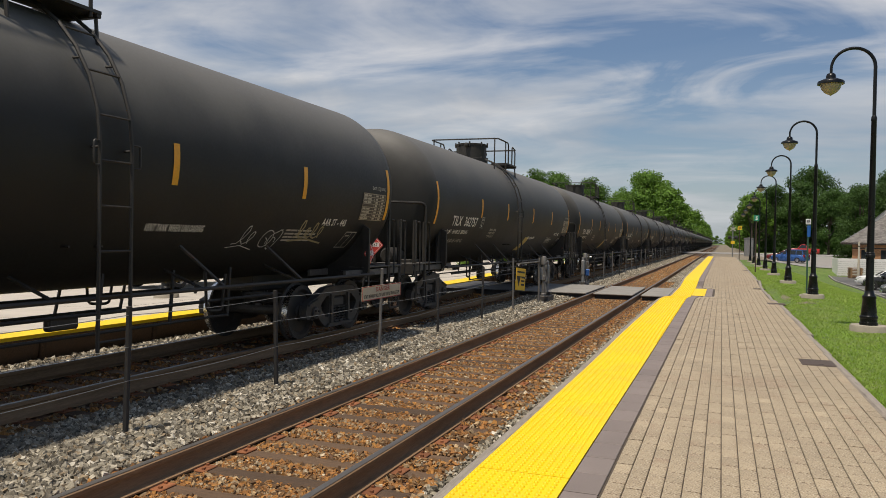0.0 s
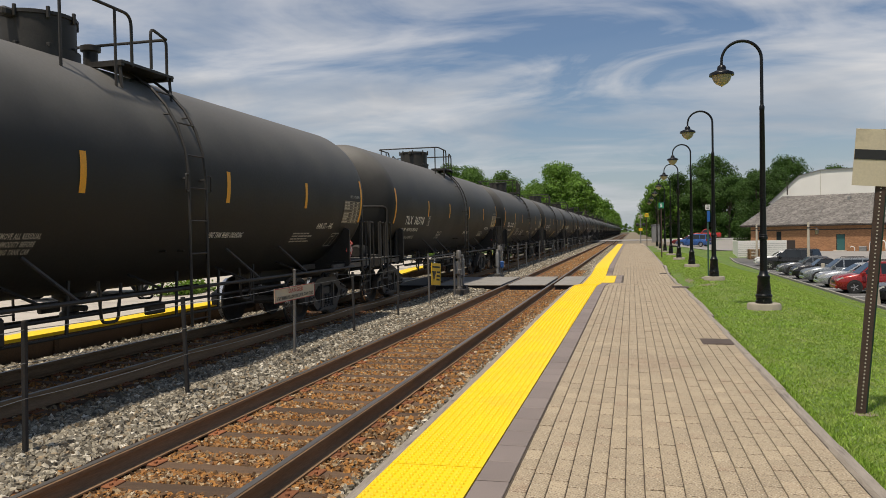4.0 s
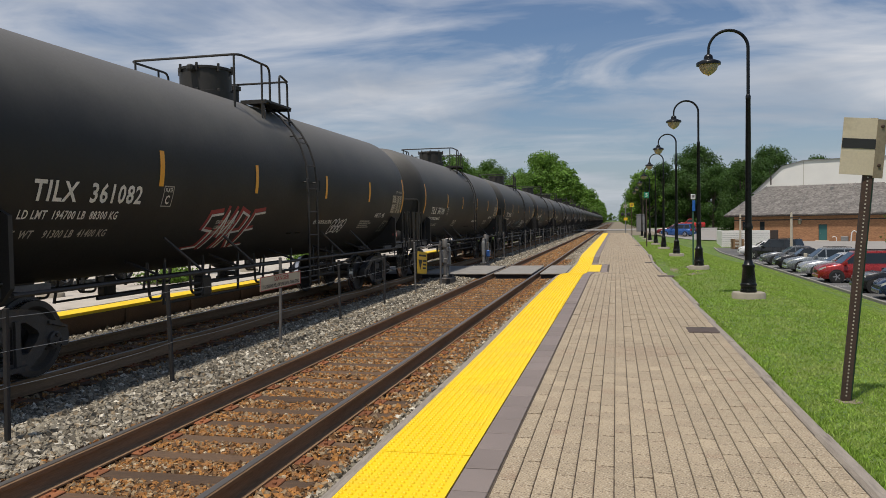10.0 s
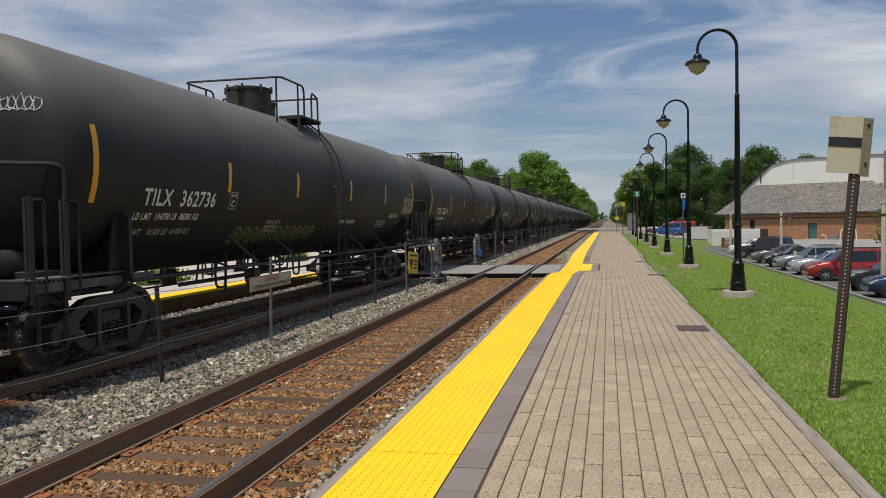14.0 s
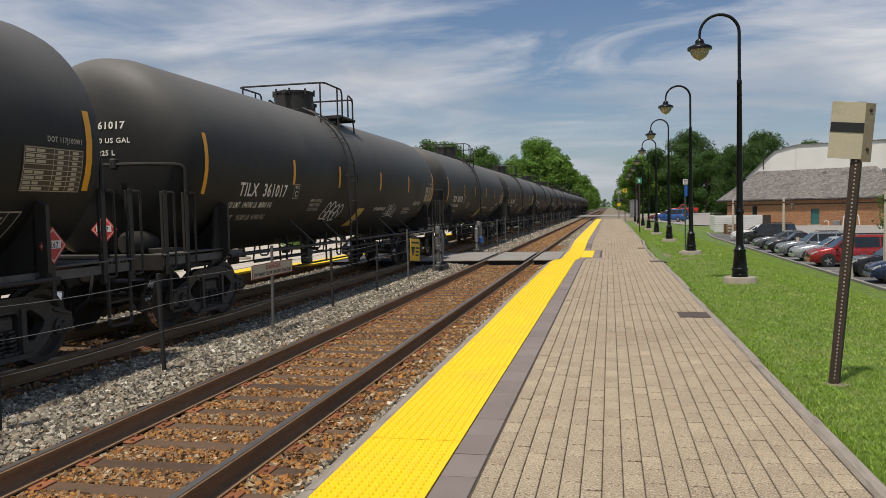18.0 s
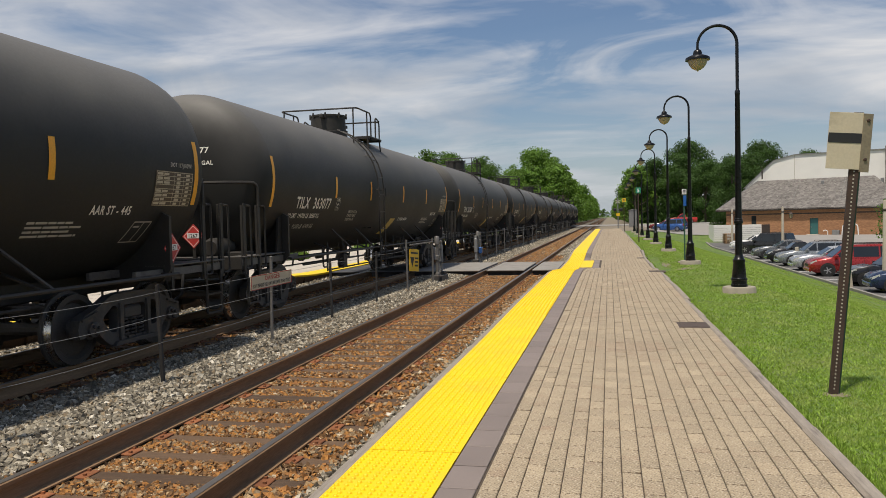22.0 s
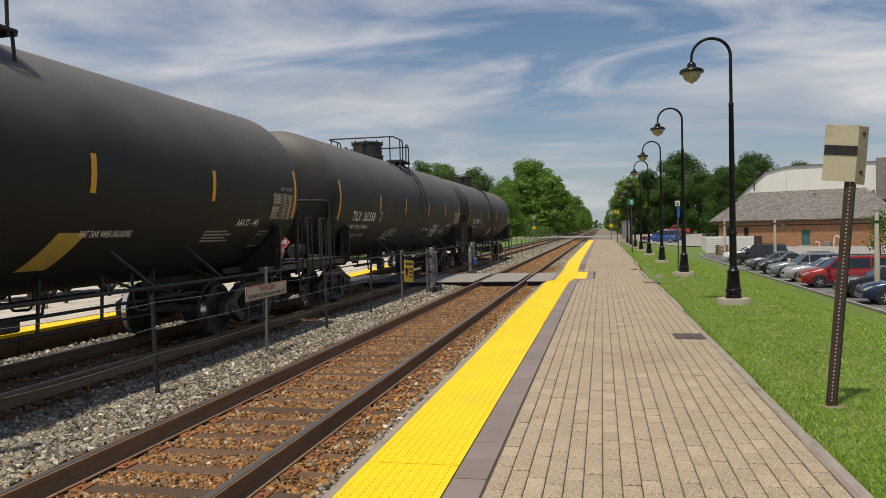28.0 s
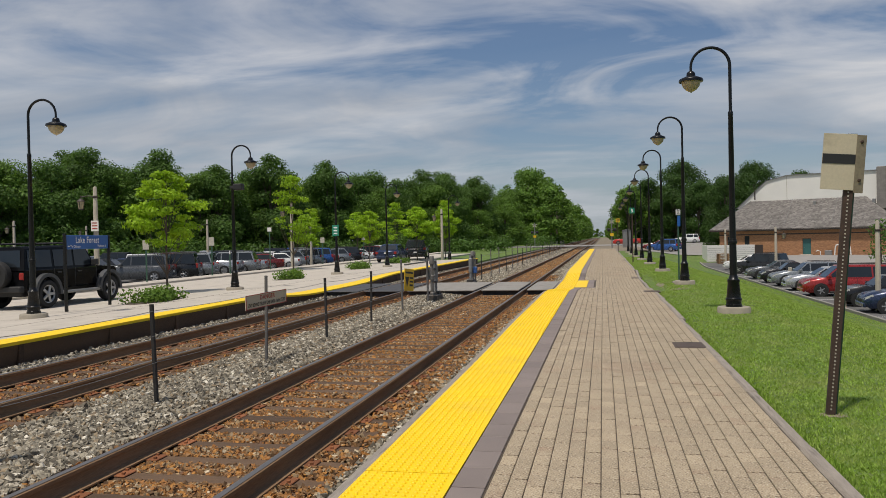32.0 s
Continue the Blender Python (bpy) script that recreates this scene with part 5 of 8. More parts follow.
    for sx in (-1, 1):
        for k in range(7):
            x = sx * (0.62 + k * 0.075)
            gr.box(x - 0.036, x + 0.036, -0.12, 1.05, top - 0.10, top - 0.065)
        for y in (-0.1, 1.02):
            gr.box(min(sx * 0.4, sx * 1.1), max(sx * 0.4, sx * 1.1), y - 0.03, y + 0.03, top - 0.14, top - 0.10)
            gr.tube([(sx * 1.05, y, top - 0.10), (sx * 1.08, y, top - 0.44)], 0.022, 5)
    for k in range(5):
        y = 0.85 + k * 0.08
        gr.box(-0.58, 0.58, y - 0.036, y + 0.036, top - 0.06, top - 0.03)
    part("top_platform", gr, M_STEEL_BLK, car, "grated walkway round the manway")
    hr = top + 0.58
    for sx in (-1, 1):
        x = sx * 1.08
        railing(car, bend([(x, 0.55, top - 0.05), (x, 0.55, hr - 0.06), (x, 0.92, hr - 0.14)], 0.10))
        railing(car, bend([(x, 0.92, top - 0.15), (x, 0.92, hr - 0.14), (sx * -0.2, 0.92, hr - 0.14)], 0.08))
        railing(car, [(x, -0.22, top - 0.44), (x, -0.22, hr)], 0.02)
    railing(car, bend([(1.08, 0.12, top - 0.12), (1.08, 0.12, hr), (1.08, -1.1, hr), (-1.08, -1.1, hr), (-1.08, 0.12, hr), (-1.08, 0.12, top - 0.12)], 0.16, 5))
    for sx in (-1, 1):
        railing(car, [(sx * 0.98, -1.1, top - 0.36), (sx * 0.98, -1.1, hr)], 0.02)
    # stencils and decals on the platform side
    for nm, key, y0, z0, m_, wd in (("load_stencil", "ld", -6.74, 1.87, M_LETTER, 1.66), ("load_stencil", "lt", -6.80, 1.66, M_LETTER_DIM, 1.66),
                                    ("vent_stencil", "vent", 1.46, 1.78, M_LETTER, 1.05), ("rule_stencil", "aar", 5.42, 1.93, M_LETTER, 0.80)):
        part(nm, on_tank(*TEXT[key], y0, z0, 1, width=wd), m_, shell, "white stencilled lettering")
    fr = Shape()
    for u, v, w, h in ((0, 0, 0.24, 0.014), (0, 0.28, 0.24, 0.014), (0, 0, 0.014, 0.29), (0.226, 0, 0.014, 0.29)):
        fr.add(*(lambda s: (s.v, s.f))(on_tank([(u, v), (u + w, v), (u + w, v + h), (u, v + h)], [(0, 1, 2, 3)], -4.23, 2.04, 1, 0.005, 2)))
    part("plate_box", fr, M_LETTER_DIM, shell, "stencilled square outline")
    part("plate_word", on_tank(*TEXT["plate"], -4.19, 2.24, 1, width=0.16), M_LETTER, shell)
    part("plate_letter", on_tank(*TEXT["c"], -4.165, 2.08, 1, width=0.10), M_LETTER, shell)
    part("small_stencil", bars(4, 0.95, 0.030, 0.030, 4, 4.45, 1.82), M_LETTER_DIM, shell, "small illegible stencil lines")
    part("small_stencil", on_tank(*TEXT["dot"], 6.98, 2.60, 1, width=0.56), M_LETTER_DIM, shell, "small stencilled lettering")
    part("data_decal", patch(0.94, 0.50, 6.63, 2.05, 1), M_PLATE, shell, "tan decal printed with a table")
    rr = random.Random(8)
    vs, fs = [], []

    def cell(u, v, w, h):
        o = len(vs)
        vs.extend([(0.895 * a_, 0.893 * b_) for a_, b_ in ((u, v), (u + w, v), (u + w, v + h), (u, v + h))])
        fs.append((o, o + 1, o + 2, o + 3))

    for k in range(9):
        cell(0.012, 0.008 + k * 0.0665, 1.026, 0.009)
    for u in (0.012, 0.50, 0.77, 1.03):
        cell(u, 0.017, 0.009, 0.0575)
        for k in range(1, 8):
            cell(u, 0.017 + k * 0.0665, 0.009, 0.0575)
    for k in range(8):
        v = 0.027 + k * 0.0665
        if k != 4:
            u = 0.035
            for w in (rr.uniform(0.12, 0.20), rr.uniform(0.08, 0.17)):
                cell(u, v, w, 0.036)
                u += w + 0.025
        cell(0.57, v, rr.uniform(0.10, 0.13), 0.036)
        cell(0.84, v, rr.uniform(0.09, 0.12), 0.036)
    part("decal_print", on_tank(vs, fs, 6.63, 2.05, 1, 0.008, 1), M_PLATE_D, shell)
    fr = Shape()
    for u, v, w, h in ((0, 0, 0.40, 0.018), (0, 0.33, 0.40, 0.018), (0, 0.018, 0.016, 0.312), (0.384, 0.018, 0.016, 0.312), (0.22, 0.018, 0.014, 0.312), (0.05, 0.25, 0.13, 0.03)):
        fr.add(*(lambda s: (s.v, s.f))(on_tank([(u + 0.3 * v, v), (u + w + 0.3 * v, v), (u + w + 0.3 * (v + h), v + h), (u + 0.3 * (v + h), v + h)], [(0, 1, 2, 3)], 6.30, 1.56, 1, 0.005, 2)))
    part("qualification_box", fr, M_LETTER_DIM, shell, "slanted stencil box")
    # hazard diamonds in their holders
    for x, y, zp, rot in ((1.475, 7.12, 1.45, 0), (0.55, -8.76, 1.58, -90)):
        m = Matrix.Translation((x, y, zp)) @ Matrix.Rotation(radians(rot), 4, "Z") @ Matrix.Rotation(math.pi / 4, 4, "X")
        pl = part("placard", Shape().box(-0.004, 0.004, -0.15, 0.15, -0.15, 0.15, 0, m), M_RED, car, "red diamond hazard placard")
        edge = Shape()
        for k in range(4):
            edge.box(0.004, 0.006, -0.132, 0.132, 0.124, 0.132, 0, m @ Matrix.Rotation(k * math.pi / 2, 4, "X"))
        part("placard_border", edge, M_WHITE, pl, "white inner border line")
        part("placard_panel", Shape().box(0.004, 0.007, -0.12, 0.12, -0.035, 0.055, 0, Matrix.Translation((x, y, zp)) @ Matrix.Rotation(radians(rot), 4, "Z")), M_WHITE, pl, "white number panel")
        tv, tf = TEXT["un"]
        m2 = Matrix.Translation((x, y, zp)) @ Matrix.Rotation(radians(rot), 4, "Z")
        s = Shape().add([m2 @ Vector((0.0085, u * 0.62 - 0.10, v * 0.7 - 0.025)) for u, v, *_ in tv], tf)
        part("placard_number", s, M_SIGNK, pl)
        part("placard_holder", Shape().box(-0.02, -0.006, -0.03, 0.03, -0.62, 0.02, 0, m2), M_STEEL_BLK, pl)
    return car


tank_car = build_tank_car()
cars = [tank_car]
for j in range(1, len(NUMBERS)):
    cars.append(copy_thing(tank_car, pose(0, 0, 0)))
OCHRE = {1, 2, 7, 9, 16, 18, 19, 20, 22, 23, 24, 27, 29}    # these have the ladder nearer the front
LOOKS = {0: "pale scrawled graffiti", 6: "cream graffiti lettering", 10: "a red spray tag", 12: "white and blue spray tags", 13: "blue spray tags", 14: "a row of yellow-green marks", 17: "white spray lettering",
         18: "white graffiti outlines", 28: "a white spray tag"}
TAGP = {"red": mat("red_spray", (0.34, 0.05, 0.045), 0.7, var=0.2, bump=0), "blue": mat("blue_spray", (0.10, 0.29, 0.42), 0.7, var=0.2, bump=0),
        "white": mat("white_spray", (0.66, 0.65, 0.62), 0.7, var=0.25, bump=0), "lime": mat("lime_spray", (0.20, 0.21, 0.05), 0.7, var=0.2, bump=0),
        "cream": mat("cream_spray", (0.34, 0.29, 0.16), 0.7, var=0.2, bump=0)}


def on_head(s, key, u0, v0):
    """lettering laid on the dished end"""
    tv, tf = TEXT[key]
    s.add([(u0 + u, -math.sqrt(max(0, 1 - ((u0 + u) ** 2 + (v + v0) ** 2) / TR ** 2)) ** 0.8 * 0.68 - HALF - 0.02, TZ + v0 + v) for u, v, *_ in tv], tf)


rem_a = on_tank(*TEXT["rem"], -2.55, 1.80, 1, width=0.62).mesh("small_stencil", M_LETTER_DIM)
rem_b = on_tank(*TEXT["rem"], -3.25, 1.98, 1, width=0.66).mesh("small_stencil", M_LETTER_DIM)
for j, car in enumerate(cars):
    shell = [c for c in car.children if c.name.split(".")[0] == "tank"][0]
    part("number_stencil", on_tank(*TEXT["n%d" % j], -6.50 if j in OCHRE else -6.62, 2.07, 1, width=1.92), M_LETTER, shell, "large white stencilled car number")
    s = Shape()
    on_head(s, "e%d" % j, 0.15, 0.42)
    on_head(s, "gal", 0.02, 0.21)
    on_head(s, "ltr", 0.06, 0.03)
    part("end_number", s, M_LETTER, shell, "white stencilled number on the tank end")
    if j in OCHRE:
        part("ochre_decal", patch(0.50, 0.58, {1: 0.95, 2: 0.95, 16: 0.8, 27: 0.8, 9: -0.15, 18: -0.15, 29: -0.1}.get(j, 0.4), 1.40, 1, 0.005, 0.5), M_YPLATE, shell, "slanted ochre warning decal")
        for c in car.children:
            kind = c.name.split(".")[0]
            if kind in ("manway", "top_platform", "safety_valve") or (kind == "handrail" and c.data.vertices[0].co.z > 3.5):
                c.location.y -= 0.17
            if kind == "ladder":
                c.location.y -= {1: 1.4, 2: 1.4, 16: 1.4, 27: 1.4, 7: 1.4, 9: 1.65}.get(j, 1.85)
        for k, c in enumerate([c for c in shell.children if c.name.split(".")[0] == "reflector_strip"][:6]):
            c.location.y += (0, 0, -0.22, -0.24, -0.22, 0)[k]
    if j != 17:
        part("small_stencil", rem_b if j in OCHRE else rem_a, None, shell, "small stencilled lettering", pose(0, 0.42 if j == 6 else 0, 0))
    if j in LOOKS:
        tagged(car, "black tank car with yellow stripes and " + LOOKS[j])
STROKES = {"L": [(0, 1), (0.05, 0), (0.8, 0.05)], "O": [(0.1, 0.1), (0.05, 0.9), (0.8, 1), (0.85, 0.1), (0.1, 0.05)], "U": [(0, 1), (0.05, 0), (0.8, 0), (0.8, 1)], "D": [(0, 0), (0.05, 1), (0.85, 0.85), (0.8, 0.1), (0, 0)],
           "I": [(0.4, 1), (0.45, 0)], "T": [(0, 0.95), (0.9, 1), (0.45, 0.98), (0.4, 0)], "E": [(0.85, 1), (0.05, 0.95), (0, 0.5), (0.6, 0.55), (0, 0.5), (0.05, 0), (0.85, 0.05)], "G": [(0.85, 0.9), (0.1, 1), (0, 0.1), (0.8, 0), (0.85, 0.5), (0.5, 0.5)],
           "A": [(0, 0), (0.45, 1), (0.65, 0.4), (0.15, 0.35), (0.65, 0.4), (0.8, 0)], "W": [(0, 1), (0.25, 0), (0.5, 0.7), (0.7, 0), (0.95, 1)], "H": [(0, 1), (0.05, 0), (0.03, 0.5), (0.7, 0.55), (0.7, 1), (0.75, 0)]}


def tag_word(j, colour, y0, z0, word, h, w, thick, slant=0.2, lift=0.005):
    """a sprayed word in plain strokes"""
    s = Shape()
    for k, ch in enumerate(word):
        if ch in STROKES:
            st_ = stroke([(k * w * 1.15 + u * w + slant * v * h, v * h) for u, v in STROKES[ch]], thick, y0, z0, lift + 0.0006 * (k % 3))
            s.add(st_.v, st_.f)
    part("graffiti", s, TAGP[colour], cars[j], colour + " spray-painted word")


def bubble(j, colour, y0, z0, letters, h, w, seed, thick=0.024):
    """graffiti in fat rounded outline letters that overlap"""
    rr = random.Random(seed)
    s = Shape()
    for k in range(letters):
        cx, cy = k * w + w * 0.5, h * (0.5 + rr.uniform(-0.07, 0.07))
        lobes, ph = rr.choice((2, 3, 3)), rr.uniform(0, 6)
        pts = []
        for i in range(19):
            a = i * math.pi / 9
            g = 1 + 0.16 * math.cos(lobes * a + ph)
            pts.append((cx + w * 0.62 * g * math.cos(a) + 0.12 * math.sin(a) * h, cy + h * 0.5 * g * math.sin(a)))
        st_ = stroke(pts, thick, y0, z0, 0.005 + 0.0006 * (k % 4))
        s.add(st_.v, st_.f)
        bar = [(cx - w * 0.2, cy + h * rr.uniform(0.0, 0.2)), (cx + w * 0.1, cy + h * rr.uniform(-0.05, 0.15)), (cx + w * 0.15, cy - h * rr.uniform(0.1, 0.25))]
        st_ = stroke(bar, thick, y0, z0, 0.0078)
        s.add(st_.v, st_.f)
    part("graffiti", s, TAGP[colour], cars[j], colour + " spray-painted rounded outline letters")


def script(j, colour, y0, z0, loops, h, w, seed, thick=0.016, slant=0.35):
    """graffiti signature in one running line"""
    rr = random.Random(seed)
    pts = []
    for k in range(loops):
        a0, hh = rr.uniform(-0.4, 0.4), h * rr.uniform(0.55, 1.0)
        for i in range(8):
            a = 2 * math.pi * i / 8 + a0
            v = hh * (0.5 - 0.5 * math.cos(a))
            pts.append((k * w + w * (i / 8 + 0.45 * math.sin(a)) + slant * v, v))
    s = stroke(pts, thick, y0, z0, 0.006)
    tail = stroke([(-0.1, -0.06), (loops * w * 0.5, -0.02), (loops * w + 0.12, -0.1)], thick, y0, z0, 0.0052)
    s.add(tail.v, tail.f)
    part("graffiti", s, TAGP[colour], cars[j], colour + " spray-painted running signature")


STROKES.update(M=[(0, 0), (0.12, 1), (0.45, 0.35), (0.75, 1), (0.9, 0)], C=[(0.85, 0.9), (0.1, 1), (0, 0.1), (0.8, 0)], N=[(0, 0), (0.05, 1), (0.7, 0), (0.8, 1)], R=[(0, 0), (0.05, 1), (0.75, 0.9), (0.7, 0.5), (0.05, 0.45), (0.85, 0)],
               Y=[(0, 1), (0.4, 0.5), (0.85, 1), (0.4, 0.5), (0.35, 0)], P=[(0, 0), (0.05, 1), (0.8, 0.9), (0.75, 0.45), (0.05, 0.4)], S=[(0.85, 0.95), (0.1, 0.9), (0.1, 0.55), (0.8, 0.5), (0.75, 0.05), (0, 0)],
               X=[(0, 0), (0.85, 1), (0.42, 0.5), (0, 1), (0.85, 0)], V=[(0, 1), (0.35, 0), (0.8, 1)])
STROKES[">"] = [(0, 0.45), (1.3, 0.5), (0.9, 0.7), (1.3, 0.5), (0.9, 0.25)]
script(0, "white", 3.3, 1.62, 2, 0.34, 0.2, 1, 0.014)
bubble(0, "white", 3.95, 1.55, 2, 0.34, 0.2, 2, 0.014)
script(0, "cream", 4.75, 1.72, 4, 0.32, 0.2, 2, 0.03, 0.2)
bubble(6, "cream", -4.55, 1.42, 2, 0.95, 0.36, 3, 0.06)
script(6, "cream", -4.55, 1.55, 3, 0.6, 0.22, 4, 0.05, 0.1)
tag_word(6, "white", -3.15, 1.68, "LOUD", 0.38, 0.19, 0.026, 0.05)
tag_word(6, "white", -1.2, 1.66, "LITTLE LUGE", 0.32, 0.085, 0.02)
bubble(6, "white", 2.85, 1.68, 1, 0.46, 0.42, 51, 0.024)
bubble(9, "white", 2.9, 1.65, 2, 0.36, 0.2, 52, 0.012)
tag_word(10, "red", -3.06, 1.42, "SMRE", 0.78, 0.42, 0.075, 0.3, 0.003)
tag_word(10, "white", -3.0, 1.42, "SMRE", 0.72, 0.42, 0.042, 0.3, 0.0075)
bubble(10, "white", 2.6, 1.58, 4, 0.34, 0.2, 7, 0.034)
bubble(12, "white", -4.05, 1.50, 4, 0.34, 0.2, 8, 0.02)
tag_word(12, "blue", -1.1, 1.42, "LCEN", 0.46, 0.24, 0.03)
bubble(12, "blue", 0.2, 1.75, 1, 0.3, 0.24, 81, 0.03)
bubble(12, "white", 1.4, 1.42, 8, 0.46, 0.25, 10, 0.034)
tag_word(13, "blue", -4.0, 1.48, "DCEN", 0.72, 0.26, 0.034, 0.25)
tag_word(13, "blue", -2.2, 1.52, "VS XRI", 0.62, 0.22, 0.028, 0.4)
for k in range(11):
    bubble(14, "lime", -3.6 + k * 0.34, 1.50, 1, 0.32, 0.18, 13, 0.045)
s = Shape()
rr = random.Random(14)
line = [(0.75 + 0.085 * k + 0.05 * math.sin(a * 0.785) + 0.03 * (a / 8), 0.50 + 0.10 * rr.uniform(0.6, 1.0) * (1 - math.cos(a * 0.785))) for k in range(6) for a in range(8)]
on_dish = lambda u, v: Vector((u, -math.sqrt(max(0.0, 1 - (u * u + v * v) / TR ** 2)) ** 0.8 * 0.68 - HALF - 0.02, TZ + v))
s.tube([on_dish(u, v) for u, v in line], 0.008, 4)
part("graffiti", s, TAGP["white"], cars[14], "white running signature on the tank end")
tag_word(17, "white", -3.0, 1.58, "ACETWH>", 0.62, 0.24, 0.034)
bubble(18, "white", -2.2, 1.60, 4, 0.42, 0.27, 16, 0.042)
script(18, "white", 2.8, 1.65, 4, 0.36, 0.22, 17, 0.022)
script(18, "white", 2.6, 1.72, 3, 0.3, 0.2, 19, 0.016)
bubble(28, "white", 2.9, 1.60, 4, 0.46, 0.25, 18, 0.038)
script(28, "white", -3.3, 1.6, 4, 0.4, 0.2, 28, 0.022)
# the last car's wheels are rusted orange inside the rims
for c in cars[-1].children:
    if c.name.split(".")[0] == "wheelset":
        c.data = c.data.copy()
        c.data.materials[0] = M_WHEEL_R
# where the first car's middle stands along the track, second by second
RUN = [(0, 5.57), (1, -12.02), (2, -29.30), (3, -46.22), (6, -98.07), (7, -115.80), (8, -132.65), (9, -149.74), (10, -166.82), (11, -184.12), (12, -201.45), (13, -218.84), (14, -236.81),
       (17, -288.98), (18, -306.43), (19, -323.94), (20, -341.36), (21, -358.72), (22, -376.20), (23, -393.62), (24, -411.10), (25, -428.11), (28, -480.56), (29, -498.07), (30, -516.32), (31, -534.2), (32, -552.0)]



# ---- lamps ----
def build_street_lamp(name, label, group):
    lamp = thing(name, label, "street lamp", group=group)
    part("footing", Shape().lathe([(0.33, -0.35), (0.33, 0.10), (0.31, 0.13), (0, 0.13)], 28), M_FOOT, lamp, "round concrete footing")
    b = 0.13
    part("base", Shape().lathe([(0.165, b), (0.165, b + 0.05), (0.15, b + 0.06), (0.15, b + 0.12), (0.165, b + 0.14), (0.165, b + 0.17), (0.145, b + 0.19), (0.115, b + 0.50), (0.125, b + 0.52), (0.125, b + 0.56),
                                (0.10, b + 0.58), (0.075, b + 0.66)], 20), M_BLKPOLE, lamp, "flared black cast base")
    post = Shape().lathe([(0.075, b + 0.64), (0.070, b + 1.30), (0.088, b + 1.31), (0.088, b + 1.36), (0.078, b + 1.37), (0.078, b + 1.40), (0.066, b + 1.41), (0.048, b + 3.95), (0.052, b + 3.96), (0.052, b + 4.02), (0.036, b + 4.05)], 16)
    part("pole", post, M_BLKPOLE, lamp, "tapered black steel pole")
    zt = 5.125
    pts = [(0, 0, b + 4.0), (0, 0, zt)] + [(u, 0, v) for u, v in arc(-0.385, zt, 0.385, 0, 180, 18)][1:] + [(-0.77, 0, zt - 0.10)]
    part("gooseneck", Shape().tube(pts, 0.034, 10, 0.027), M_BLKPOLE, lamp, "curved black gooseneck arm")
    head = Matrix.Translation((-0.77, 0, zt - 0.075))
    part("hood", Shape().lathe([(0.0, 0.0), (0.045, -0.004), (0.078, -0.03), (0.090, -0.07), (0.092, -0.105), (0.125, -0.118), (0.232, -0.165), (0.246, -0.185), (0.246, -0.225), (0.225, -0.228), (0.12, -0.15), (0, -0.14)], 28, head), M_BLKPOLE, lamp, "black dished lamp hood")
    part("globe", Shape().lathe([(0.195, -0.20), (0.192, -0.255), (0.165, -0.325), (0.115, -0.385), (0.05, -0.425), (0.018, -0.435), (0.012, -0.45), (0, -0.455)], 24, head), M_GLOBE, lamp, "cream glass acorn globe")
    return lamp


street_lamp = build_street_lamp("street_lamp", "black gooseneck platform lamp with a cream globe on a round footing", "platform lamps")
lamp_places = [(2.70, 16.85), (2.68, 26.4), (2.70, 36.2), (2.72, 46.2), (2.75, 56.0), (2.75, 65.8), (2.75, 75.6), (2.75, 85.4)]
street_lamp.matrix_basis = pose(2.70, 16.85, 0.10)
for i, (x, y) in enumerate(lamp_places[1:]):
    copy_thing(street_lamp, pose(x, y, ground_z(x, y)))
for x, y, s in ((-13.45, 16.2, 0.07), (-13.1, 25.9, 0.07), (-13.35, 37.6, 0.07), (-13.4, 47.2, 0.07), (-12.0, 60.5, 0.0)):
    copy_thing(street_lamp, pose(x, y, s, 0, 0, 180 if y > 17 else 183)).scale = (0.955, 0.955, 0.955)


# ---- signs ----
def flat_letters(key, m, parent, material, name="lettering", width=0, height=0):
    tv, tf = TEXT[key]
    k = width / max(v[0] for v in tv) if width else 1
    h = height / max(v[1] for v in tv) if height else k
    return part(name, Shape().add([m @ Vector((v[0] * k, v[1] * h, 0)) for v in tv], tf), material, parent)


# leaning post with an angled cream board and a black band
whistle = thing("track_sign", "leaning rusty post carrying a cream board with a black band", "sign", at=pose(2.03, 7.50, 0.06, 0.0, 4.9, -6))
u_post = Shape().prism([(-0.038, -0.025), (-0.038, 0.02), (-0.030, 0.02), (-0.030, -0.017), (0.030, -0.017), (0.030, 0.02), (0.038, 0.02), (0.038, -0.025)], "z", -0.25, 2.56)
part("post", u_post, M_BROWNPOST, whistle, "rusty perforated channel post")
part("brace", Shape().box(0.012, 0.058, 0.02, 0.045, 0.0, 2.12, 0.003), M_GREENPOST, whistle, "flaking green steel strip behind the post")
perf = Shape()
for i in range(60):
    z = 0.10 + i * 0.0335
    perf.box(-0.006, 0.006, -0.0275, -0.0245, z - 0.006, z + 0.006)
tagged(part("perforation", perf, M_LETTER_DIM, whistle), kind="stuff")
bm_ = Matrix.Translation((0.0, -0.035, 0)) @ Matrix.Rotation(radians(8), 4, "Z")
board = part("board", Shape().box(-0.240, 0.035, -0.004, 0.004, 2.06, 2.555, 0.001, bm_), M_SIGNW, whistle, "cream painted steel board")
part("band", Shape().box(-0.239, 0.034, -0.0075, -0.004, 2.29, 2.375, 0, bm_), M_SIGNK, board, "black painted band")
side_m = Matrix.Translation((0.035, -0.035, 0)) @ Matrix.Rotation(radians(22), 4, "Z")
flange = part("flange", Shape().box(0.0, 0.088, -0.004, 0.004, 2.04, 2.55, 0.001, side_m), M_SIGND, whistle, "cream side flange bolted to the post")
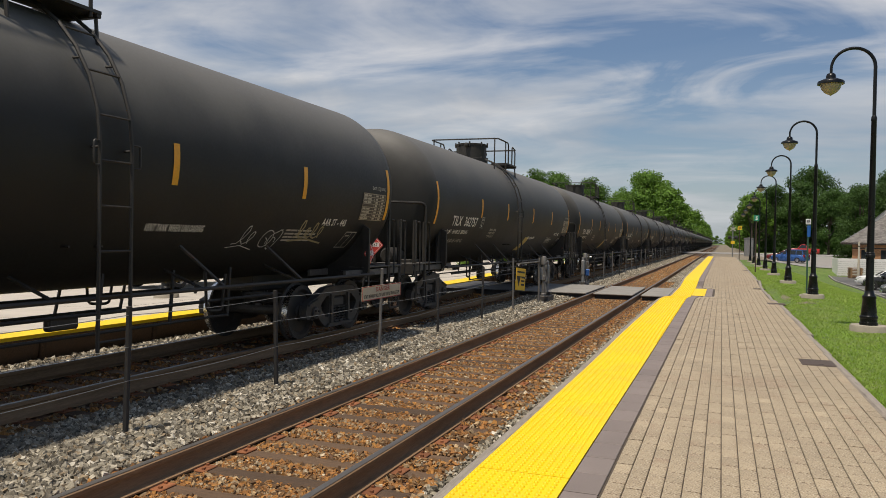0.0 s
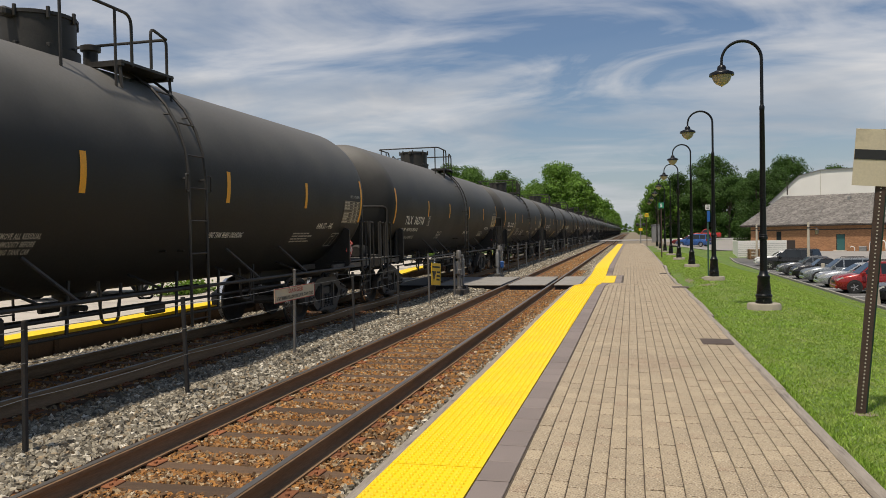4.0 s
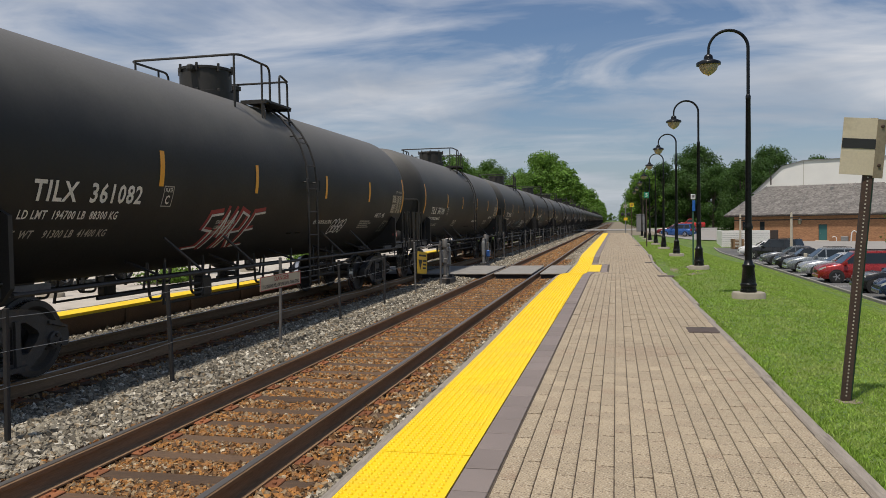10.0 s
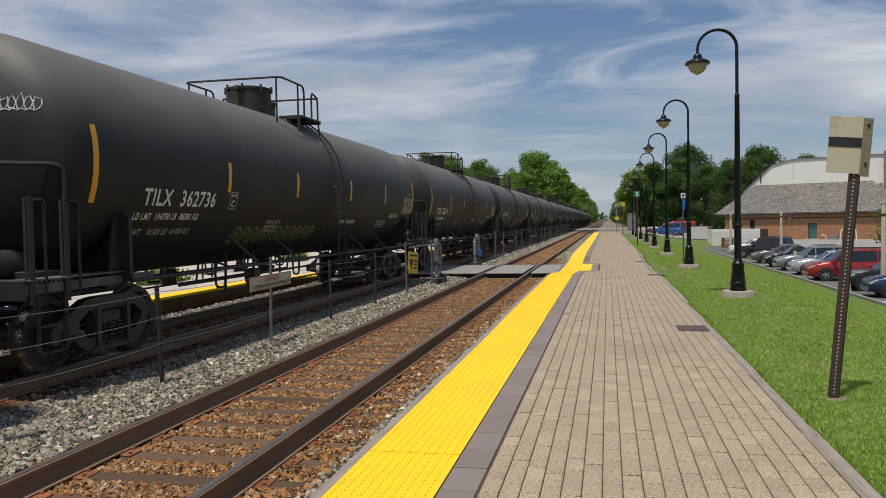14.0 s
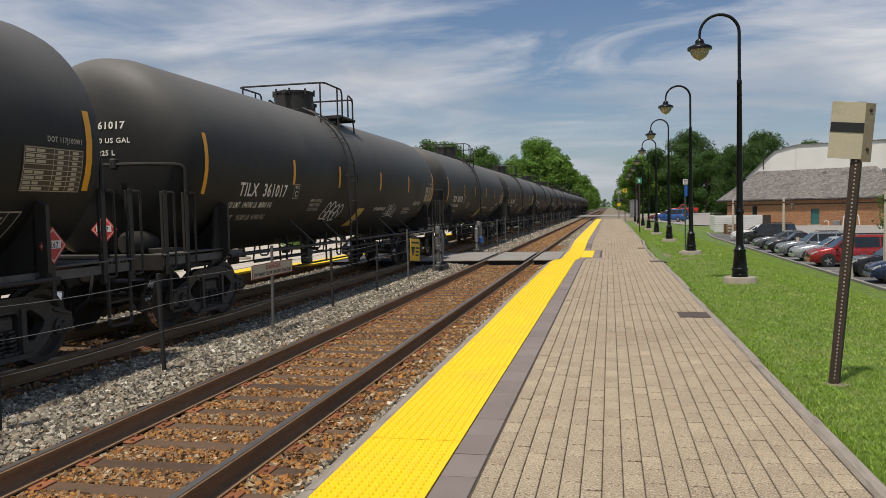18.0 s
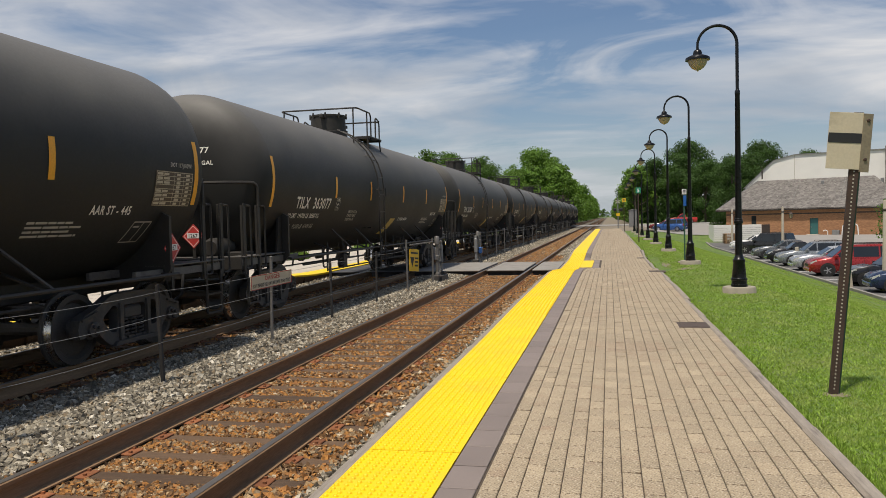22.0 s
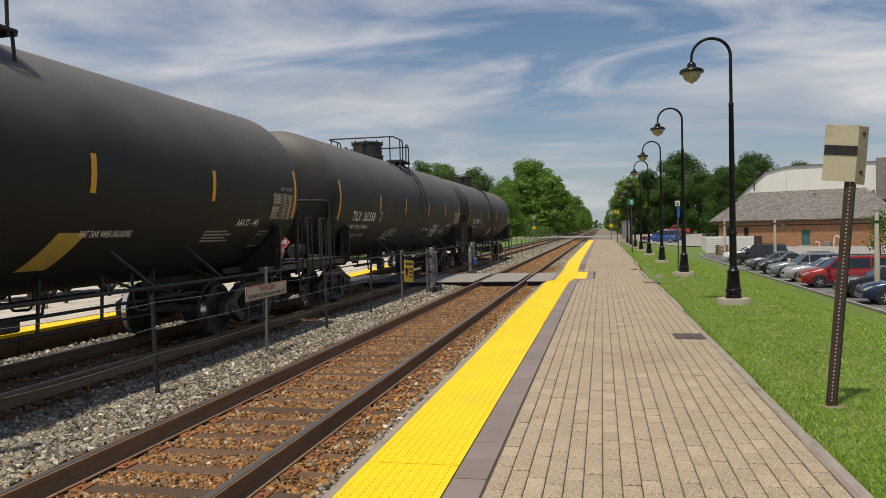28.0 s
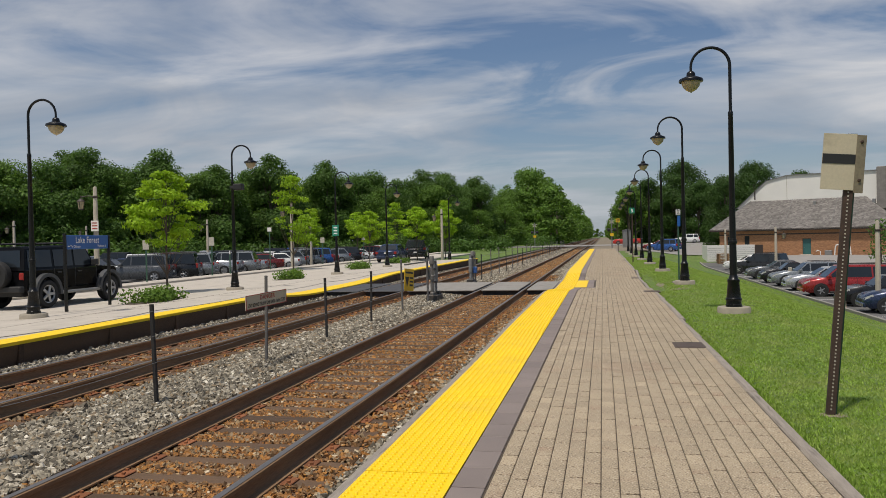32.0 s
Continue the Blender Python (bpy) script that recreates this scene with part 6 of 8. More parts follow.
for z in (2.15, 2.49):
    part("bolt", Shape().lathe([(0.016, 0), (0.014, 0.008), (0, 0.011)], 10, side_m @ Matrix.Translation((0.045, -0.004, z)) @ Matrix.Rotation(math.pi / 2, 4, "X")), M_BROWNPOST, flange, "rusty bolt")

# ---- fence between the tracks ----
fence = thing("fence", "low wire fence of black and galvanised steel posts between the tracks", "fence")
FX = -5.25
post_mesh = Shape().box(-0.021, 0.021, -0.021, 0.021, -0.2, 1.19, 0.004).mesh("post", M_FENCE)
galv_mesh = Shape().tube([(0, 0, -0.2), (0, 0, 1.36)], 0.026, 8).lathe([(0.030, 1.35), (0.03, 1.365), (0, 1.38)], 8).mesh("post", M_GALV)
ys_f = [2.6, 5.8, 8.4, 11.5, 14.25, 17.2, 20.05]
for i, y in enumerate(ys_f):
    gal = i in (3, 6)
    part("post", galv_mesh if gal else post_mesh, None, fence, "galvanised round post" if gal else "black steel post", at=pose(FX, y, -0.13, 1.2 if i == 2 else -0.6, 0.8 if i % 2 else -0.8, 0))
for z in (0.98, 0.68, 0.36):
    pts = []
    for a, b in zip(ys_f[:-1], ys_f[1:]):
        for k in range(6):
            t = k / 6
            pts.append((FX + 0.03, a + (b - a) * t, z - 0.10 * t * (1 - t)))
    pts.append((FX + 0.03, ys_f[-1], z))
    part("wire", Shape().tube(pts, 0.0035, 4), M_WIRE, fence, "thin steel wire")
far_fence = thing("fence", "low wire fence of thin steel posts along the tracks", "fence")
for i in range(26):
    y = 34.2 + i * 3.0
    part("post", galv_mesh if i % 3 else post_mesh, None, far_fence, at=pose(FX - 0.05, y, -0.13))
part("wire", Shape().tube([(FX - 0.05, 34.2, 0.98), (FX - 0.05, 109, 0.98)], 0.005, 4), M_WIRE, far_fence)
part("wire", Shape().tube([(FX - 0.05, 34.2, 0.5), (FX - 0.05, 109, 0.5)], 0.005, 4), M_WIRE, far_fence)

# warning board wired to a fence post
m = Matrix.Translation((FX + 0.05, 11.5, 0.34)) @ Matrix.Rotation(radians(92), 4, "Z")
danger = thing("warning_sign", "weathered cream warning board with red border wired to a fence post", "sign")
db = part("board", Shape().box(-0.85, 0.78, -0.006, 0.006, 0.42, 0.64, 0.002, m), M_SIGNW, danger, "cream board")
for a in ((-0.85, 0.78, 0.628, 0.64), (-0.85, 0.78, 0.42, 0.432), (-0.85, -0.83, 0.42, 0.64), (0.76, 0.78, 0.42, 0.64)):
    part("border", Shape().box(a[0], a[1], -0.0085, -0.006, a[2], a[3], 0, m), M_SIGNR, db, "red border line")
face = m @ Matrix.Translation((0, -0.009, 0)) @ Matrix.Rotation(math.pi / 2, 4, "X")
flat_letters("danger", face @ Matrix.Translation((-0.33, 0.545, 0)), db, M_SIGNR, "heading", 0.6, 0.07)
flat_letters("stay", face @ Matrix.Translation((-0.78, 0.455, 0)), db, M_SIGNK, "lettering", 1.48, 0.055)

# yellow sign at the crossing, hung askew between two posts
m = Matrix.Translation((FX + 0.06, 20.12, 1.0)) @ Matrix.Rotation(radians(82), 4, "Z") @ Matrix.Rotation(radians(5), 4, "Y") @ Matrix.Shear("XZ", 4, (-0.12, 0)).to_4x4()
ysg = thing("warning_sign", "yellow warning sign with a black triangle hung askew by the crossing", "sign")
yb = part("board", Shape().box(0.0, 0.66, -0.006, 0.006, -0.60, 0.0, 0.003, m), M_SIGNY, ysg, "yellow metal board")
for a in ((0.06, 0.58, -0.13, -0.08), (0.36, 0.62, -0.27, -0.22), (0.36, 0.60, -0.37, -0.32), (0.36, 0.58, -0.47, -0.42)):
    part("print_bar", Shape().box(a[0], a[1], -0.0085, -0.006, a[2], a[3], 0, m), M_SIGNK, yb)
part("symbol", Shape().prism([(0.04, -0.22), (0.32, -0.22), (0.18, -0.50)], "y", -0.0085, -0.006).moved(m), M_SIGNK, yb, "black triangle")


def build_gate(at, yaw, label, reach):
    """swing gate machine beside the crossing, its rail running back along the track"""
    g = thing("crossing_gate", label, "gate", at=at @ Matrix.Rotation(radians(yaw), 4, "Z"), group="pedestrian gates")
    part("base", Shape().box(-0.17, 0.17, -0.14, 0.78, -0.2, 0.03, 0.015).box(-0.12, 0.12, 0.46, 0.74, 0.03, 0.12, 0.01), M_TRUCK, g, "dark steel foot")
    part("column", Shape().lathe([(0.08, 0.02), (0.08, 0.10), (0.055, 0.12), (0.055, 0.50), (0.085, 0.52), (0.085, 0.64), (0.055, 0.66), (0.055, 0.98), (0.08, 1.0), (0.08, 1.22), (0.06, 1.25), (0, 1.26)], 14), M_GALV, g, "galvanised hinge column")
    part("actuator", Shape().lathe([(0.05, 0.10), (0.05, 0.40), (0.075, 0.42), (0.075, 0.95), (0.05, 0.98), (0.045, 1.10), (0, 1.11)], 12, Matrix.Translation((0.0, 0.52, 0))), M_ALU, g, "grey metal cylinder")
    for z in (0.40, 0.80, 1.02):
        part("bracket", Shape().box(-0.03, 0.03, 0.06, 0.50, z, z + 0.06, 0.01), M_TRUCK, g)
    part("post", Shape().tube([(0, -0.63, -0.15), (0, -0.63, 1.22)], 0.032, 8), M_GALV, g, "galvanised round post")
    part("latch_box", Shape().box(-0.05, 0.07, -0.57, -0.42, 0.55, 0.92, 0.015), M_ALU, g, "small grey metal box")
    part("rail", Shape().tube([(0, -0.63, 1.10), (0, -0.63 - reach, 1.10)], 0.022, 7), M_GALV, g, "top bar to the end post")
    return g


build_gate(pose(FX + 0.08, 23.4, 0), 0, "grey galvanised swing-gate column with a cylinder at the crossing", 2.7)
gb = build_gate(pose(FX + 0.05, 31.2, 0), 180, "galvanised gate column with a yellow marker beyond the crossing", -0.5)
part("marker", Shape().box(0.03, 0.06, -0.40, -0.05, 0.55, 1.05, 0.01), M_SIGNY, gb, "yellow reflective marker")
part("blue_box", Shape().box(-0.24, -0.08, 0.20, 0.42, 0.36, 0.62, 0.02), car_paint("blue", (0.03, 0.10, 0.30)), gb, "small blue case")

# station name sign on two posts
stn = thing("station_sign", "blue station name board lettered in white on two black posts", "sign")
p0, p1 = Vector((-13.6, 17.55, 0)), Vector((-13.82, 19.65, 0))
ang = math.atan2(p1.y - p0.y, p1.x - p0.x)
m = Matrix.Translation(p0) @ Matrix.Rotation(ang, 4, "Z")
ln = (p1 - p0).length
for u in (0.0, ln):
    part("post", Shape().box(u - 0.035, u + 0.035, -0.035, 0.035, 0.1, 2.13 if u == 0 else 2.10, 0.006, m), M_BLKPOLE, stn, "black square post")
sb = part("board", Shape().box(0.04, ln - 0.04, -0.02, 0.02, 1.72, 2.09, 0.006, m), M_SIGNB, stn, "blue enamel board")
face = m @ Matrix.Translation((0, -0.0225, 0)) @ Matrix.Rotation(math.pi / 2, 4, "X")
flat_letters("lake", face @ Matrix.Translation((0.46, 1.885, 0)), sb, M_WHITE, "lettering", 1.14, 0.17)
flat_letters("chi", face @ Matrix.Translation((0.22, 1.765, 0)), sb, M_WHITE, "lettering", 0.46, 0.065)
flat_letters("plt", face @ Matrix.Translation((1.52, 1.765, 0)), sb, M_WHITE, "lettering", 0.42, 0.065)
part("arrow", Shape().box(0.11, 0.18, -0.0225, -0.02, 1.78, 1.815, 0, m), M_WHITE, sb)


def board_sign(name, label, at, w, h, z, face_m, post_m, bars_m=None, post_w=0.05, key=None, category="sign", yaw=0):
    s = thing(name, label, category, at=at @ Matrix.Rotation(radians(yaw), 4, "Z"))
    part("post", Shape().box(-post_w / 2, post_w / 2, 0.0, post_w, -0.2, z + h, 0.004), post_m, s, "thin upright post")
    b = part("board", Shape().box(-w / 2, w / 2, -0.016, -0.004, z, z + h, 0.004), face_m, s)
    if key:
        flat_letters(key, Matrix.Translation((-w * 0.22, -0.018, z + h * 0.2)) @ Matrix.Rotation(math.pi / 2, 4, "X"), b, M_WHITE, "lettering", w * 0.44, h * 0.6)
    elif bars_m:
        for k in range(3):
            part("print_bar", Shape().box(-w * 0.32, w * 0.32, -0.019, -0.016, z + h * (0.22 + 0.24 * k), z + h * (0.34 + 0.24 * k)), bars_m, b)
    return s


board_sign("platform_marker", "green square marker numbered five on a brown post", pose(1.95, 51.0, -0.02), 0.32, 0.36, 3.18, M_SIGNG, M_BROWNPOST, key="five", post_w=0.07)
board_sign("platform_marker", "small yellow marker on a thin post at the platform end", pose(1.7, 86, 0), 0.4, 0.4, 3.2, M_SIGNY, M_BROWNPOST, M_SIGNK, 0.08)
pk = board_sign("parking_sign", "small white round-symbol sign above a blue panel on a green post", pose(2.58, 27.2, 0.0), 0.15, 0.17, 2.42, M_WHITE, M_GREENPOST, M_SIGNK, 0.05)
part("board", Shape().box(-0.03, 0.07, -0.016, -0.004, 2.02, 2.38, 0.003), M_SIGNB, pk, "narrow blue panel")
part("footing", Shape().box(-0.22, 0.16, -0.25, 0.15, -0.1, 0.16, 0.03), M_FOOT, pk, "square concrete block")
# green plate on the third far lamp, camera box on the second
gp = thing("platform_marker", "green plate with white lines strapped to a lamp pole", "sign", at=pose(-13.30, 37.5, 0))
gpb = part("board", Shape().box(-0.20, 0.16, -0.09, -0.07, 2.05, 2.62, 0.01), M_SIGNG, gp)
for k in range(3):
    part("print_bar", Shape().box(-0.12, 0.08, -0.093, -0.09, 2.15 + k * 0.15, 2.22 + k * 0.15), M_WHITE, gpb)
cb = thing("loudspeaker", "small black loudspeaker clamped to a lamp pole", "loudspeaker", at=pose(-13.1, 25.9, 0))
part("body", Shape().box(0.07, 0.42, -0.13, 0.13, 3.72, 3.95, 0.03), M_CPLASTIC, cb)
part("bracket", Shape().box(-0.09, 0.07, -0.05, 0.05, 3.78, 3.88, 0.01), M_CPLASTIC, cb)


# ---- lantern poles of the car parks ----
def build_lantern(at, h=4.2, yaw=0, two=False):
    p = thing("lantern_post", "pale octagonal concrete pole with a hanging carriage lantern", "lamp post", at=at @ Matrix.Rotation(radians(yaw), 4, "Z"), group="car park lanterns")
    part("pole", Shape().lathe([(0.14, -0.3), (0.13, 0.4), (0.085, h), (0.06, h + 0.06), (0, h + 0.08)], 8), M_POLE_C, p, "octagonal concrete pole")
    part("collar", Shape().lathe([(0.10, h - 0.42), (0.115, h - 0.40), (0.115, h - 0.34), (0.10, h - 0.32)], 8), M_DARKTRIM, p)
    part("arm", Shape().tube([(0, 0, h - 0.37), (-0.3, 0, h - 0.32), (-0.62, 0, h - 0.37)], 0.022, 6), M_DARKTRIM, p, "dark iron bracket")
    ln = Shape().lathe([(0.0, -0.12), (0.05, -0.14), (0.17, -0.24), (0.18, -0.27), (0, -0.27)], 8, Matrix.Translation((-0.62, 0, h - 0.30)))
    ln.lathe([(0.02, 0.0), (0.02, -0.14)], 6, Matrix.Translation((-0.62, 0, h - 0.30)))
    ln.lathe([(0.10, -0.62), (0.11, -0.60), (0.10, -0.58), (0, -0.58)], 8, Matrix.Translation((-0.62, 0, h - 0.30)))
    for k in range(4):
        a = k * math.pi / 2
        ln.tube([(-0.62 + 0.15 * math.cos(a), 0.15 * math.sin(a), h - 0.56), (-0.62 + 0.10 * math.cos(a), 0.10 * math.sin(a), h - 0.90)], 0.012, 4)
    part("lantern_frame", ln, M_DARKTRIM, p, "dark iron lantern frame")
    part("lantern_glass", Shape().lathe([(0.145, -0.27), (0.095, -0.59)], 8, Matrix.Translation((-0.62, 0, h - 0.30))), M_GLOBE, p, "pale lantern glass")
    return p


lp1 = build_lantern(pose(-21.3, 29.4, -0.1), 4.4, 12)
part("notice", Shape().box(-0.14, 0.18, -0.16, -0.145, 2.55, 3.0, 0.004), M_LETTER, lp1, "white notice with red lines")
nb = [c for c in lp1.children if c.name.startswith("notice")][0]
for k in range(3):
    part("print_bar", Shape().box(-0.09, 0.13, -0.164, -0.16, 2.64 + k * 0.12, 2.685 + k * 0.12), M_SIGNR, nb)
for x, y, z, h, w in ((-34, 62, -0.6, 4.5, 0), (-27.5, 70, -0.5, 4.6, 10), (-20.8, 49.5, -0.1, 4.5, 10), (-12.9, 62.0, 0.0, 4.2, 10), (-52, 70, -0.6, 4.5, 20), (-45, 52, -0.6, 4.5, 0)):
    build_lantern(pose(x, y, z), h, w)
build_lantern(pose(13.8, 66.5, LOT), 4.0, 180)
build_lantern(pose(12.6, 84.5, LOT), 4.0, 180)
build_lantern(pose(12.15, 37.8, LOT), 4.0, 180)
for x, y in ((12.4, 55.5), (10.95, 38.6)):
    st_ = thing("bollard", "short weathered wooden marker post beside the car park", "bollard", at=pose(x, y, lot_level(y)))
    part("post", Shape().box(-0.11, 0.11, -0.06, 0.06, -0.2, 1.25, 0.02, Matrix.Rotation(radians(-6 if x < 12 else 0), 4, "Y")), M_POLE_C, st_)

# ---- station building ----
bld = thing("station_building", "brick station building with grey shingle roof and pale upper wall", "building", at=pose(19.37, 105.84, -1.26, 0, 0, -26))
WL, WD, WH = 15.2, 16.0, 3.2
walls = Shape()
DX0, DX1 = 5.75, 6.75
walls.box(-4.5, DX0, 0, 0.35, -0.3, WH).box(DX1, WL, 0, 0.35, -0.3, WH).box(DX0, DX1, 0, 0.35, 2.12, WH).box(-4.5, -4.15, 0.35, WD, -0.3, WH).box(WL - 0.35, WL, 0.35, WD, -0.3, WH).box(-4.5, WL, WD, WD + 0.35, -0.3, WH)
wall = part("wall", walls, M_BRICK, bld, "orange brick wall")
cs = Shape()
rb = random.Random(3)
for row in range(42):
    z = 0.0 + row * 0.075
    x = -4.45 + (row % 2) * 0.11
    while x < WL - 0.2:
        if not (DX0 - 0.12 < x < DX1 and z < 2.12):
            cs.add([(x, -0.012, z), (x + 0.21, -0.012, z), (x + 0.21, -0.012, z + 0.062), (x, -0.012, z + 0.062)], [(0, 1, 2, 3)])
        x += 0.22
tagged(part("brickwork", cs, M_BRICK, bld, smooth=0), kind="stuff")
door = part("door", Shape().box(DX0 + 0.05, DX1 - 0.05, 0.10, 0.16, 0, 2.08, 0.01), M_TEAL, bld, "teal steel door")
part("handle", Shape().box(DX0 + 0.14, DX0 + 0.20, 0.05, 0.10, 0.95, 1.05, 0.01), M_ALU, door)
part("door_frame", Shape().box(DX0, DX0 + 0.05, 0.05, 0.2, 0, 2.12).box(DX1 - 0.05, DX1, 0.05, 0.2, 0, 2.12).box(DX0, DX1, 0.05, 0.2, 2.08, 2.12), M_DARKTRIM, bld)
part("door_step", Shape().box(DX0 - 0.2, DX1 + 0.2, -0.9, 0.0, -0.1, 0.12, 0.02), M_CONC, bld, "pale concrete step")
part("soffit", Shape().box(-5.7, WL + 1.5, -0.45, 0.0, WH - 0.02, WH + 0.05), M_DARKTRIM, bld, "dark eaves board")
part("fascia", Shape().box(-5.7, WL + 1.5, -0.51, -0.45, WH - 0.03, WH + 0.22), M_DARKTRIM, bld)
part("trim_band", Shape().box(-4.5, WL, -0.03, 0.0, WH - 0.55, WH - 0.40), M_DARKTRIM, bld)
for x in (-3.4, -1.2):
    wn = part("window", Shape().box(x, x + 0.5, -0.03, 0.02, 0.6, 2.5), M_CGLASS, bld, "tall narrow dark window")
    part("window_frame", Shape().box(x - 0.05, x, -0.05, 0.02, 0.55, 2.55).box(x + 0.5, x + 0.55, -0.05, 0.02, 0.55, 2.55).box(x - 0.05, x + 0.55, -0.05, 0.02, 2.5, 2.56), M_DARKTRIM, wn)
# hipped shingle skirt roof, laid in courses
EZ, RZ, RIN = WH + 0.1, WH + 4.0, 4.6
EL, ER = Vector((-5.7, -0.5, EZ)), Vector((WL + 1.5, -0.5, EZ))
PL, PR = Vector((-1.7, RIN, RZ)), Vector((WL - 3, RIN, RZ))
BL_, BR_ = Vector((-5.7, WD + 1, EZ)), Vector((WL + 1.5, WD + 1, EZ))
QL, QR = Vector((-1.7, WD - 4, RZ)), Vector((WL - 3, WD - 4, RZ))
roof = Shape().add([EL, ER, PL, PR, BL_, BR_, QL, QR], [(0, 1, 3, 2), (4, 0, 2, 6), (1, 5, 7, 3), (5, 4, 6, 7), (2, 3, 7, 6)])
rf = part("roof", roof, M_SHINGLE, bld, "weathered grey cedar shingle roof", smooth=0)
cs = Shape()


def courses(a, b, c, d, n, w0, w1):
    """rows of shingles over the facet a-b (eave), c-d (top, over b and a)"""
    up = (b - a).cross(d - a).normalized()
    for k in range(n):
        t0, t1 = k / n, min(1.0, (k + 1) / n + 0.01)
        la, lb, ha, hb = a.lerp(d, t0), b.lerp(c, t0), a.lerp(d, t1), b.lerp(c, t1)
        ln = (lb - la).length
        u = rb.uniform(0, 0.1)
        while u < ln - 0.1:
            w = min(rb.uniform(w0, w1), ln - u)
            f0, f1 = u / ln, (u + w - 0.012) / ln
            drop = (la - ha).normalized() * rb.uniform(0.0, 0.04)
            lift = up * rb.uniform(0.045, 0.07)
            cs.add([la.lerp(lb, f0) + lift + drop, la.lerp(lb, f1) + lift + drop, ha.lerp(hb, f1) + up * 0.02, ha.lerp(hb, f0) + up * 0.02], [(0, 1, 2, 3)])
            u += w


courses(EL, ER, PR, PL, 34, 0.14, 0.34)
courses(BL_, EL, PL, QL, 24, 0.3, 0.6)
tagged(part("shingles", cs, M_SHINGLE, rf, smooth=0), kind="stuff")
part("flashing", Shape().tube([EL + Vector((0, 0, 0.06)), PL + Vector((0, 0, 0.06))], 0.05, 6), M_ALU, rf, "pale metal flashing along the hip")
for x in (3.6, 9.0):
    part("streak_batten", Shape().tube([(x, 0.2, EZ + 0.62), (x, RIN, RZ + 0.07)], 0.025, 4), M_ALU, rf, "thin pale metal strip down the shingles")
for x in (6.3, 13.0):
    part("roof_vent", Shape().box(x, x + 0.35, 3.5, 3.9, RZ - 0.9, RZ - 0.35, 0.03), M_ALU, rf, "small roof vent")
part("vent_pipe", Shape().tube([(-1.0, RIN - 0.6, WH + 4.2), (-1.0, RIN - 0.6, WH + 5.4)], 0.09, 8), M_DARKTRIM, rf)
# pale upper hall rising behind the skirt roof
up = Shape()
up.prism([(-3.5, WH + 3.1), (WL, WH + 3.1), (WL, WH + 7.15), (2.9, WH + 7.2), (0.3, WH + 6.6)], "y", RIN + 0.1, RIN + 9)
part("upper_wall", up, M_STUCCO, bld, "pale plain upper wall")
part("wall_joint", Shape().box(2.86, 2.92, RIN + 0.08, RIN + 0.12, WH + 4.0, WH + 7.16), M_LETTER_DIM, bld)
part("coping", Shape().prism([(-3.65, WH + 3.1), (0.25, WH + 6.68), (2.9, WH + 7.3), (WL, WH + 7.25), (WL, WH + 7.15), (2.9, WH + 7.2), (0.3, WH + 6.6), (-3.5, WH + 3.1)], "y", RIN - 0.05, RIN + 9.1), M_ALU, bld, "grey metal coping")
part("tower", Shape().box(13.4, 15.6, RIN - 0.4, RIN + 3.0, WH + 2.4, WH + 7.6, 0.05), M_SHINGLE, bld, "shingled end block")
for x in (9.7, 11.2):
    s_ = 1 if x < 10 else -1
    part("vent_hook", Shape().tube([(x - 0.15 * s_, -0.9, -0.05), (x - 0.05 * s_, -0.9, 1.0)] + [(x + s_ * (0.22 - 0.25 * math.cos(a)), -0.9, 1.05 + 0.25 * math.sin(a)) for a in (0.2, 0.9, 1.6, 2.3, 3.0)], 0.07, 8), M_STUCCO, bld, "white hooked vent pipe")
part("utility_box", Shape().box(8.4, 9.2, -0.7, -0.2, 0, 0.62, 0.03), M_ALU, bld, "small grey utility box")
part("vent_hook", Shape().tube([(7.9, -0.5, 0), (7.9, -0.5, 0.5), (7.6, -0.5, 0.62), (7.4, -0.5, 0.5)], 0.05, 6), M_STUCCO, bld)
encl = thing("screen_wall", "low pale block wall screening bins beside the building", "wall", at=pose(11.8, 92.6, -1.95, 0, 0, 3))
part("wall", Shape().box(0, 5.2, 0, 0.2, -0.2, 2.32, 0.01).box(0, 0.2, 0.2, 3.2, -0.2, 2.32), M_STUCCO, encl, "pale concrete block wall")
for k in range(10):
    part("block_course", Shape().box(0.0, 5.2, -0.006, 0.0, 0.02 + k * 0.215, 0.035 + k * 0.215), M_JOINT, encl)
gt = part("gate", Shape().box(5.25, 6.1, 0.02, 0.08, 0.05, 2.3, 0.01), M_DARKTRIM, encl, "dark steel gate")
part("handle", Shape().box(5.4, 5.6, -0.02, 0.02, 1.0, 1.1, 0.01), M_ALU, gt)
pal = thing("pallet_stack", "stack of brown wooden pallets by the screen wall", "pallets", at=pose(12.7, 90.6, lot_level(91) + 0.0, 0, 0, 5))
for k in range(7):
    part("pallet", Shape().box(0, 1.3, 0, 1.1, 0.16 * k, 0.16 * k + 0.03).box(0, 1.3, 0, 1.1, 0.16 * k + 0.11, 0.16 * k + 0.14).box(0.1, 0.25, 0, 1.1, 0.16 * k + 0.03, 0.16 * k + 0.11).box(1.05, 1.2, 0, 1.1, 0.16 * k + 0.03, 0.16 * k + 0.11),
         mat("pallet_wood", (0.30, 0.18, 0.09), 0.9, var=0.25, bump=0.2) if k == 0 else bpy.data.materials["pallet_wood"], pal)
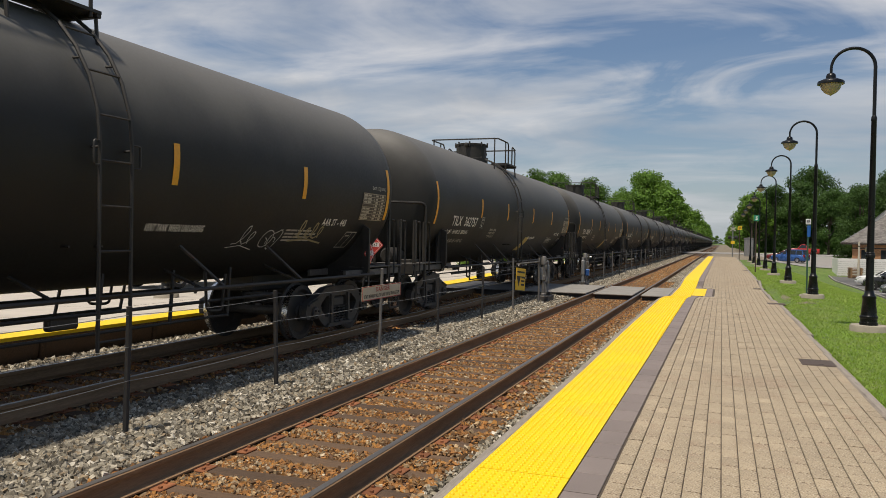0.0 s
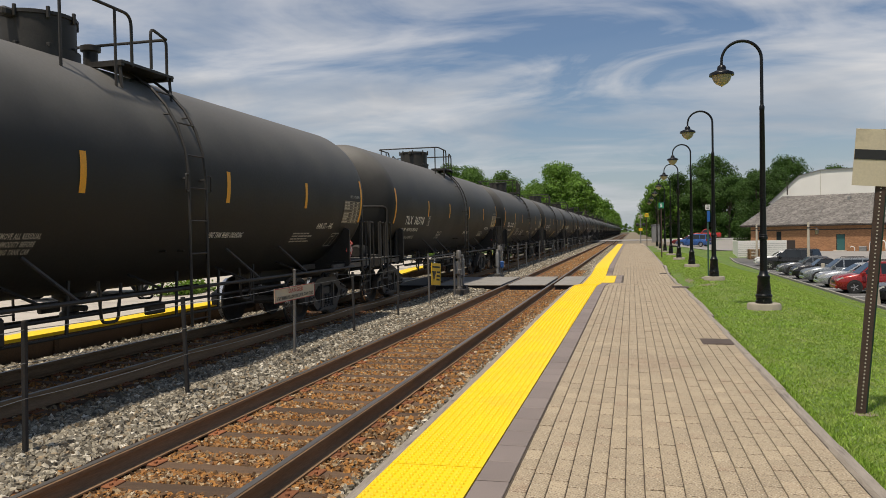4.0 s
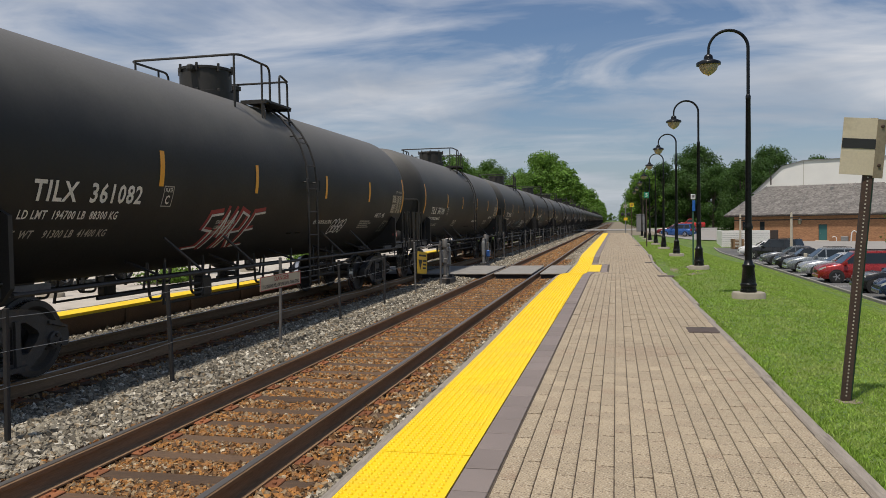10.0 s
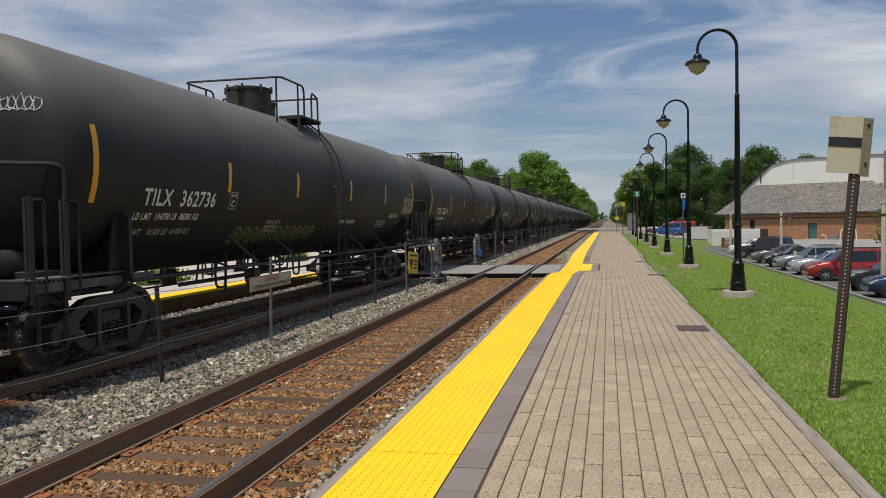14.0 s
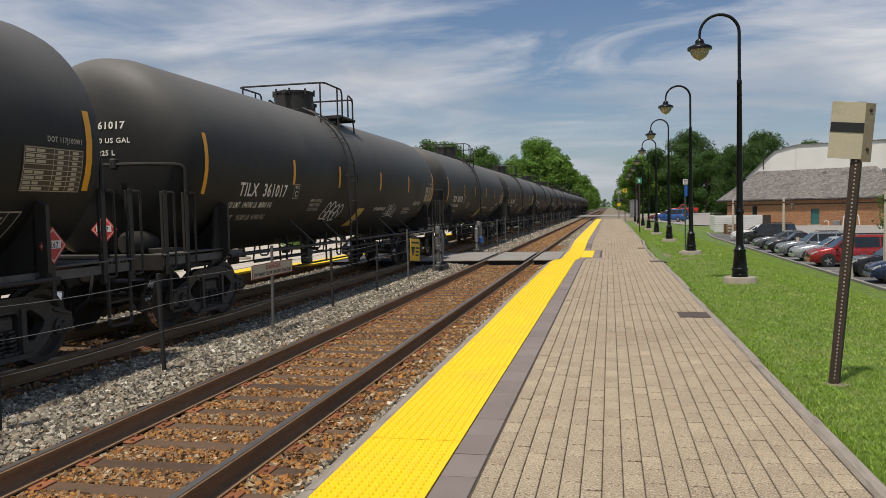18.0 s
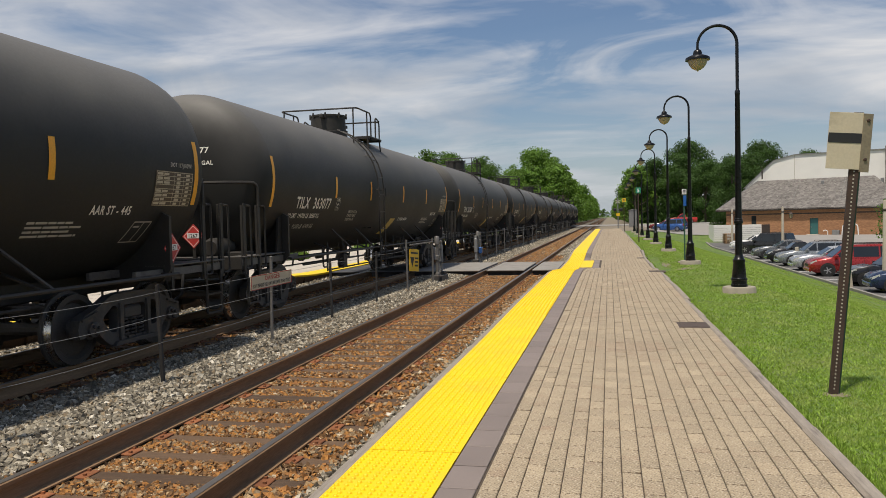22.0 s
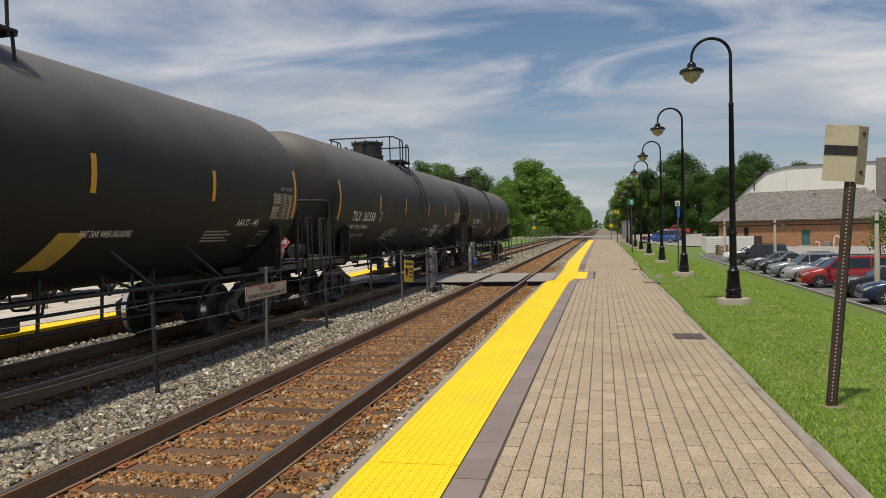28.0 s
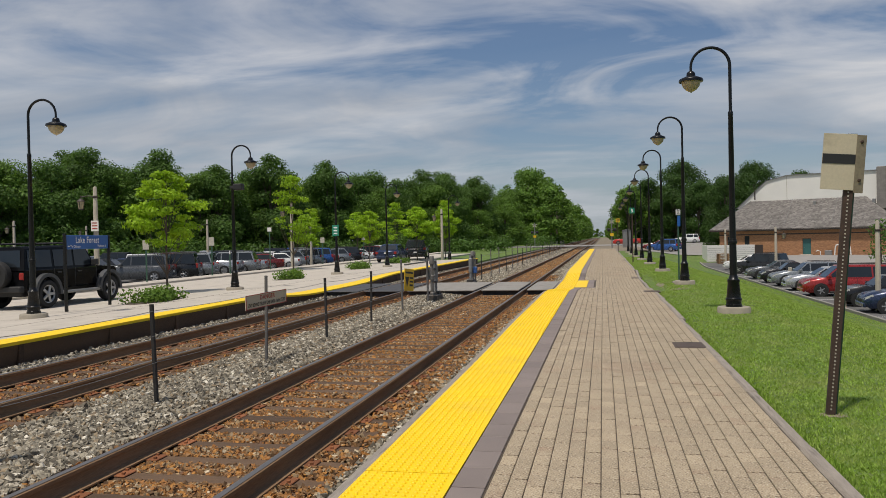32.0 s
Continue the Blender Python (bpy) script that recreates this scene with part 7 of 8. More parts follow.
# signal cabinet beyond the end of the platform
cab = thing("signal_cabinet", "light grey metal signal cabinet beside the line", "cabinet", at=pose(3.05, 120, -0.12))
part("base", Shape().box(-0.08, 1.38, -0.08, 1.08, 0, 0.14, 0.02), M_CONC_D, cab, "concrete base")
part("body", Shape().box(0, 1.3, 0, 1.0, 0.14, 2.62, 0.02), M_ALU, cab)
part("roof", Shape().prism([(-0.08, 2.62), (1.38, 2.62), (1.38, 2.68), (0.65, 2.80), (-0.08, 2.68)], "y", -0.08, 1.08), M_ALU, cab)
door = part("door", Shape().box(0.12, 1.18, -0.02, 0.0, 0.3, 2.45, 0.006), M_ALU, cab)
part("handle", Shape().box(1.02, 1.08, -0.05, -0.02, 1.2, 1.4, 0.008), M_CPLASTIC, door)

# road signals where the street crosses
for x, y in ((1.3, 108), (-10.8, 126)):
    sg = thing("crossing_signal", "railway crossing signal with crossbuck and dark lamp hoods", "signal", at=pose(x, y, -0.05))
    part("mast", Shape().tube([(0, 0, 0), (0, 0, 4.2)], 0.07, 8), M_ALU, sg)
    for a in (35, -35):
        part("crossbuck", Shape().box(-0.4, 0.4, -0.1, -0.08, -0.06, 0.06, 0, Matrix.Translation((0, 0, 3.7)) @ Matrix.Rotation(radians(a), 4, "Y")), M_LETTER_DIM, sg)
    for dx in (-0.4, 0.4):
        part("signal_hood", Shape().lathe([(0.25, 0), (0.25, 0.05), (0.12, 0.25)], 12, Matrix.Translation((dx, -0.1, 2.6)) @ Matrix.Rotation(math.pi / 2, 4, "X")), M_SIGNK, sg)
    part("lamp_bar", Shape().box(-0.45, 0.45, -0.05, 0.05, 2.56, 2.64), M_ALU, sg)
    part("marker", Shape().box(-0.25, 0.25, -0.08, -0.06, 1.75, 2.15), M_SIGNY, sg, "orange marker plate")

# thin sign posts along the kerb behind the far platform
for x, y, zt, wd, ht in ((-20.3, 31.5, 1.6, 0.28, 0.42), (-20.3, 37.5, 1.7, 0.28, 0.45), (-20.3, 39.5, 1.2, 0.06, 0.2), (-20.3, 54.0, 1.7, 0.3, 0.4), (-20.3, 64.0, 1.7, 0.3, 0.4), (-20.4, 45.0, 2.5, 0.25, 0.25)):
    board_sign("parking_sign", "small pale parking sign on a thin green post", pose(x, y, 0.0), wd, ht, zt, M_LETTER_DIM if wd > 0.26 else M_WHITE, M_GREENPOST, None, 0.06, yaw=15)


# ---- parked vehicles ----
def wheel(parent, x, y, r, w, out, rim=M_RIM, detail=2):
    """out: +1 when the face looks to +y"""
    m = Matrix.Translation((x, y, r)) @ Matrix.Rotation(-out * math.pi / 2, 4, "X")
    wh = part("wheel", Shape().lathe([(r * 0.62, -w), (r * 0.92, -w), (r, -w * 0.8), (r, -w * 0.15), (r * 0.93, 0.0), (r * 0.66, 0.0), (r * 0.64, -0.02)], 22, m, caps=False), M_TYRE, parent, "black rubber tyre")
    if detail == 0:
        return
    rm = Shape().lathe([(r * 0.66, -0.015), (r * 0.60, -0.02), (r * 0.56, -0.06)], 22, m, caps=False)
    for k in range(5):
        a = k * 2 * math.pi / 5
        rm.box(r * 0.08, r * 0.62, -r * 0.10, r * 0.10, -0.05, -0.012, 0.008, m @ Matrix.Rotation(a, 4, "Z"))
    rm.lathe([(r * 0.17, -0.05), (r * 0.17, -0.005), (0, 0.0)], 12, m)
    part("rim", rm, rim, wh, "silver spoked wheel rim")
    if detail == 2:
        part("wheel_disc", Shape().lathe([(r * 0.63, -0.09), (0, -0.09)], 16, m), M_CPLASTIC, wh)


def build_vehicle(label, category, paint, L=4.7, W=1.82, belt=0.95, top=1.47, hood=0.98, kind="sedan", r=0.33, detail=2):
    """nose towards +x, on its wheels at z = 0"""
    car = thing(category.replace(" ", "_"), label, category, group="parked vehicles")
    w = W / 2
    h = L / 2
    box_back = kind in ("suv", "van", "wagon", "boxy")
    tail_z = belt + (0.02 if not box_back else 0.0)
    st = [(-h, 0.38, tail_z - 0.10, w * 0.90), (-h + 0.10, 0.26, tail_z, w * 0.96), (-h * 0.55, 0.22, belt, w), (0, 0.20, belt, w), (h * 0.36, 0.20, belt, w), (h * 0.50, 0.20, hood + 0.02, w * 0.99), (h - 0.28, 0.22, hood - 0.12, w * 0.95), (h - 0.05, 0.30, hood - 0.28, w * 0.85), (h, 0.36, hood - 0.36, w * 0.78)]
    if kind == "pickup":
        st[2] = (-h * 0.55, 0.22, belt + 0.02, w)
    b = Shape()
    ring = 10
    for x, z0, z1, hw in st:
        zm = (z0 + z1) / 2
        b.v += [(x, -hw * 0.90, z0), (x, -hw * 0.985, z0 + 0.12), (x, -hw, zm), (x, -hw * 0.985, z1 - 0.10), (x, -hw * 0.90, z1), (x, hw * 0.90, z1), (x, hw * 0.985, z1 - 0.10), (x, hw, zm), (x, hw * 0.985, z0 + 0.12), (x, hw * 0.90, z0)]
    for i in range(len(st) - 1):
        for k in range(ring):
            j = (k + 1) % ring
            b.f.append((i * ring + k, i * ring + j, (i + 1) * ring + j, (i + 1) * ring + k))
    b.f += [tuple(range(ring)), tuple(range((len(st) - 1) * ring, len(st) * ring))]
    body = part("body", b, paint, car, smooth=45)
    # cabin
    ws, rf0, rf1, bk = {"sedan": (0.36, 0.02, -0.42, -0.74), "suv": (0.38, 0.10, -0.86, -0.95), "van": (0.56, 0.22, -0.84, -0.95), "wagon": (0.36, 0.04, -0.72, -0.94), "boxy": (0.26, 0.18, -0.90, -0.93), "pickup": (0.34, 0.08, -0.20, -0.28),
                        "coupe": (0.34, 0.05, -0.25, -0.62)}[kind]
    ws, rf0, rf1, bk = ws * h, rf0 * h, rf1 * h, bk * h
    rw, bw = w * 0.76, w * 0.94
    if kind == "boxy":
        rw = w * 0.86
    cab = Shape()
    secs = [(ws, belt - 0.02, bw * 0.97, belt - 0.02), (rf0, top - 0.03, rw, belt - 0.03), ((rf0 + rf1) / 2, top, rw * 1.0, belt - 0.03), (rf1, top - 0.03, rw, belt - 0.03), (bk, belt - 0.01, bw * 0.97, belt - 0.03)]
    for x, zt, hw, zb in secs:
        cab.v += [(x, -bw, zb), (x, -hw - 0.0, zt - 0.05), (x, -hw * 0.9, zt), (x, hw * 0.9, zt), (x, hw, zt - 0.05), (x, bw, zb)]
    for i in range(4):
        for k in range(5):
            cab.f.append((i * 6 + k, i * 6 + k + 1, (i + 1) * 6 + k + 1, (i + 1) * 6 + k))
    cab.f += [(0, 1, 2, 3, 4, 5), (24, 25, 26, 27, 28, 29)]
    part("cabin", cab, paint, car, smooth=30)

    def lerp_side(x, z, out):
        """a point on the cabin's flank"""
        t = (z - belt + 0.03) / (top - 0.05 - belt + 0.03)
        return (x, out * (bw + (rw - bw) * t + 0.006), z)

    zlo, zhi = belt + 0.05, top - 0.11
    slope_f = (ws - rf0) / (top - belt)
    slope_b = (rf1 - bk) / (top - belt)
    cuts = {"sedan": (0.0,), "coupe": (), "pickup": (), "suv": (0.02, -0.52), "van": (0.12, -0.42), "wagon": (0.0, -0.46), "boxy": (-0.05, -0.45)}[kind]
    for out in (-1, 1):
        edges = [None] + [c * h for c in cuts] + [None]
        for i in range(len(edges) - 1):
            fl, fh = (ws - slope_f * (zlo - belt) - 0.10, ws - slope_f * (zhi - belt) - 0.10) if edges[i] is None else (edges[i] - 0.04, edges[i] - 0.04)
            bl, bh = (bk + slope_b * (zlo - belt) + 0.10, bk + slope_b * (zhi - belt) + 0.10) if edges[i + 1] is None else (edges[i + 1] + 0.04, edges[i + 1] + 0.04)
            part("side_window", Shape().add([lerp_side(fl, zlo, out), lerp_side(bl, zlo, out), lerp_side(bh, zhi, out), lerp_side(fh, zhi, out)], [(0, 1, 2, 3)]), M_CGLASS, car, "dark side glass")
        for x, wr in ((h * 0.64, r), (-h * 0.60, r)):
            if detail < 2:
                wheel(car, x, out * (w + 0.012), wr, 0.21, out, detail=detail)
                continue
            arch = Shape().lathe([(wr + 0.055, -0.01), (wr + 0.055, 0.012), (0, 0.012)], 22, Matrix.Translation((x, out * (w * 0.985), wr + 0.02)) @ Matrix.Rotation(-out * math.pi / 2, 4, "X"))
            part("wheel_arch", arch, M_CPLASTIC, car, "dark wheel arch")
            wheel(car, x, out * (w + 0.012), wr, 0.21, out, detail=detail)
        if detail == 0:
            part("tail_light", Shape().box(-h - 0.015, -h + 0.14, min(out * w * 0.70, out * w * 0.955), max(out * w * 0.70, out * w * 0.955), belt - 0.28, belt - 0.08, 0.02), M_TAILL, car)
            continue
        mr = Shape().box(ws - 0.32, ws - 0.14, min(out * w, out * (w + 0.16)), max(out * w, out * (w + 0.16)), belt + 0.02, belt + 0.16, 0.02)
        part("wing_mirror", mr, paint, car)
        hl = Shape().add([(h - 0.34, out * w * 0.955, hood - 0.22), (h - 0.03, out * w * 0.82, hood - 0.36), (h - 0.01, out * w * 0.50, hood - 0.42), (h - 0.02, out * w * 0.52, hood - 0.30), (h - 0.09, out * w * 0.84, hood - 0.22), (h - 0.33, out * w * 0.955, hood - 0.12)], [(0, 1, 4, 5), (1, 2, 3, 4)])
        part("headlight", hl, M_HEADL, car, "clear headlight")
        part("tail_light", Shape().box(-h - 0.015, -h + 0.14, min(out * w * 0.70, out * w * 0.955), max(out * w * 0.70, out * w * 0.955), belt - (0.28 if kind != "van" else 0.15), belt - 0.08 + (0.12 if box_back else 0), 0.02), M_TAILL, car, "red tail light")
        for i, dx in enumerate((0.30, -0.10, -0.46) if detail == 2 else ()):
            part("door_seam", Shape().box(dx * h - 0.006, dx * h + 0.006, out * w * 0.994 - 0.008, out * w * 0.994 + 0.008, 0.36, belt - 0.04), M_CPLASTIC, car)
        if detail == 2:
            part("sill", Shape().box(-h * 0.42, h * 0.46, min(out * w * 0.93, out * w * 1.0), max(out * w * 0.93, out * w * 1.0), 0.19, 0.29, 0.02), M_CPLASTIC, car)

    def pane(nm, xa, za, ya, xb, zb, yb, lab, off):
        part(nm, Shape().add([(xa + off, -ya, za), (xa + off, ya, za), (xb + off, yb, zb), (xb + off, -yb, zb)], [(0, 1, 2, 3)]), M_CGLASS, car, lab)

    pane("windscreen", ws - slope_f * 0.06, belt + 0.05, bw * 0.86, rf0 + slope_f * 0.07, top - 0.09, rw * 0.84, "dark windscreen", 0.012)
    pane("rear_window", bk + slope_b * 0.06, belt + 0.06, bw * 0.84, rf1 - slope_b * 0.07, top - 0.10, rw * 0.82, "dark rear window", -0.012)
    if detail == 0:
        return car
    part("grille", Shape().box(h - 0.05, h + 0.012, -w * 0.42, w * 0.42, hood - 0.50, hood - 0.36, 0.01), M_CPLASTIC, car, "dark front grille")
    part("bumper", Shape().box(h - 0.12, h + 0.04, -w * 0.80, w * 0.80, 0.26, 0.46, 0.04), paint if kind != "boxy" else M_CPLASTIC, car)
    part("rear_bumper", Shape().box(-h - 0.05, -h + 0.12, -w * 0.88, w * 0.88, 0.32, 0.54, 0.04), paint if kind not in ("boxy", "pickup") else M_CPLASTIC, car)
    part("number_plate", Shape().box(-h - 0.062, -h - 0.05, -0.16, 0.16, 0.60 if box_back else 0.68, 0.72 if box_back else 0.80), M_WHITE, car, "plain pale number plate")
    if kind in ("suv", "van", "wagon"):
        for out in (-1, 1):
            part("roof_rail", Shape().tube([(rf0 - 0.2, out * rw * 0.86, top - 0.02), (rf0 - 0.25, out * rw * 0.86, top + 0.05), (rf1 + 0.2, out * rw * 0.86, top + 0.05), (rf1 + 0.15, out * rw * 0.86, top - 0.02)], 0.018, 6), M_CPLASTIC, car)
    return car


def build_offroader(at):
    ofr = thing("off_road_car", "black boxy off-road car with spare wheel and silver rims", "car", at=at, group="parked vehicles")
    P = mat("offroad_black_paint", (0.006, 0.006, 0.007), 0.14, var=0.1, bump=0, spec=0.14)
    part("body", Shape().box(-2.05, 1.05, -0.78, 0.78, 0.55, 1.16, 0.05), P, ofr, "black body tub")
    part("bonnet", Shape().prism([(1.05, 0.62), (2.12, 0.66), (2.14, 1.02), (2.05, 1.10), (1.05, 1.17)], "y", -0.66, 0.66), P, ofr, "black bonnet")
    part("grille", Shape().box(2.12, 2.17, -0.62, 0.62, 0.66, 1.06, 0.02), M_CPLASTIC, ofr, "slotted grille")
    cab = Shape()
    for x, zt, hw in ((1.02, 1.14, 0.75), (0.62, 1.80, 0.66), (-0.5, 1.83, 0.67), (-1.95, 1.79, 0.67), (-2.05, 1.14, 0.75)):
        cab.v += [(x, -0.76, 1.12), (x, -hw, zt - 0.05), (x, -hw * 0.92, zt), (x, hw * 0.92, zt), (x, hw, zt - 0.05), (x, 0.76, 1.12)]
    for i in range(4):
        for k in range(5):
            cab.f.append((i * 6 + k, i * 6 + k + 1, i * 6 + k + 7, i * 6 + k + 6))
    cab.f += [(0, 1, 2, 3, 4, 5), (24, 25, 26, 27, 28, 29)]
    part("hard_top", cab, P, ofr, "black hard top", smooth=30)
    for out in (-1, 1):
        for xf0, xb0, xf1, xb1 in ((0.86, 0.02, 0.58, 0.02), (-0.06, -0.86, -0.06, -0.86), (-0.96, -1.92, -0.96, -1.88)):
            part("side_window", Shape().add([(xf0, out * 0.756, 1.20), (xb0, out * 0.756, 1.20), (xb1, out * 0.69, 1.70), (xf1, out * 0.69, 1.70)], [(0, 1, 2, 3)]), M_CGLASS, ofr, "dark side glass")
        for x in (1.50, -1.30):
            fl = [(x + 0.56 * math.cos(radians(a)), 0.42 + 0.60 * math.sin(radians(a))) for a in range(-5, 190, 15)] + [(x + 0.46 * math.cos(radians(a)), 0.42 + 0.50 * math.sin(radians(a))) for a in range(190, -6, -15)]
            part("fender_flare", Shape().prism(fl, "y", min(out * 0.76, out * 0.94), max(out * 0.76, out * 0.94)), mat("flare_plastic", (0.055, 0.058, 0.062), 0.55, var=0.1, bump=0.05) if "flare_plastic" not in bpy.data.materials else bpy.data.materials["flare_plastic"], ofr, "wide grey-black fender flare")
            wheel(ofr, x, out * 0.92, 0.41, 0.25, out)
        part("side_step", Shape().tube([(1.0, out * 0.86, 0.42), (-0.8, out * 0.86, 0.42)], 0.05, 8), M_ALU, ofr, "tubular side step")
        for dx in (0.98, 0.0, -0.9):
            part("door_seam", Shape().box(dx - 0.006, dx + 0.006, out * 0.781 - 0.004, out * 0.781 + 0.004, 0.6, 1.14), M_CPLASTIC, ofr)
        for dx in (0.12, -0.78):
            part("door_handle", Shape().box(dx, dx + 0.16, out * 0.80 - 0.02, out * 0.80 + 0.02, 1.0, 1.04, 0.01), M_CPLASTIC, ofr)
        part("tail_light", Shape().box(-2.09, -2.03, out * 0.66 - 0.07, out * 0.66 + 0.07, 0.86, 1.06, 0.01), M_TAILL, ofr, "red tail light")
        part("roof_bar", Shape().tube([(0.55, out * 0.55, 1.88), (-1.9, out * 0.55, 1.88)], 0.02, 6), M_CPLASTIC, ofr, "black roof rack bar")
        part("wing_mirror", Shape().box(0.72, 0.86, min(out * 0.78, out * 0.98), max(out * 0.78, out * 0.98), 1.18, 1.38, 0.02), M_CPLASTIC, ofr)
        part("headlight", Shape().lathe([(0.10, 0), (0.09, 0.02), (0, 0.03)], 14, Matrix.Translation((2.165, out * 0.46, 0.90)) @ Matrix.Rotation(math.pi / 2, 4, "Y")), M_HEADL, ofr, "round headlight")
    for x in (0.4, -0.5, -1.4):
        part("roof_bar", Shape().tube([(x, -0.6, 1.90), (x, 0.6, 1.90)], 0.02, 6), M_CPLASTIC, ofr)
    part("windscreen", Shape().add([(0.985, -0.66, 1.20), (0.985, 0.66, 1.20), (0.68, 0.60, 1.72), (0.68, -0.60, 1.72)], [(0, 1, 2, 3)]), M_CGLASS, ofr, "flat windscreen")
    part("rear_window", Shape().add([(-2.045, -0.60, 1.22), (-2.045, 0.60, 1.22), (-1.98, 0.56, 1.70), (-1.98, -0.56, 1.70)], [(0, 1, 2, 3)]), M_CGLASS, ofr, "rear glass")
    m = Matrix.Translation((-2.10, 0, 1.0)) @ Matrix.Rotation(-math.pi / 2, 4, "Y")
    part("spare_wheel", Shape().lathe([(0.24, 0), (0.38, 0.0), (0.40, 0.04), (0.40, 0.20), (0.37, 0.24), (0.26, 0.24), (0.22, 0.18), (0, 0.18)], 24, m), M_TYRE, ofr, "spare wheel on the tailgate")
    part("bumper", Shape().box(2.14, 2.30, -0.72, 0.72, 0.52, 0.70, 0.03), M_CPLASTIC, ofr)
    part("rear_bumper", Shape().box(-2.25, -2.05, -0.76, 0.76, 0.50, 0.68, 0.03), M_CPLASTIC, ofr)
    part("chassis", Shape().box(-1.9, 2.0, -0.5, 0.5, 0.36, 0.56, 0.03), M_CPLASTIC, ofr)
    return ofr


build_offroader(pose(-16.68, 20.95, 0.02, 0, 0, 89))
SILVER, WHITE_P, BLACK_P = car_paint("silver", (0.45, 0.46, 0.47), 0.6), car_paint("white", (0.72, 0.72, 0.70), 0.0), car_paint("black", (0.012, 0.012, 0.014))
RED_P, DKRED, BLUE_P, GREY_P = car_paint("red", (0.30, 0.02, 0.018)), car_paint("dark_red", (0.16, 0.018, 0.018)), car_paint("blue", (0.02, 0.065, 0.21)), car_paint("grey", (0.13, 0.135, 0.14), 0.5)
DKGREEN, NAVY, BRIGHT = car_paint("dark_green", (0.03, 0.045, 0.035)), car_paint("navy", (0.015, 0.03, 0.075)), car_paint("pickup_red", (0.45, 0.03, 0.02), 0.0)
SPECS = {
    "van": ("red minivan parked facing the lawn", "minivan", RED_P, 4.95, 1.95, 1.02, 1.74, 1.04, "van", 0.34),
    "sil": ("silver saloon car parked in the sunken car park", "car", SILVER, 4.8, 1.82, 0.94, 1.46, 0.96, "sedan"),
    "wag": ("dark estate car with pale roof rails", "car", car_paint("steel", (0.24, 0.26, 0.27), 0.5), 4.8, 1.84, 0.98, 1.62, 1.0, "wagon", 0.35),
    "blk": ("black small car with a rounded roof", "car", BLACK_P, 4.1, 1.75, 0.95, 1.48, 0.98, "coupe"),
    "gry": ("dark grey saloon car in the car park", "car", GREY_P, 4.8, 1.82, 0.94, 1.46, 0.96, "sedan"),
    "suv": ("black four-wheel-drive car in a parking bay", "car", car_paint("soft_black", (0.016, 0.017, 0.018)), 4.75, 1.86, 1.06, 1.82, 1.10, "suv", 0.37),
    "wht": ("clean white saloon car in a bay", "car", WHITE_P, 4.7, 1.80, 0.94, 1.45, 0.96, "sedan"),
    "blu": ("bright blue four-wheel-drive car by the drive", "car", BLUE_P, 4.6, 1.82, 1.04, 1.76, 1.08, "suv", 0.36),
    "gsu": ("dull grey four-wheel-drive car in a bay", "car", car_paint("mid_grey", (0.09, 0.095, 0.10), 0.4), 4.8, 1.9, 1.08, 1.80, 1.10, "suv", 0.38),
    "pic": ("red pickup truck parked by the trees", "pickup truck", BRIGHT, 5.4, 1.95, 1.08, 1.82, 1.10, "pickup", 0.38),
    "spk": ("silver pickup truck in the car park", "pickup truck", SILVER, 5.4, 1.95, 1.08, 1.82, 1.10, "pickup", 0.38),
    "svn": ("silver minivan in the car park", "minivan", car_paint("pale_grey", (0.28, 0.29, 0.29), 0.5), 5.0, 1.95, 1.02, 1.75, 1.04, "van", 0.34),
    "nav": ("dark navy saloon car in a bay", "car", NAVY, 4.7, 1.80, 0.94, 1.45, 0.96, "sedan"),
    "drd": ("dark red saloon car in a bay", "car", DKRED, 4.7, 1.80, 0.94, 1.45, 0.96, "sedan"),
    "drs": ("dark red four-wheel-drive car in a bay", "car", DKRED, 4.6, 1.82, 1.04, 1.72, 1.06, "suv", 0.36),
    "wsu": ("white four-wheel-drive car on the far drive", "car", WHITE_P, 4.7, 1.86, 1.06, 1.74, 1.08, "suv", 0.37),
    "bvn": ("black minivan in the car park", "minivan", car_paint("gloss_black", (0.014, 0.014, 0.016)), 5.0, 1.95, 1.02, 1.76, 1.04, "van", 0.34),
}
models = {}


def park(key, x, y, z, rz, detail=1):
    if (key, detail) in models:
        return copy_thing(models[key, detail], pose(x, y, z, 0, 0, rz))
    ob = models[key, detail] = build_vehicle(*SPECS[key], detail=detail)
    ob.matrix_basis = pose(x, y, z, 0, 0, rz)
    return ob


# sunken car park: noses to the lawn
for key, x, y, rz in (("nav", 13.6, 37.2, 176), ("blk", 13.3, 40.6, 178), ("van", 13.5, 46.9, 178), ("sil", 13.5, 51.3, 178), ("wag", 13.5, 55.5, 179), ("blk", 13.2, 59.3, 178), ("gry", 13.5, 64.2, 178), ("suv", 13.6, 72.0, 142), ("wht", 14.1, 80.0, 178)):
    park(key, x, y, lot_level(y), rz, 2)
park("blu", 8.6, 113.0, ground_z(8.6, 113.0) + 0.05, 150)
park("wht", 8.4, 120.0, ground_z(8.4, 120) + 0.05, 178)
park("drd", 8.0, 116.5, ground_z(8.0, 116.5) + 0.05, 176)
street_car = park("wsu", 24.5, 154.0, -0.006, 180)
street_pickup = park("pic", 13.4, 150, -0.006, 180)
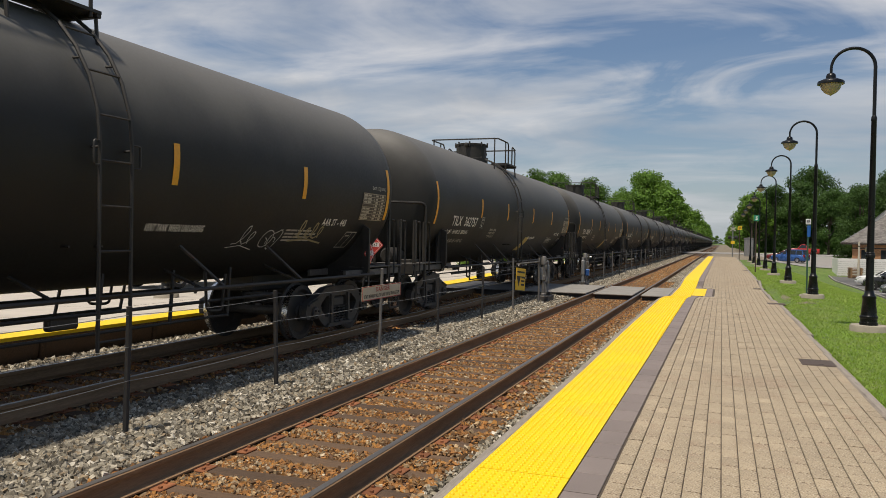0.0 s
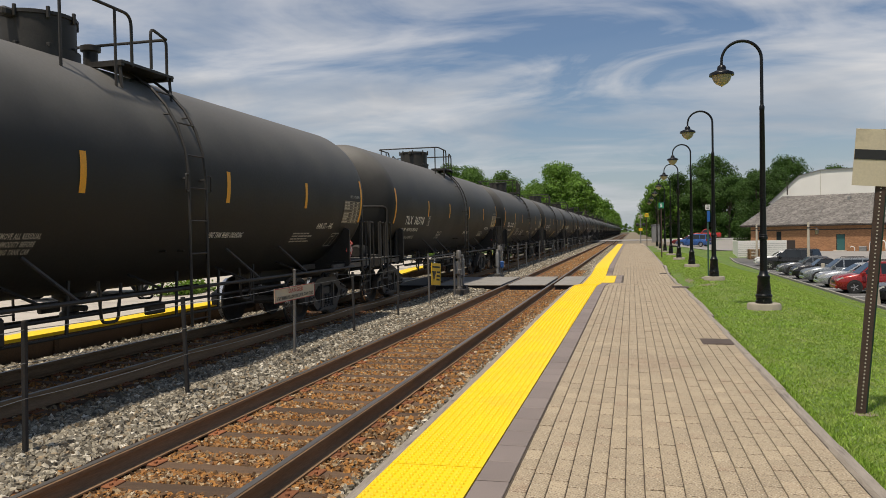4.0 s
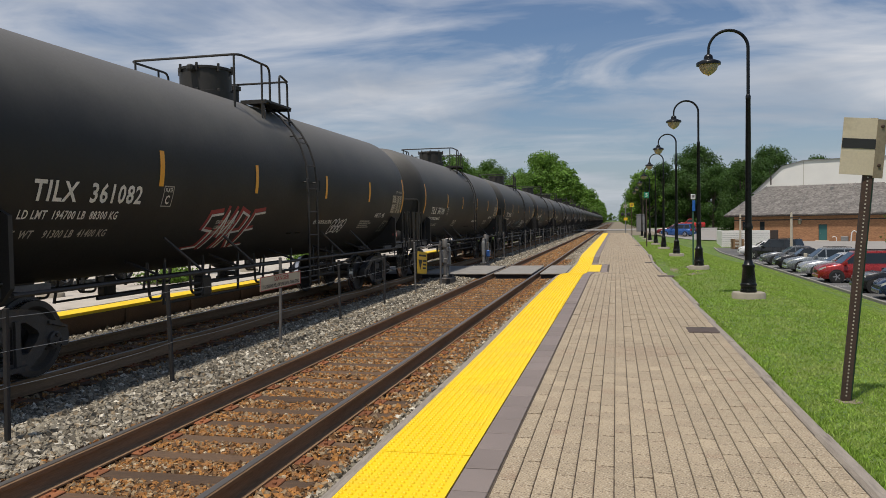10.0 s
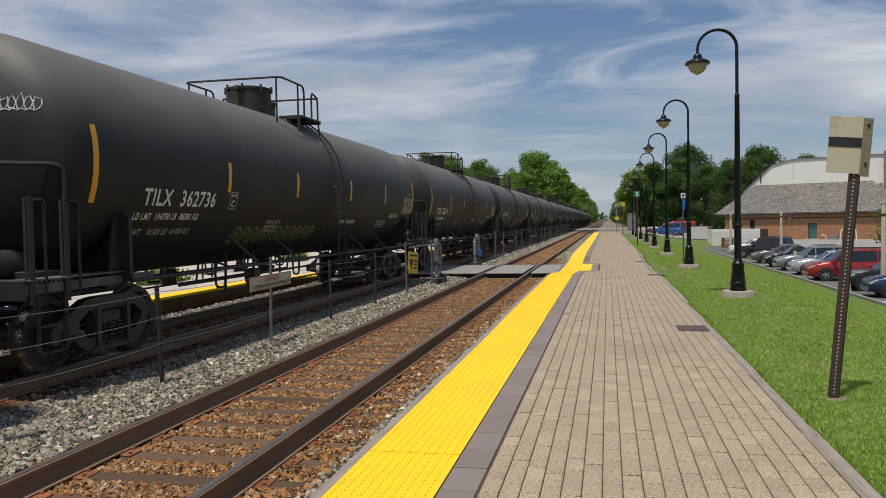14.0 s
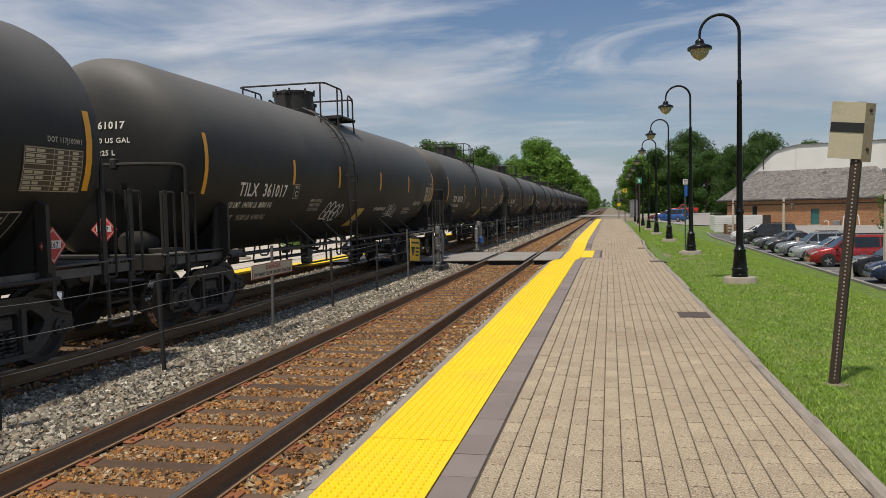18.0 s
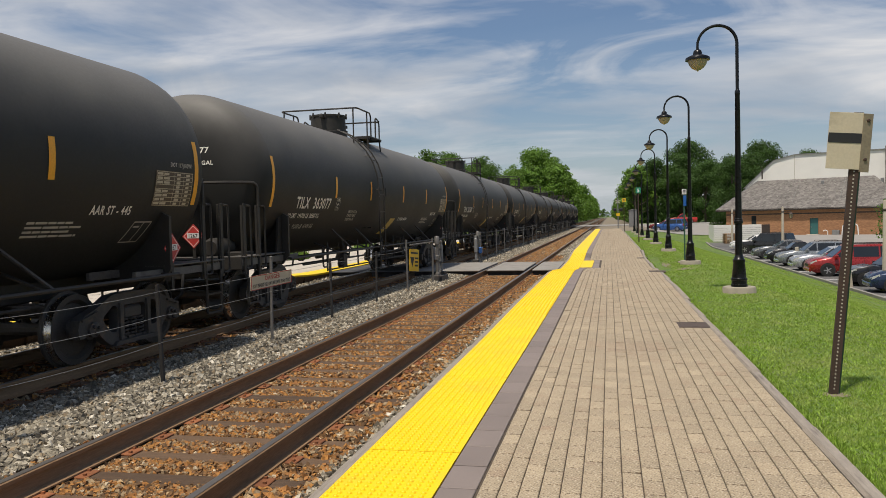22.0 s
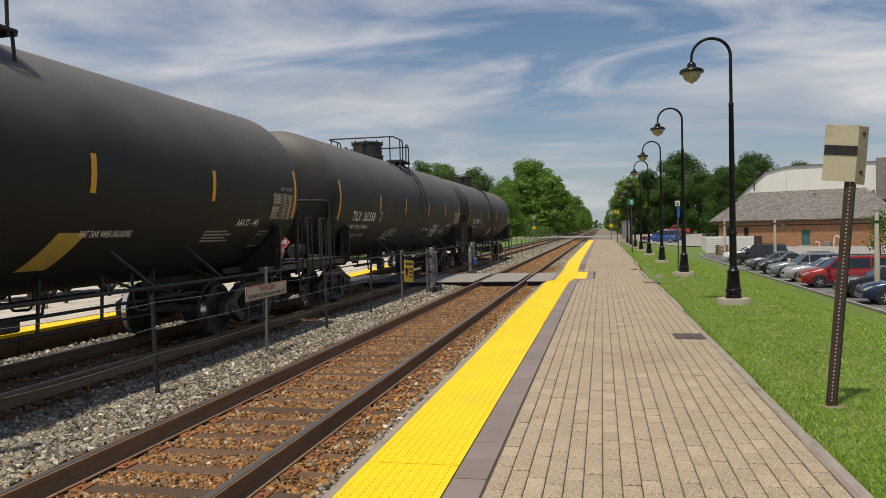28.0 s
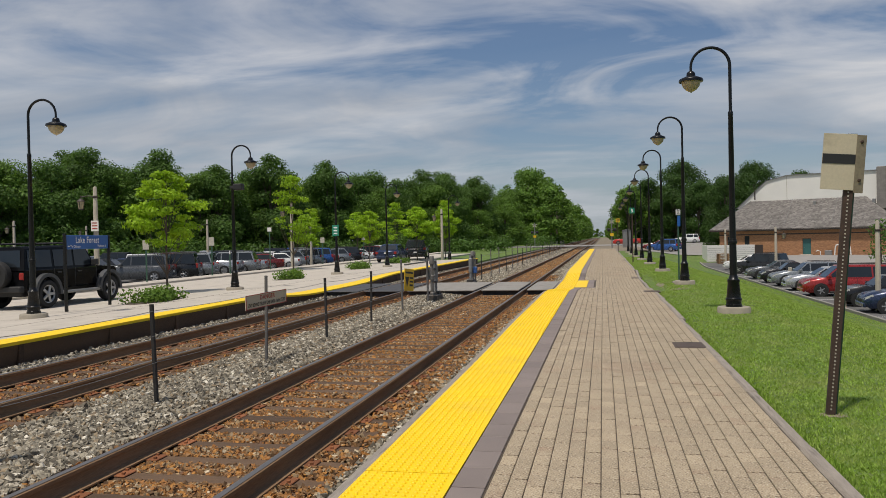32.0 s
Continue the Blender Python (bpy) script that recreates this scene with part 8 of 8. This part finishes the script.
# car park beyond the far platform
row = ["gsu", "suv", "svn", "spk", "svn", "sil", "drd", "wht", "wag", "svn", "blu", "drd", "wag", "bvn", "sil", "wht", "drs", "wag", "wsu", "gsu", "svn", "sil", "gry", "bvn"]
for i, key in enumerate(row):
    park(key, -30.2 + 0.3 * math.sin(i * 2.1), 45.6 + i * 3.05, -0.6, 196 + 3 * math.sin(i * 1.3))
row2 = ["wht", "sil", "gry", "svn", "blk", "nav", "wsu", "drs", "gsu", "spk", "sil", "bvn", "wag", "gry", "wht", "suv", "blu", "svn", "drd"]
for i, key in enumerate(row2):
    park(key, -36.8, 40.5 + i * 2.95, -0.6, 12 + 3 * math.sin(i * 1.7), 0)
row3 = ["sil", "blk", "wsu", "gry", "nav", "svn", "wht", "suv", "drd", "wag"]
for i, key in enumerate(row3):
    park(key, -48.0, 44 + i * 3.4, -0.6, 192, 0)
park("bvn", -16.5, 68.0, 0.02, 100)
park("nav", -17.0, 61.5, 0.02, 92)
park("gry", -26, 147, -0.0, 182)
park("blk", -33, 149, -0.0, 182)


# ---- trees and shrubs ----
def leaf_cloud(rnd, blobs, per, size, flat=0.7):
    """many small leaf clumps: bent quads scattered on the outsides of a set of uneven blobs"""
    vs, fs = [], []
    for (cx, cy, cz, rad) in blobs:
        n = int(per * rad * rad)
        d = rnd.normal(0, 1, (n, 3))
        d /= np.linalg.norm(d, axis=1)[:, None]
        rr = rad * (0.50 + 0.72 * rnd.rand(n) ** 0.9)
        p = d * rr[:, None] * np.array([1, 1, flat]) + np.array([cx, cy, cz])
        nrm = d + rnd.normal(0, 0.55, (n, 3)) + np.array([0, 0, 0.35])
        nrm /= np.linalg.norm(nrm, axis=1)[:, None]
        u = np.cross(nrm, rnd.normal(0, 1, (n, 3)))
        u /= np.linalg.norm(u, axis=1)[:, None]
        w = np.cross(nrm, u)
        s = size * (0.6 + 0.8 * rnd.rand(n))[:, None]
        a, b = u * s, w * s * 0.62
        droop = nrm * s * 0.25
        o = len(vs)
        tri_ = np.stack([p - a, p + b * 1.15 + a * 0.5 - droop * 0.5, p - b * 1.15 + a * 0.6 - droop * 0.5], 1).reshape(-1, 3)
        vs.extend(map(tuple, tri_.tolist()))
        fs.extend([(o + 3 * i, o + 3 * i + 1, o + 3 * i + 2) for i in range(n)])
    s = Shape()
    s.v, s.f = vs, fs
    return s


def leaf_mesh(name, shape, material):
    me = bpy.data.meshes.new(name)
    me.from_pydata(shape.v, [], shape.f)
    me.materials.append(material)
    me.update()
    return me


def build_tree(seed, h, spread, leaf, label, per=42, size=0.24, trunk_h=0.14, name="tree", group="trees", blobs_n=26, trunk_r=None, flat=0.7, lobe=1.0):
    rnd = np.random.RandomState(seed)
    rr = random.Random(seed)
    t = thing(name, label, "tree", group=group)
    tr = trunk_r or h * 0.018
    wood = Shape()
    top = h * 0.72
    pts = [(rr.gauss(0, 0.02) * h * 0.3 * k / 5, rr.gauss(0, 0.02) * h * 0.3 * k / 5, top * k / 5) for k in range(6)]
    wood.tube([(0, 0, -0.3)] + pts[1:], tr, 8, tr * 0.25)
    blobs = []
    for i in range(blobs_n):
        a = rr.uniform(0, 2 * math.pi)
        f = rr.uniform(0, 1)
        z = h * (trunk_h + (0.93 - trunk_h) * f)
        reach = spread * (math.sin(math.pi * min(1, 0.18 + 0.80 * f)) ** 0.7) * rr.uniform(0.35, 0.95)
        rad = spread * rr.choice((0.15, 0.2, 0.26, 0.32, 0.4)) * rr.uniform(0.85, 1.1) * lobe
        c = (reach * math.cos(a), reach * math.sin(a), z - rad * 0.2)
        blobs.append((*c, rad))
        if i % 2 == 0:
            k = min(4, max(1, int(f * 4)))
            b0 = Vector(pts[k])
            wood.tube([b0, b0.lerp(Vector(c), 0.5) + Vector((0, 0, -0.04 * h)), Vector(c)], tr * 0.4, 5, tr * 0.1)
    part("trunk", wood, M_BARK, t, "grey-brown trunk and limbs")
    part("crown", leaf_mesh("crown", leaf_cloud(rnd, blobs, per, size, flat), leaf), None, t, "leafy crown")
    return t


big = [build_tree(21, 14.0, 4.6, M_LEAF_D, "tall dark green broadleaf tree", 240, 0.158, 0.06, blobs_n=46), build_tree(22, 12.5, 4.4, M_LEAF, "broadleaf tree with a full green crown", 240, 0.15, 0.06, blobs_n=46),
       build_tree(23, 15.5, 5.2, M_LEAF_D, "tall wide-crowned dark tree", 215, 0.165, 0.06, blobs_n=48), build_tree(24, 11.0, 3.8, M_LEAF, "green broadleaf tree at the wood's edge", 255, 0.14, 0.05, blobs_n=44),
       build_tree(25, 9.0, 3.3, M_LEAF, "round green broadleaf tree", 290, 0.13, 0.05, blobs_n=42)]
DARK = [build_tree(61, 14.0, 4.8, M_LEAF_S, "maple with a dense crown, leaf colour darkened for shade", 240, 0.158, 0.08, blobs_n=46), build_tree(62, 12.0, 4.4, M_LEAF_S, "dense maple by the street, leaf colour darkened for shade", 240, 0.15, 0.08, blobs_n=46)]
FAR = [build_tree(51, 14.5, 5.0, M_LEAF, "distant dark tree in the belt along the line", 48, 0.34, 0.05, blobs_n=34), build_tree(52, 12.5, 4.6, M_LEAF, "distant green tree in the belt along the line", 50, 0.32, 0.05, blobs_n=34)]
young = [build_tree(31, 4.5, 1.35, M_LEAF_L, "young lime-green street tree", 760, 0.076, 0.38, blobs_n=44, trunk_r=0.04, flat=0.36, lobe=0.95), build_tree(32, 6.4, 1.5, M_LEAF_L, "slender lime-green young tree", 520, 0.080, 0.30, blobs_n=38, trunk_r=0.045, flat=0.36, lobe=0.95)]
used = set()


def plant(ob, x, y, z, s=1.0, rz=0.0):
    m = pose(x, y, z, 0, 0, rz)
    if ob not in used:
        used.add(ob)
        ob.scale = (s, s, s)
        ob.matrix_basis = m @ Matrix.Diagonal((s, s, s, 1))
        return ob
    c = copy_thing(ob, m)
    c.scale = (s, s, s)
    return c


rt = random.Random(77)
# wood behind the left car park
for i in range(64):
    f = i / 63
    x = -76 + 54 * f + rt.uniform(-4, 4)
    y = 64 + 84 * f + rt.uniform(-6, 6)
    plant(big[i % 5], x, y, -0.7, rt.uniform(0.85, 1.07), rt.uniform(0, 360))
for i in range(26):
    f = i / 25
    plant(big[(i * 3 + 1) % 5], -96 + 70 * f + rt.uniform(-4, 4), 76 + 100 * f + rt.uniform(-5, 5), -0.7, rt.uniform(0.98, 1.16), rt.uniform(0, 360))
# along the line to the left, running away
for x, y, k, s in ((-17.5, 186, 1, 1.55), (-14.5, 192, 3, 1.75), (-21, 180, 3, 1.35), (-24, 172, 3, 1.1), (-13.0, 176, 4, 1.0), (-16, 168, 3, 0.95), (-19, 160, 1, 1.0), (-16.5, 150, 4, 0.8), (-21, 142, 4, 0.95)):
    f = 1.0 if y < 130 or x > 60 else 1.28
    plant(big[k], x * f, y * f, -0.3, s * f, rt.uniform(0, 360))
for i in range(30):
    y = 202 + i * 11 * (1 + i * 0.03) + rt.uniform(-3, 3)
    plant(FAR[i % 2], -12.0 - rt.uniform(0, 3), y, -0.3, rt.uniform(1.05, 1.3), rt.uniform(0, 360))
    if i % 2:
        plant(FAR[(i + 1) % 2], -20 - rt.uniform(0, 6), y - 5, -0.3, rt.uniform(0.95, 1.2), rt.uniform(0, 360))
# to the right of the line
for i in range(30):
    y = 180 + i * 11 * (1 + i * 0.03) + rt.uniform(-3, 3)
    plant(FAR[i % 2], 6.0 + rt.uniform(0, 3), y, -0.2, rt.uniform(0.85, 1.05), rt.uniform(0, 360))
for x, y, k, s in ((5.5, 150, 1, 1.05), (8.5, 143, 0, 1.02), (12.5, 138, 3, 1.2), (15.5, 132, 1, 1.02), (18.5, 137, 2, 0.88), (11, 150, 2, 0.92), (21, 141, 3, 1.15), (24.5, 150, 0, 1.0), (29, 148, 1, 1.1), (34, 142, 3, 1.2),
                   (39, 150, 2, 0.9), (46, 148, 0, 0.95), (54, 144, 1, 1.0), (62, 140, 4, 1.3), (70, 132, 0, 0.95), (18.6, 124, 4, 0.9), (21.5, 127, 4, 1.0), (8, 160, 2, 0.95), (80, 120, 1, 1.0), (14, 145, 4, 1.3), (26, 140, 4, 1.2)):
    f = 1.0 if y < 130 or x > 60 else 1.28
    plant(DARK[k % 2], x * f, y * f, -0.3, s * f * 0.86, rt.uniform(0, 360))
for i in [k for k in range(30) if not -18 < -60 + k * 4.5 < 12]:
    plant(FAR[i % 2], -60 + i * 4.5 + rt.uniform(-2, 2), 760 + rt.uniform(-20, 20), -0.3, 1.25, rt.uniform(0, 360))
for x in (-30, -22, -15, -8, -1, 6, 13):
    plant(FAR[x % 2], x + rt.uniform(-1, 1), 1400 + rt.uniform(-20, 20), -0.3, rt.uniform(0.85, 1.1), rt.uniform(0, 360))
# young trees by the far platform and in its car park
for x, y, k, s in ((-15.4, 25.2, 0, 1.07), (-19.5, 46.5, 1, 1.02), (-17.6, 57.0, 0, 0.98), (-15.4, 63.5, 0, 1.1), (-28.0, 72, 1, 0.8), (-24.8, 62, 0, 1.0), (-34.5, 58, 0, 0.75), (-14.6, 71.5, 0, 1.15), (-24, 88, 1, 1.05), (-20, 98, 1, 1.15), (-30, 92, 0, 1.3)):
    plant(young[k], x, y, 0.0, s, rt.uniform(0, 360))


def build_shrub(seed, w, l, h):
    rnd = np.random.RandomState(seed)
    rr = random.Random(seed)
    s = thing("shrub", "low spreading green shrub bed on the platform", "shrub", group="platform shrubs")
    blobs = [(rr.uniform(-w, w) * 0.62, rr.uniform(-l, l) * 0.66, h * rr.uniform(0.3, 0.55), h * rr.uniform(0.5, 0.75)) for _ in range(14)]
    part("foliage", leaf_mesh("foliage", leaf_cloud(rnd, blobs, 1300, 0.055, 0.8), M_SHRUB), None, s)
    st = Shape()
    for b in blobs[:8]:
        st.tube([(b[0] * 0.8, b[1] * 0.8, 0), b[:3]], 0.012, 4)
    part("stems", st, M_BARK, s)
    part("soil", Shape().lathe([(1, 0.0), (0.95, 0.02), (0, 0.03)], 16, Matrix.Diagonal((w * 0.86, l * 0.86, 1, 1))), M_JOINT, s, "dark soil patch")
    return s


shrub = build_shrub(41, 0.75, 1.5, 0.46)
shrub.matrix_basis = pose(-13.1, 20.9, deck_z(-13.1) - 0.01)
for x, y, rz in ((-14.4, 34.2, 10), (-14.9, 46.0, 30), (-15.2, 56.5, 60)):
    copy_thing(shrub, pose(x, y, deck_z(x) - 0.01 if y < 50 else 0.0, 0, 0, rz))
hedge = thing("hedge", "dense green hedge along the foot of the wood", "hedge", kind="stuff")
rnd = np.random.RandomState(9)
hb = [(-14 - 0.55 * k * 1.2 + rt.uniform(-1, 1), 112 - 0.2 * k + rt.uniform(-1.5, 1.5), rt.uniform(0.4, 1.1), rt.uniform(1.0, 1.7)) for k in range(40)]
hb += [(-68 + 48 * k / 70 + rt.uniform(-2, 2), 60 + 82 * k / 70 + rt.uniform(-2, 2), rt.uniform(0.3, 1.5), rt.uniform(1.4, 2.4)) for k in range(71)]
hb += [(-12.5 - rt.uniform(0, 1.5), 150 + 9 * k, 0.8, rt.uniform(1.5, 2.6)) for k in range(50)] + [(6.5 + rt.uniform(0, 1.5), 182 + 9 * k, 0.8, rt.uniform(1.5, 2.6)) for k in range(50)]
hb += [(19.6 + rt.uniform(-1, 10), 118 + rt.uniform(-2, 8), 0.5, rt.uniform(1.2, 2.2)) for k in range(24)]
part("foliage", leaf_mesh("foliage", leaf_cloud(rnd, hb, 60, 0.2), M_LEAF_D), None, hedge)
bush = thing("bush", "dark green evergreen bush beside the drive", "bush", at=pose(27.9, 86.0, -1.5))
part("foliage", leaf_mesh("foliage", leaf_cloud(rnd, [(0, 0, 1.0, 1.3), (0.3, 0.2, 2.2, 1.15), (-0.2, 0, 3.2, 0.95), (0.1, 0, 4.0, 0.6), (1.6, 0.5, 1.0, 1.2), (1.5, 0, 2.2, 0.9)], 130, 0.15), M_LEAF_D), None, bush)
part("trunk", Shape().tube([(0, 0, -0.2), (0, 0, 3.6)], 0.09, 6, 0.03), M_BARK, bush)

# ---- grass blades on the bank ----
rnd = np.random.RandomState(4)
n = 330000
u = rnd.rand(n)
gyv = 3.8 + 62.0 * u ** 2.0
gxv = 1.55 + np.minimum(0.6 + 0.42 * gyv, 10.0) * rnd.rand(n)
gz = np.array([ground_z(x, y) for x, y in zip(gxv, gyv)])
hgt = 0.012 + 0.018 * rnd.rand(n) + 0.03 * (gxv < 1.66) * rnd.rand(n)
wid = 0.0024 + 0.0036 * rnd.rand(n) + 0.00055 * gyv
ang = rnd.rand(n) * 2 * np.pi
lean = rnd.normal(0, 0.016, (n, 2))
dx, dy = np.cos(ang) * wid, np.sin(ang) * wid
co = np.stack([np.stack([gxv - dx, gyv - dy, gz - 0.004], 1), np.stack([gxv + dx, gyv + dy, gz - 0.004], 1), np.stack([gxv + lean[:, 0], gyv + lean[:, 1], gz + hgt], 1)], 1).reshape(-1, 3)
me = bpy.data.meshes.new("grass")
me.from_pydata(co.tolist(), [], np.arange(3 * n).reshape(-1, 3).tolist())
me.materials.append(M_BLADE)
me.update()
tagged(new("grass", me), "short mown green grass blades on the bank", "grass", kind="stuff")

# bare earth worn beside the paving
rs = random.Random(19)
for x, y, w, l in ((1.84, 27.6, 0.26, 1.9), (2.3, 24.4, 0.3, 0.5), (2.05, 7.5, 0.13, 0.1)):
    ring = [(x + w * math.cos(a * 0.3927) * rs.uniform(0.75, 1.15), y + l * math.sin(a * 0.3927) * rs.uniform(0.8, 1.1)) for a in range(16)]
    soil = Shape().add([(px, py, ground_z(px, py) + 0.004) for px, py in ring] + [(x, y, ground_z(x, y) + 0.012)], [(i, (i + 1) % 16, 16) for i in range(16)])
    thing("bare_earth", "patch of bare trodden earth in the lawn", "earth", kind="stuff", shape=soil, material=M_SOIL)



def run_at(t):
    """where the first car's middle stands at t seconds"""
    for (t0, s0), (t1, s1) in zip(RUN[:-1], RUN[1:]):
        if t <= t1:
            return s0 + (s1 - s0) * (t - t0) / (t1 - t0)
    return RUN[-1][1]


def motions():
    # street traffic waits for the train and then pulls away
    walk(street_pickup, [(t, pose(x, 150, -0.006, 0, 0, 180)) for t, x in ((0, 13.4), (28, 13.4), (29, 12.2), (30, 11.0), (31, 8.2), (32, 4.65))])
    walk(street_car, [(t, pose(x, 154, -0.006, 0, 0, 180)) for t, x in ((0, 24.0), (28.8, 24.0), (30, 20.9), (31, 18.3), (32, 15.8))])
    for j, car in enumerate(cars):
        walk(car, [(t, pose(TRACK_F, s + PITCH * j, 0)) for t, s in RUN])
        # the wheels turn while the car rolls past
        near = [k for k in range(0, 961) if -14 < run_at(k / 30) + PITCH * j < 34]
        if len(near) < 2:
            continue
        for c in car.children:
            if c.name.split(".")[0] == "wheelset":
                at = c.matrix_basis.translation.copy()
                turn = lambda k: Matrix.Translation(at) @ Matrix.Rotation((run_at(near[0] / 30) - run_at(k / 30)) / 0.46, 4, "X")
                rows = [(k / 30, turn(k)) for k in near]
                if near[0] > 0:
                    rows.insert(0, (0.0, turn(near[0])))
                if near[-1] < 960:
                    rows.append((32.0, turn(near[-1])))
                walk(c, rows)


motions()
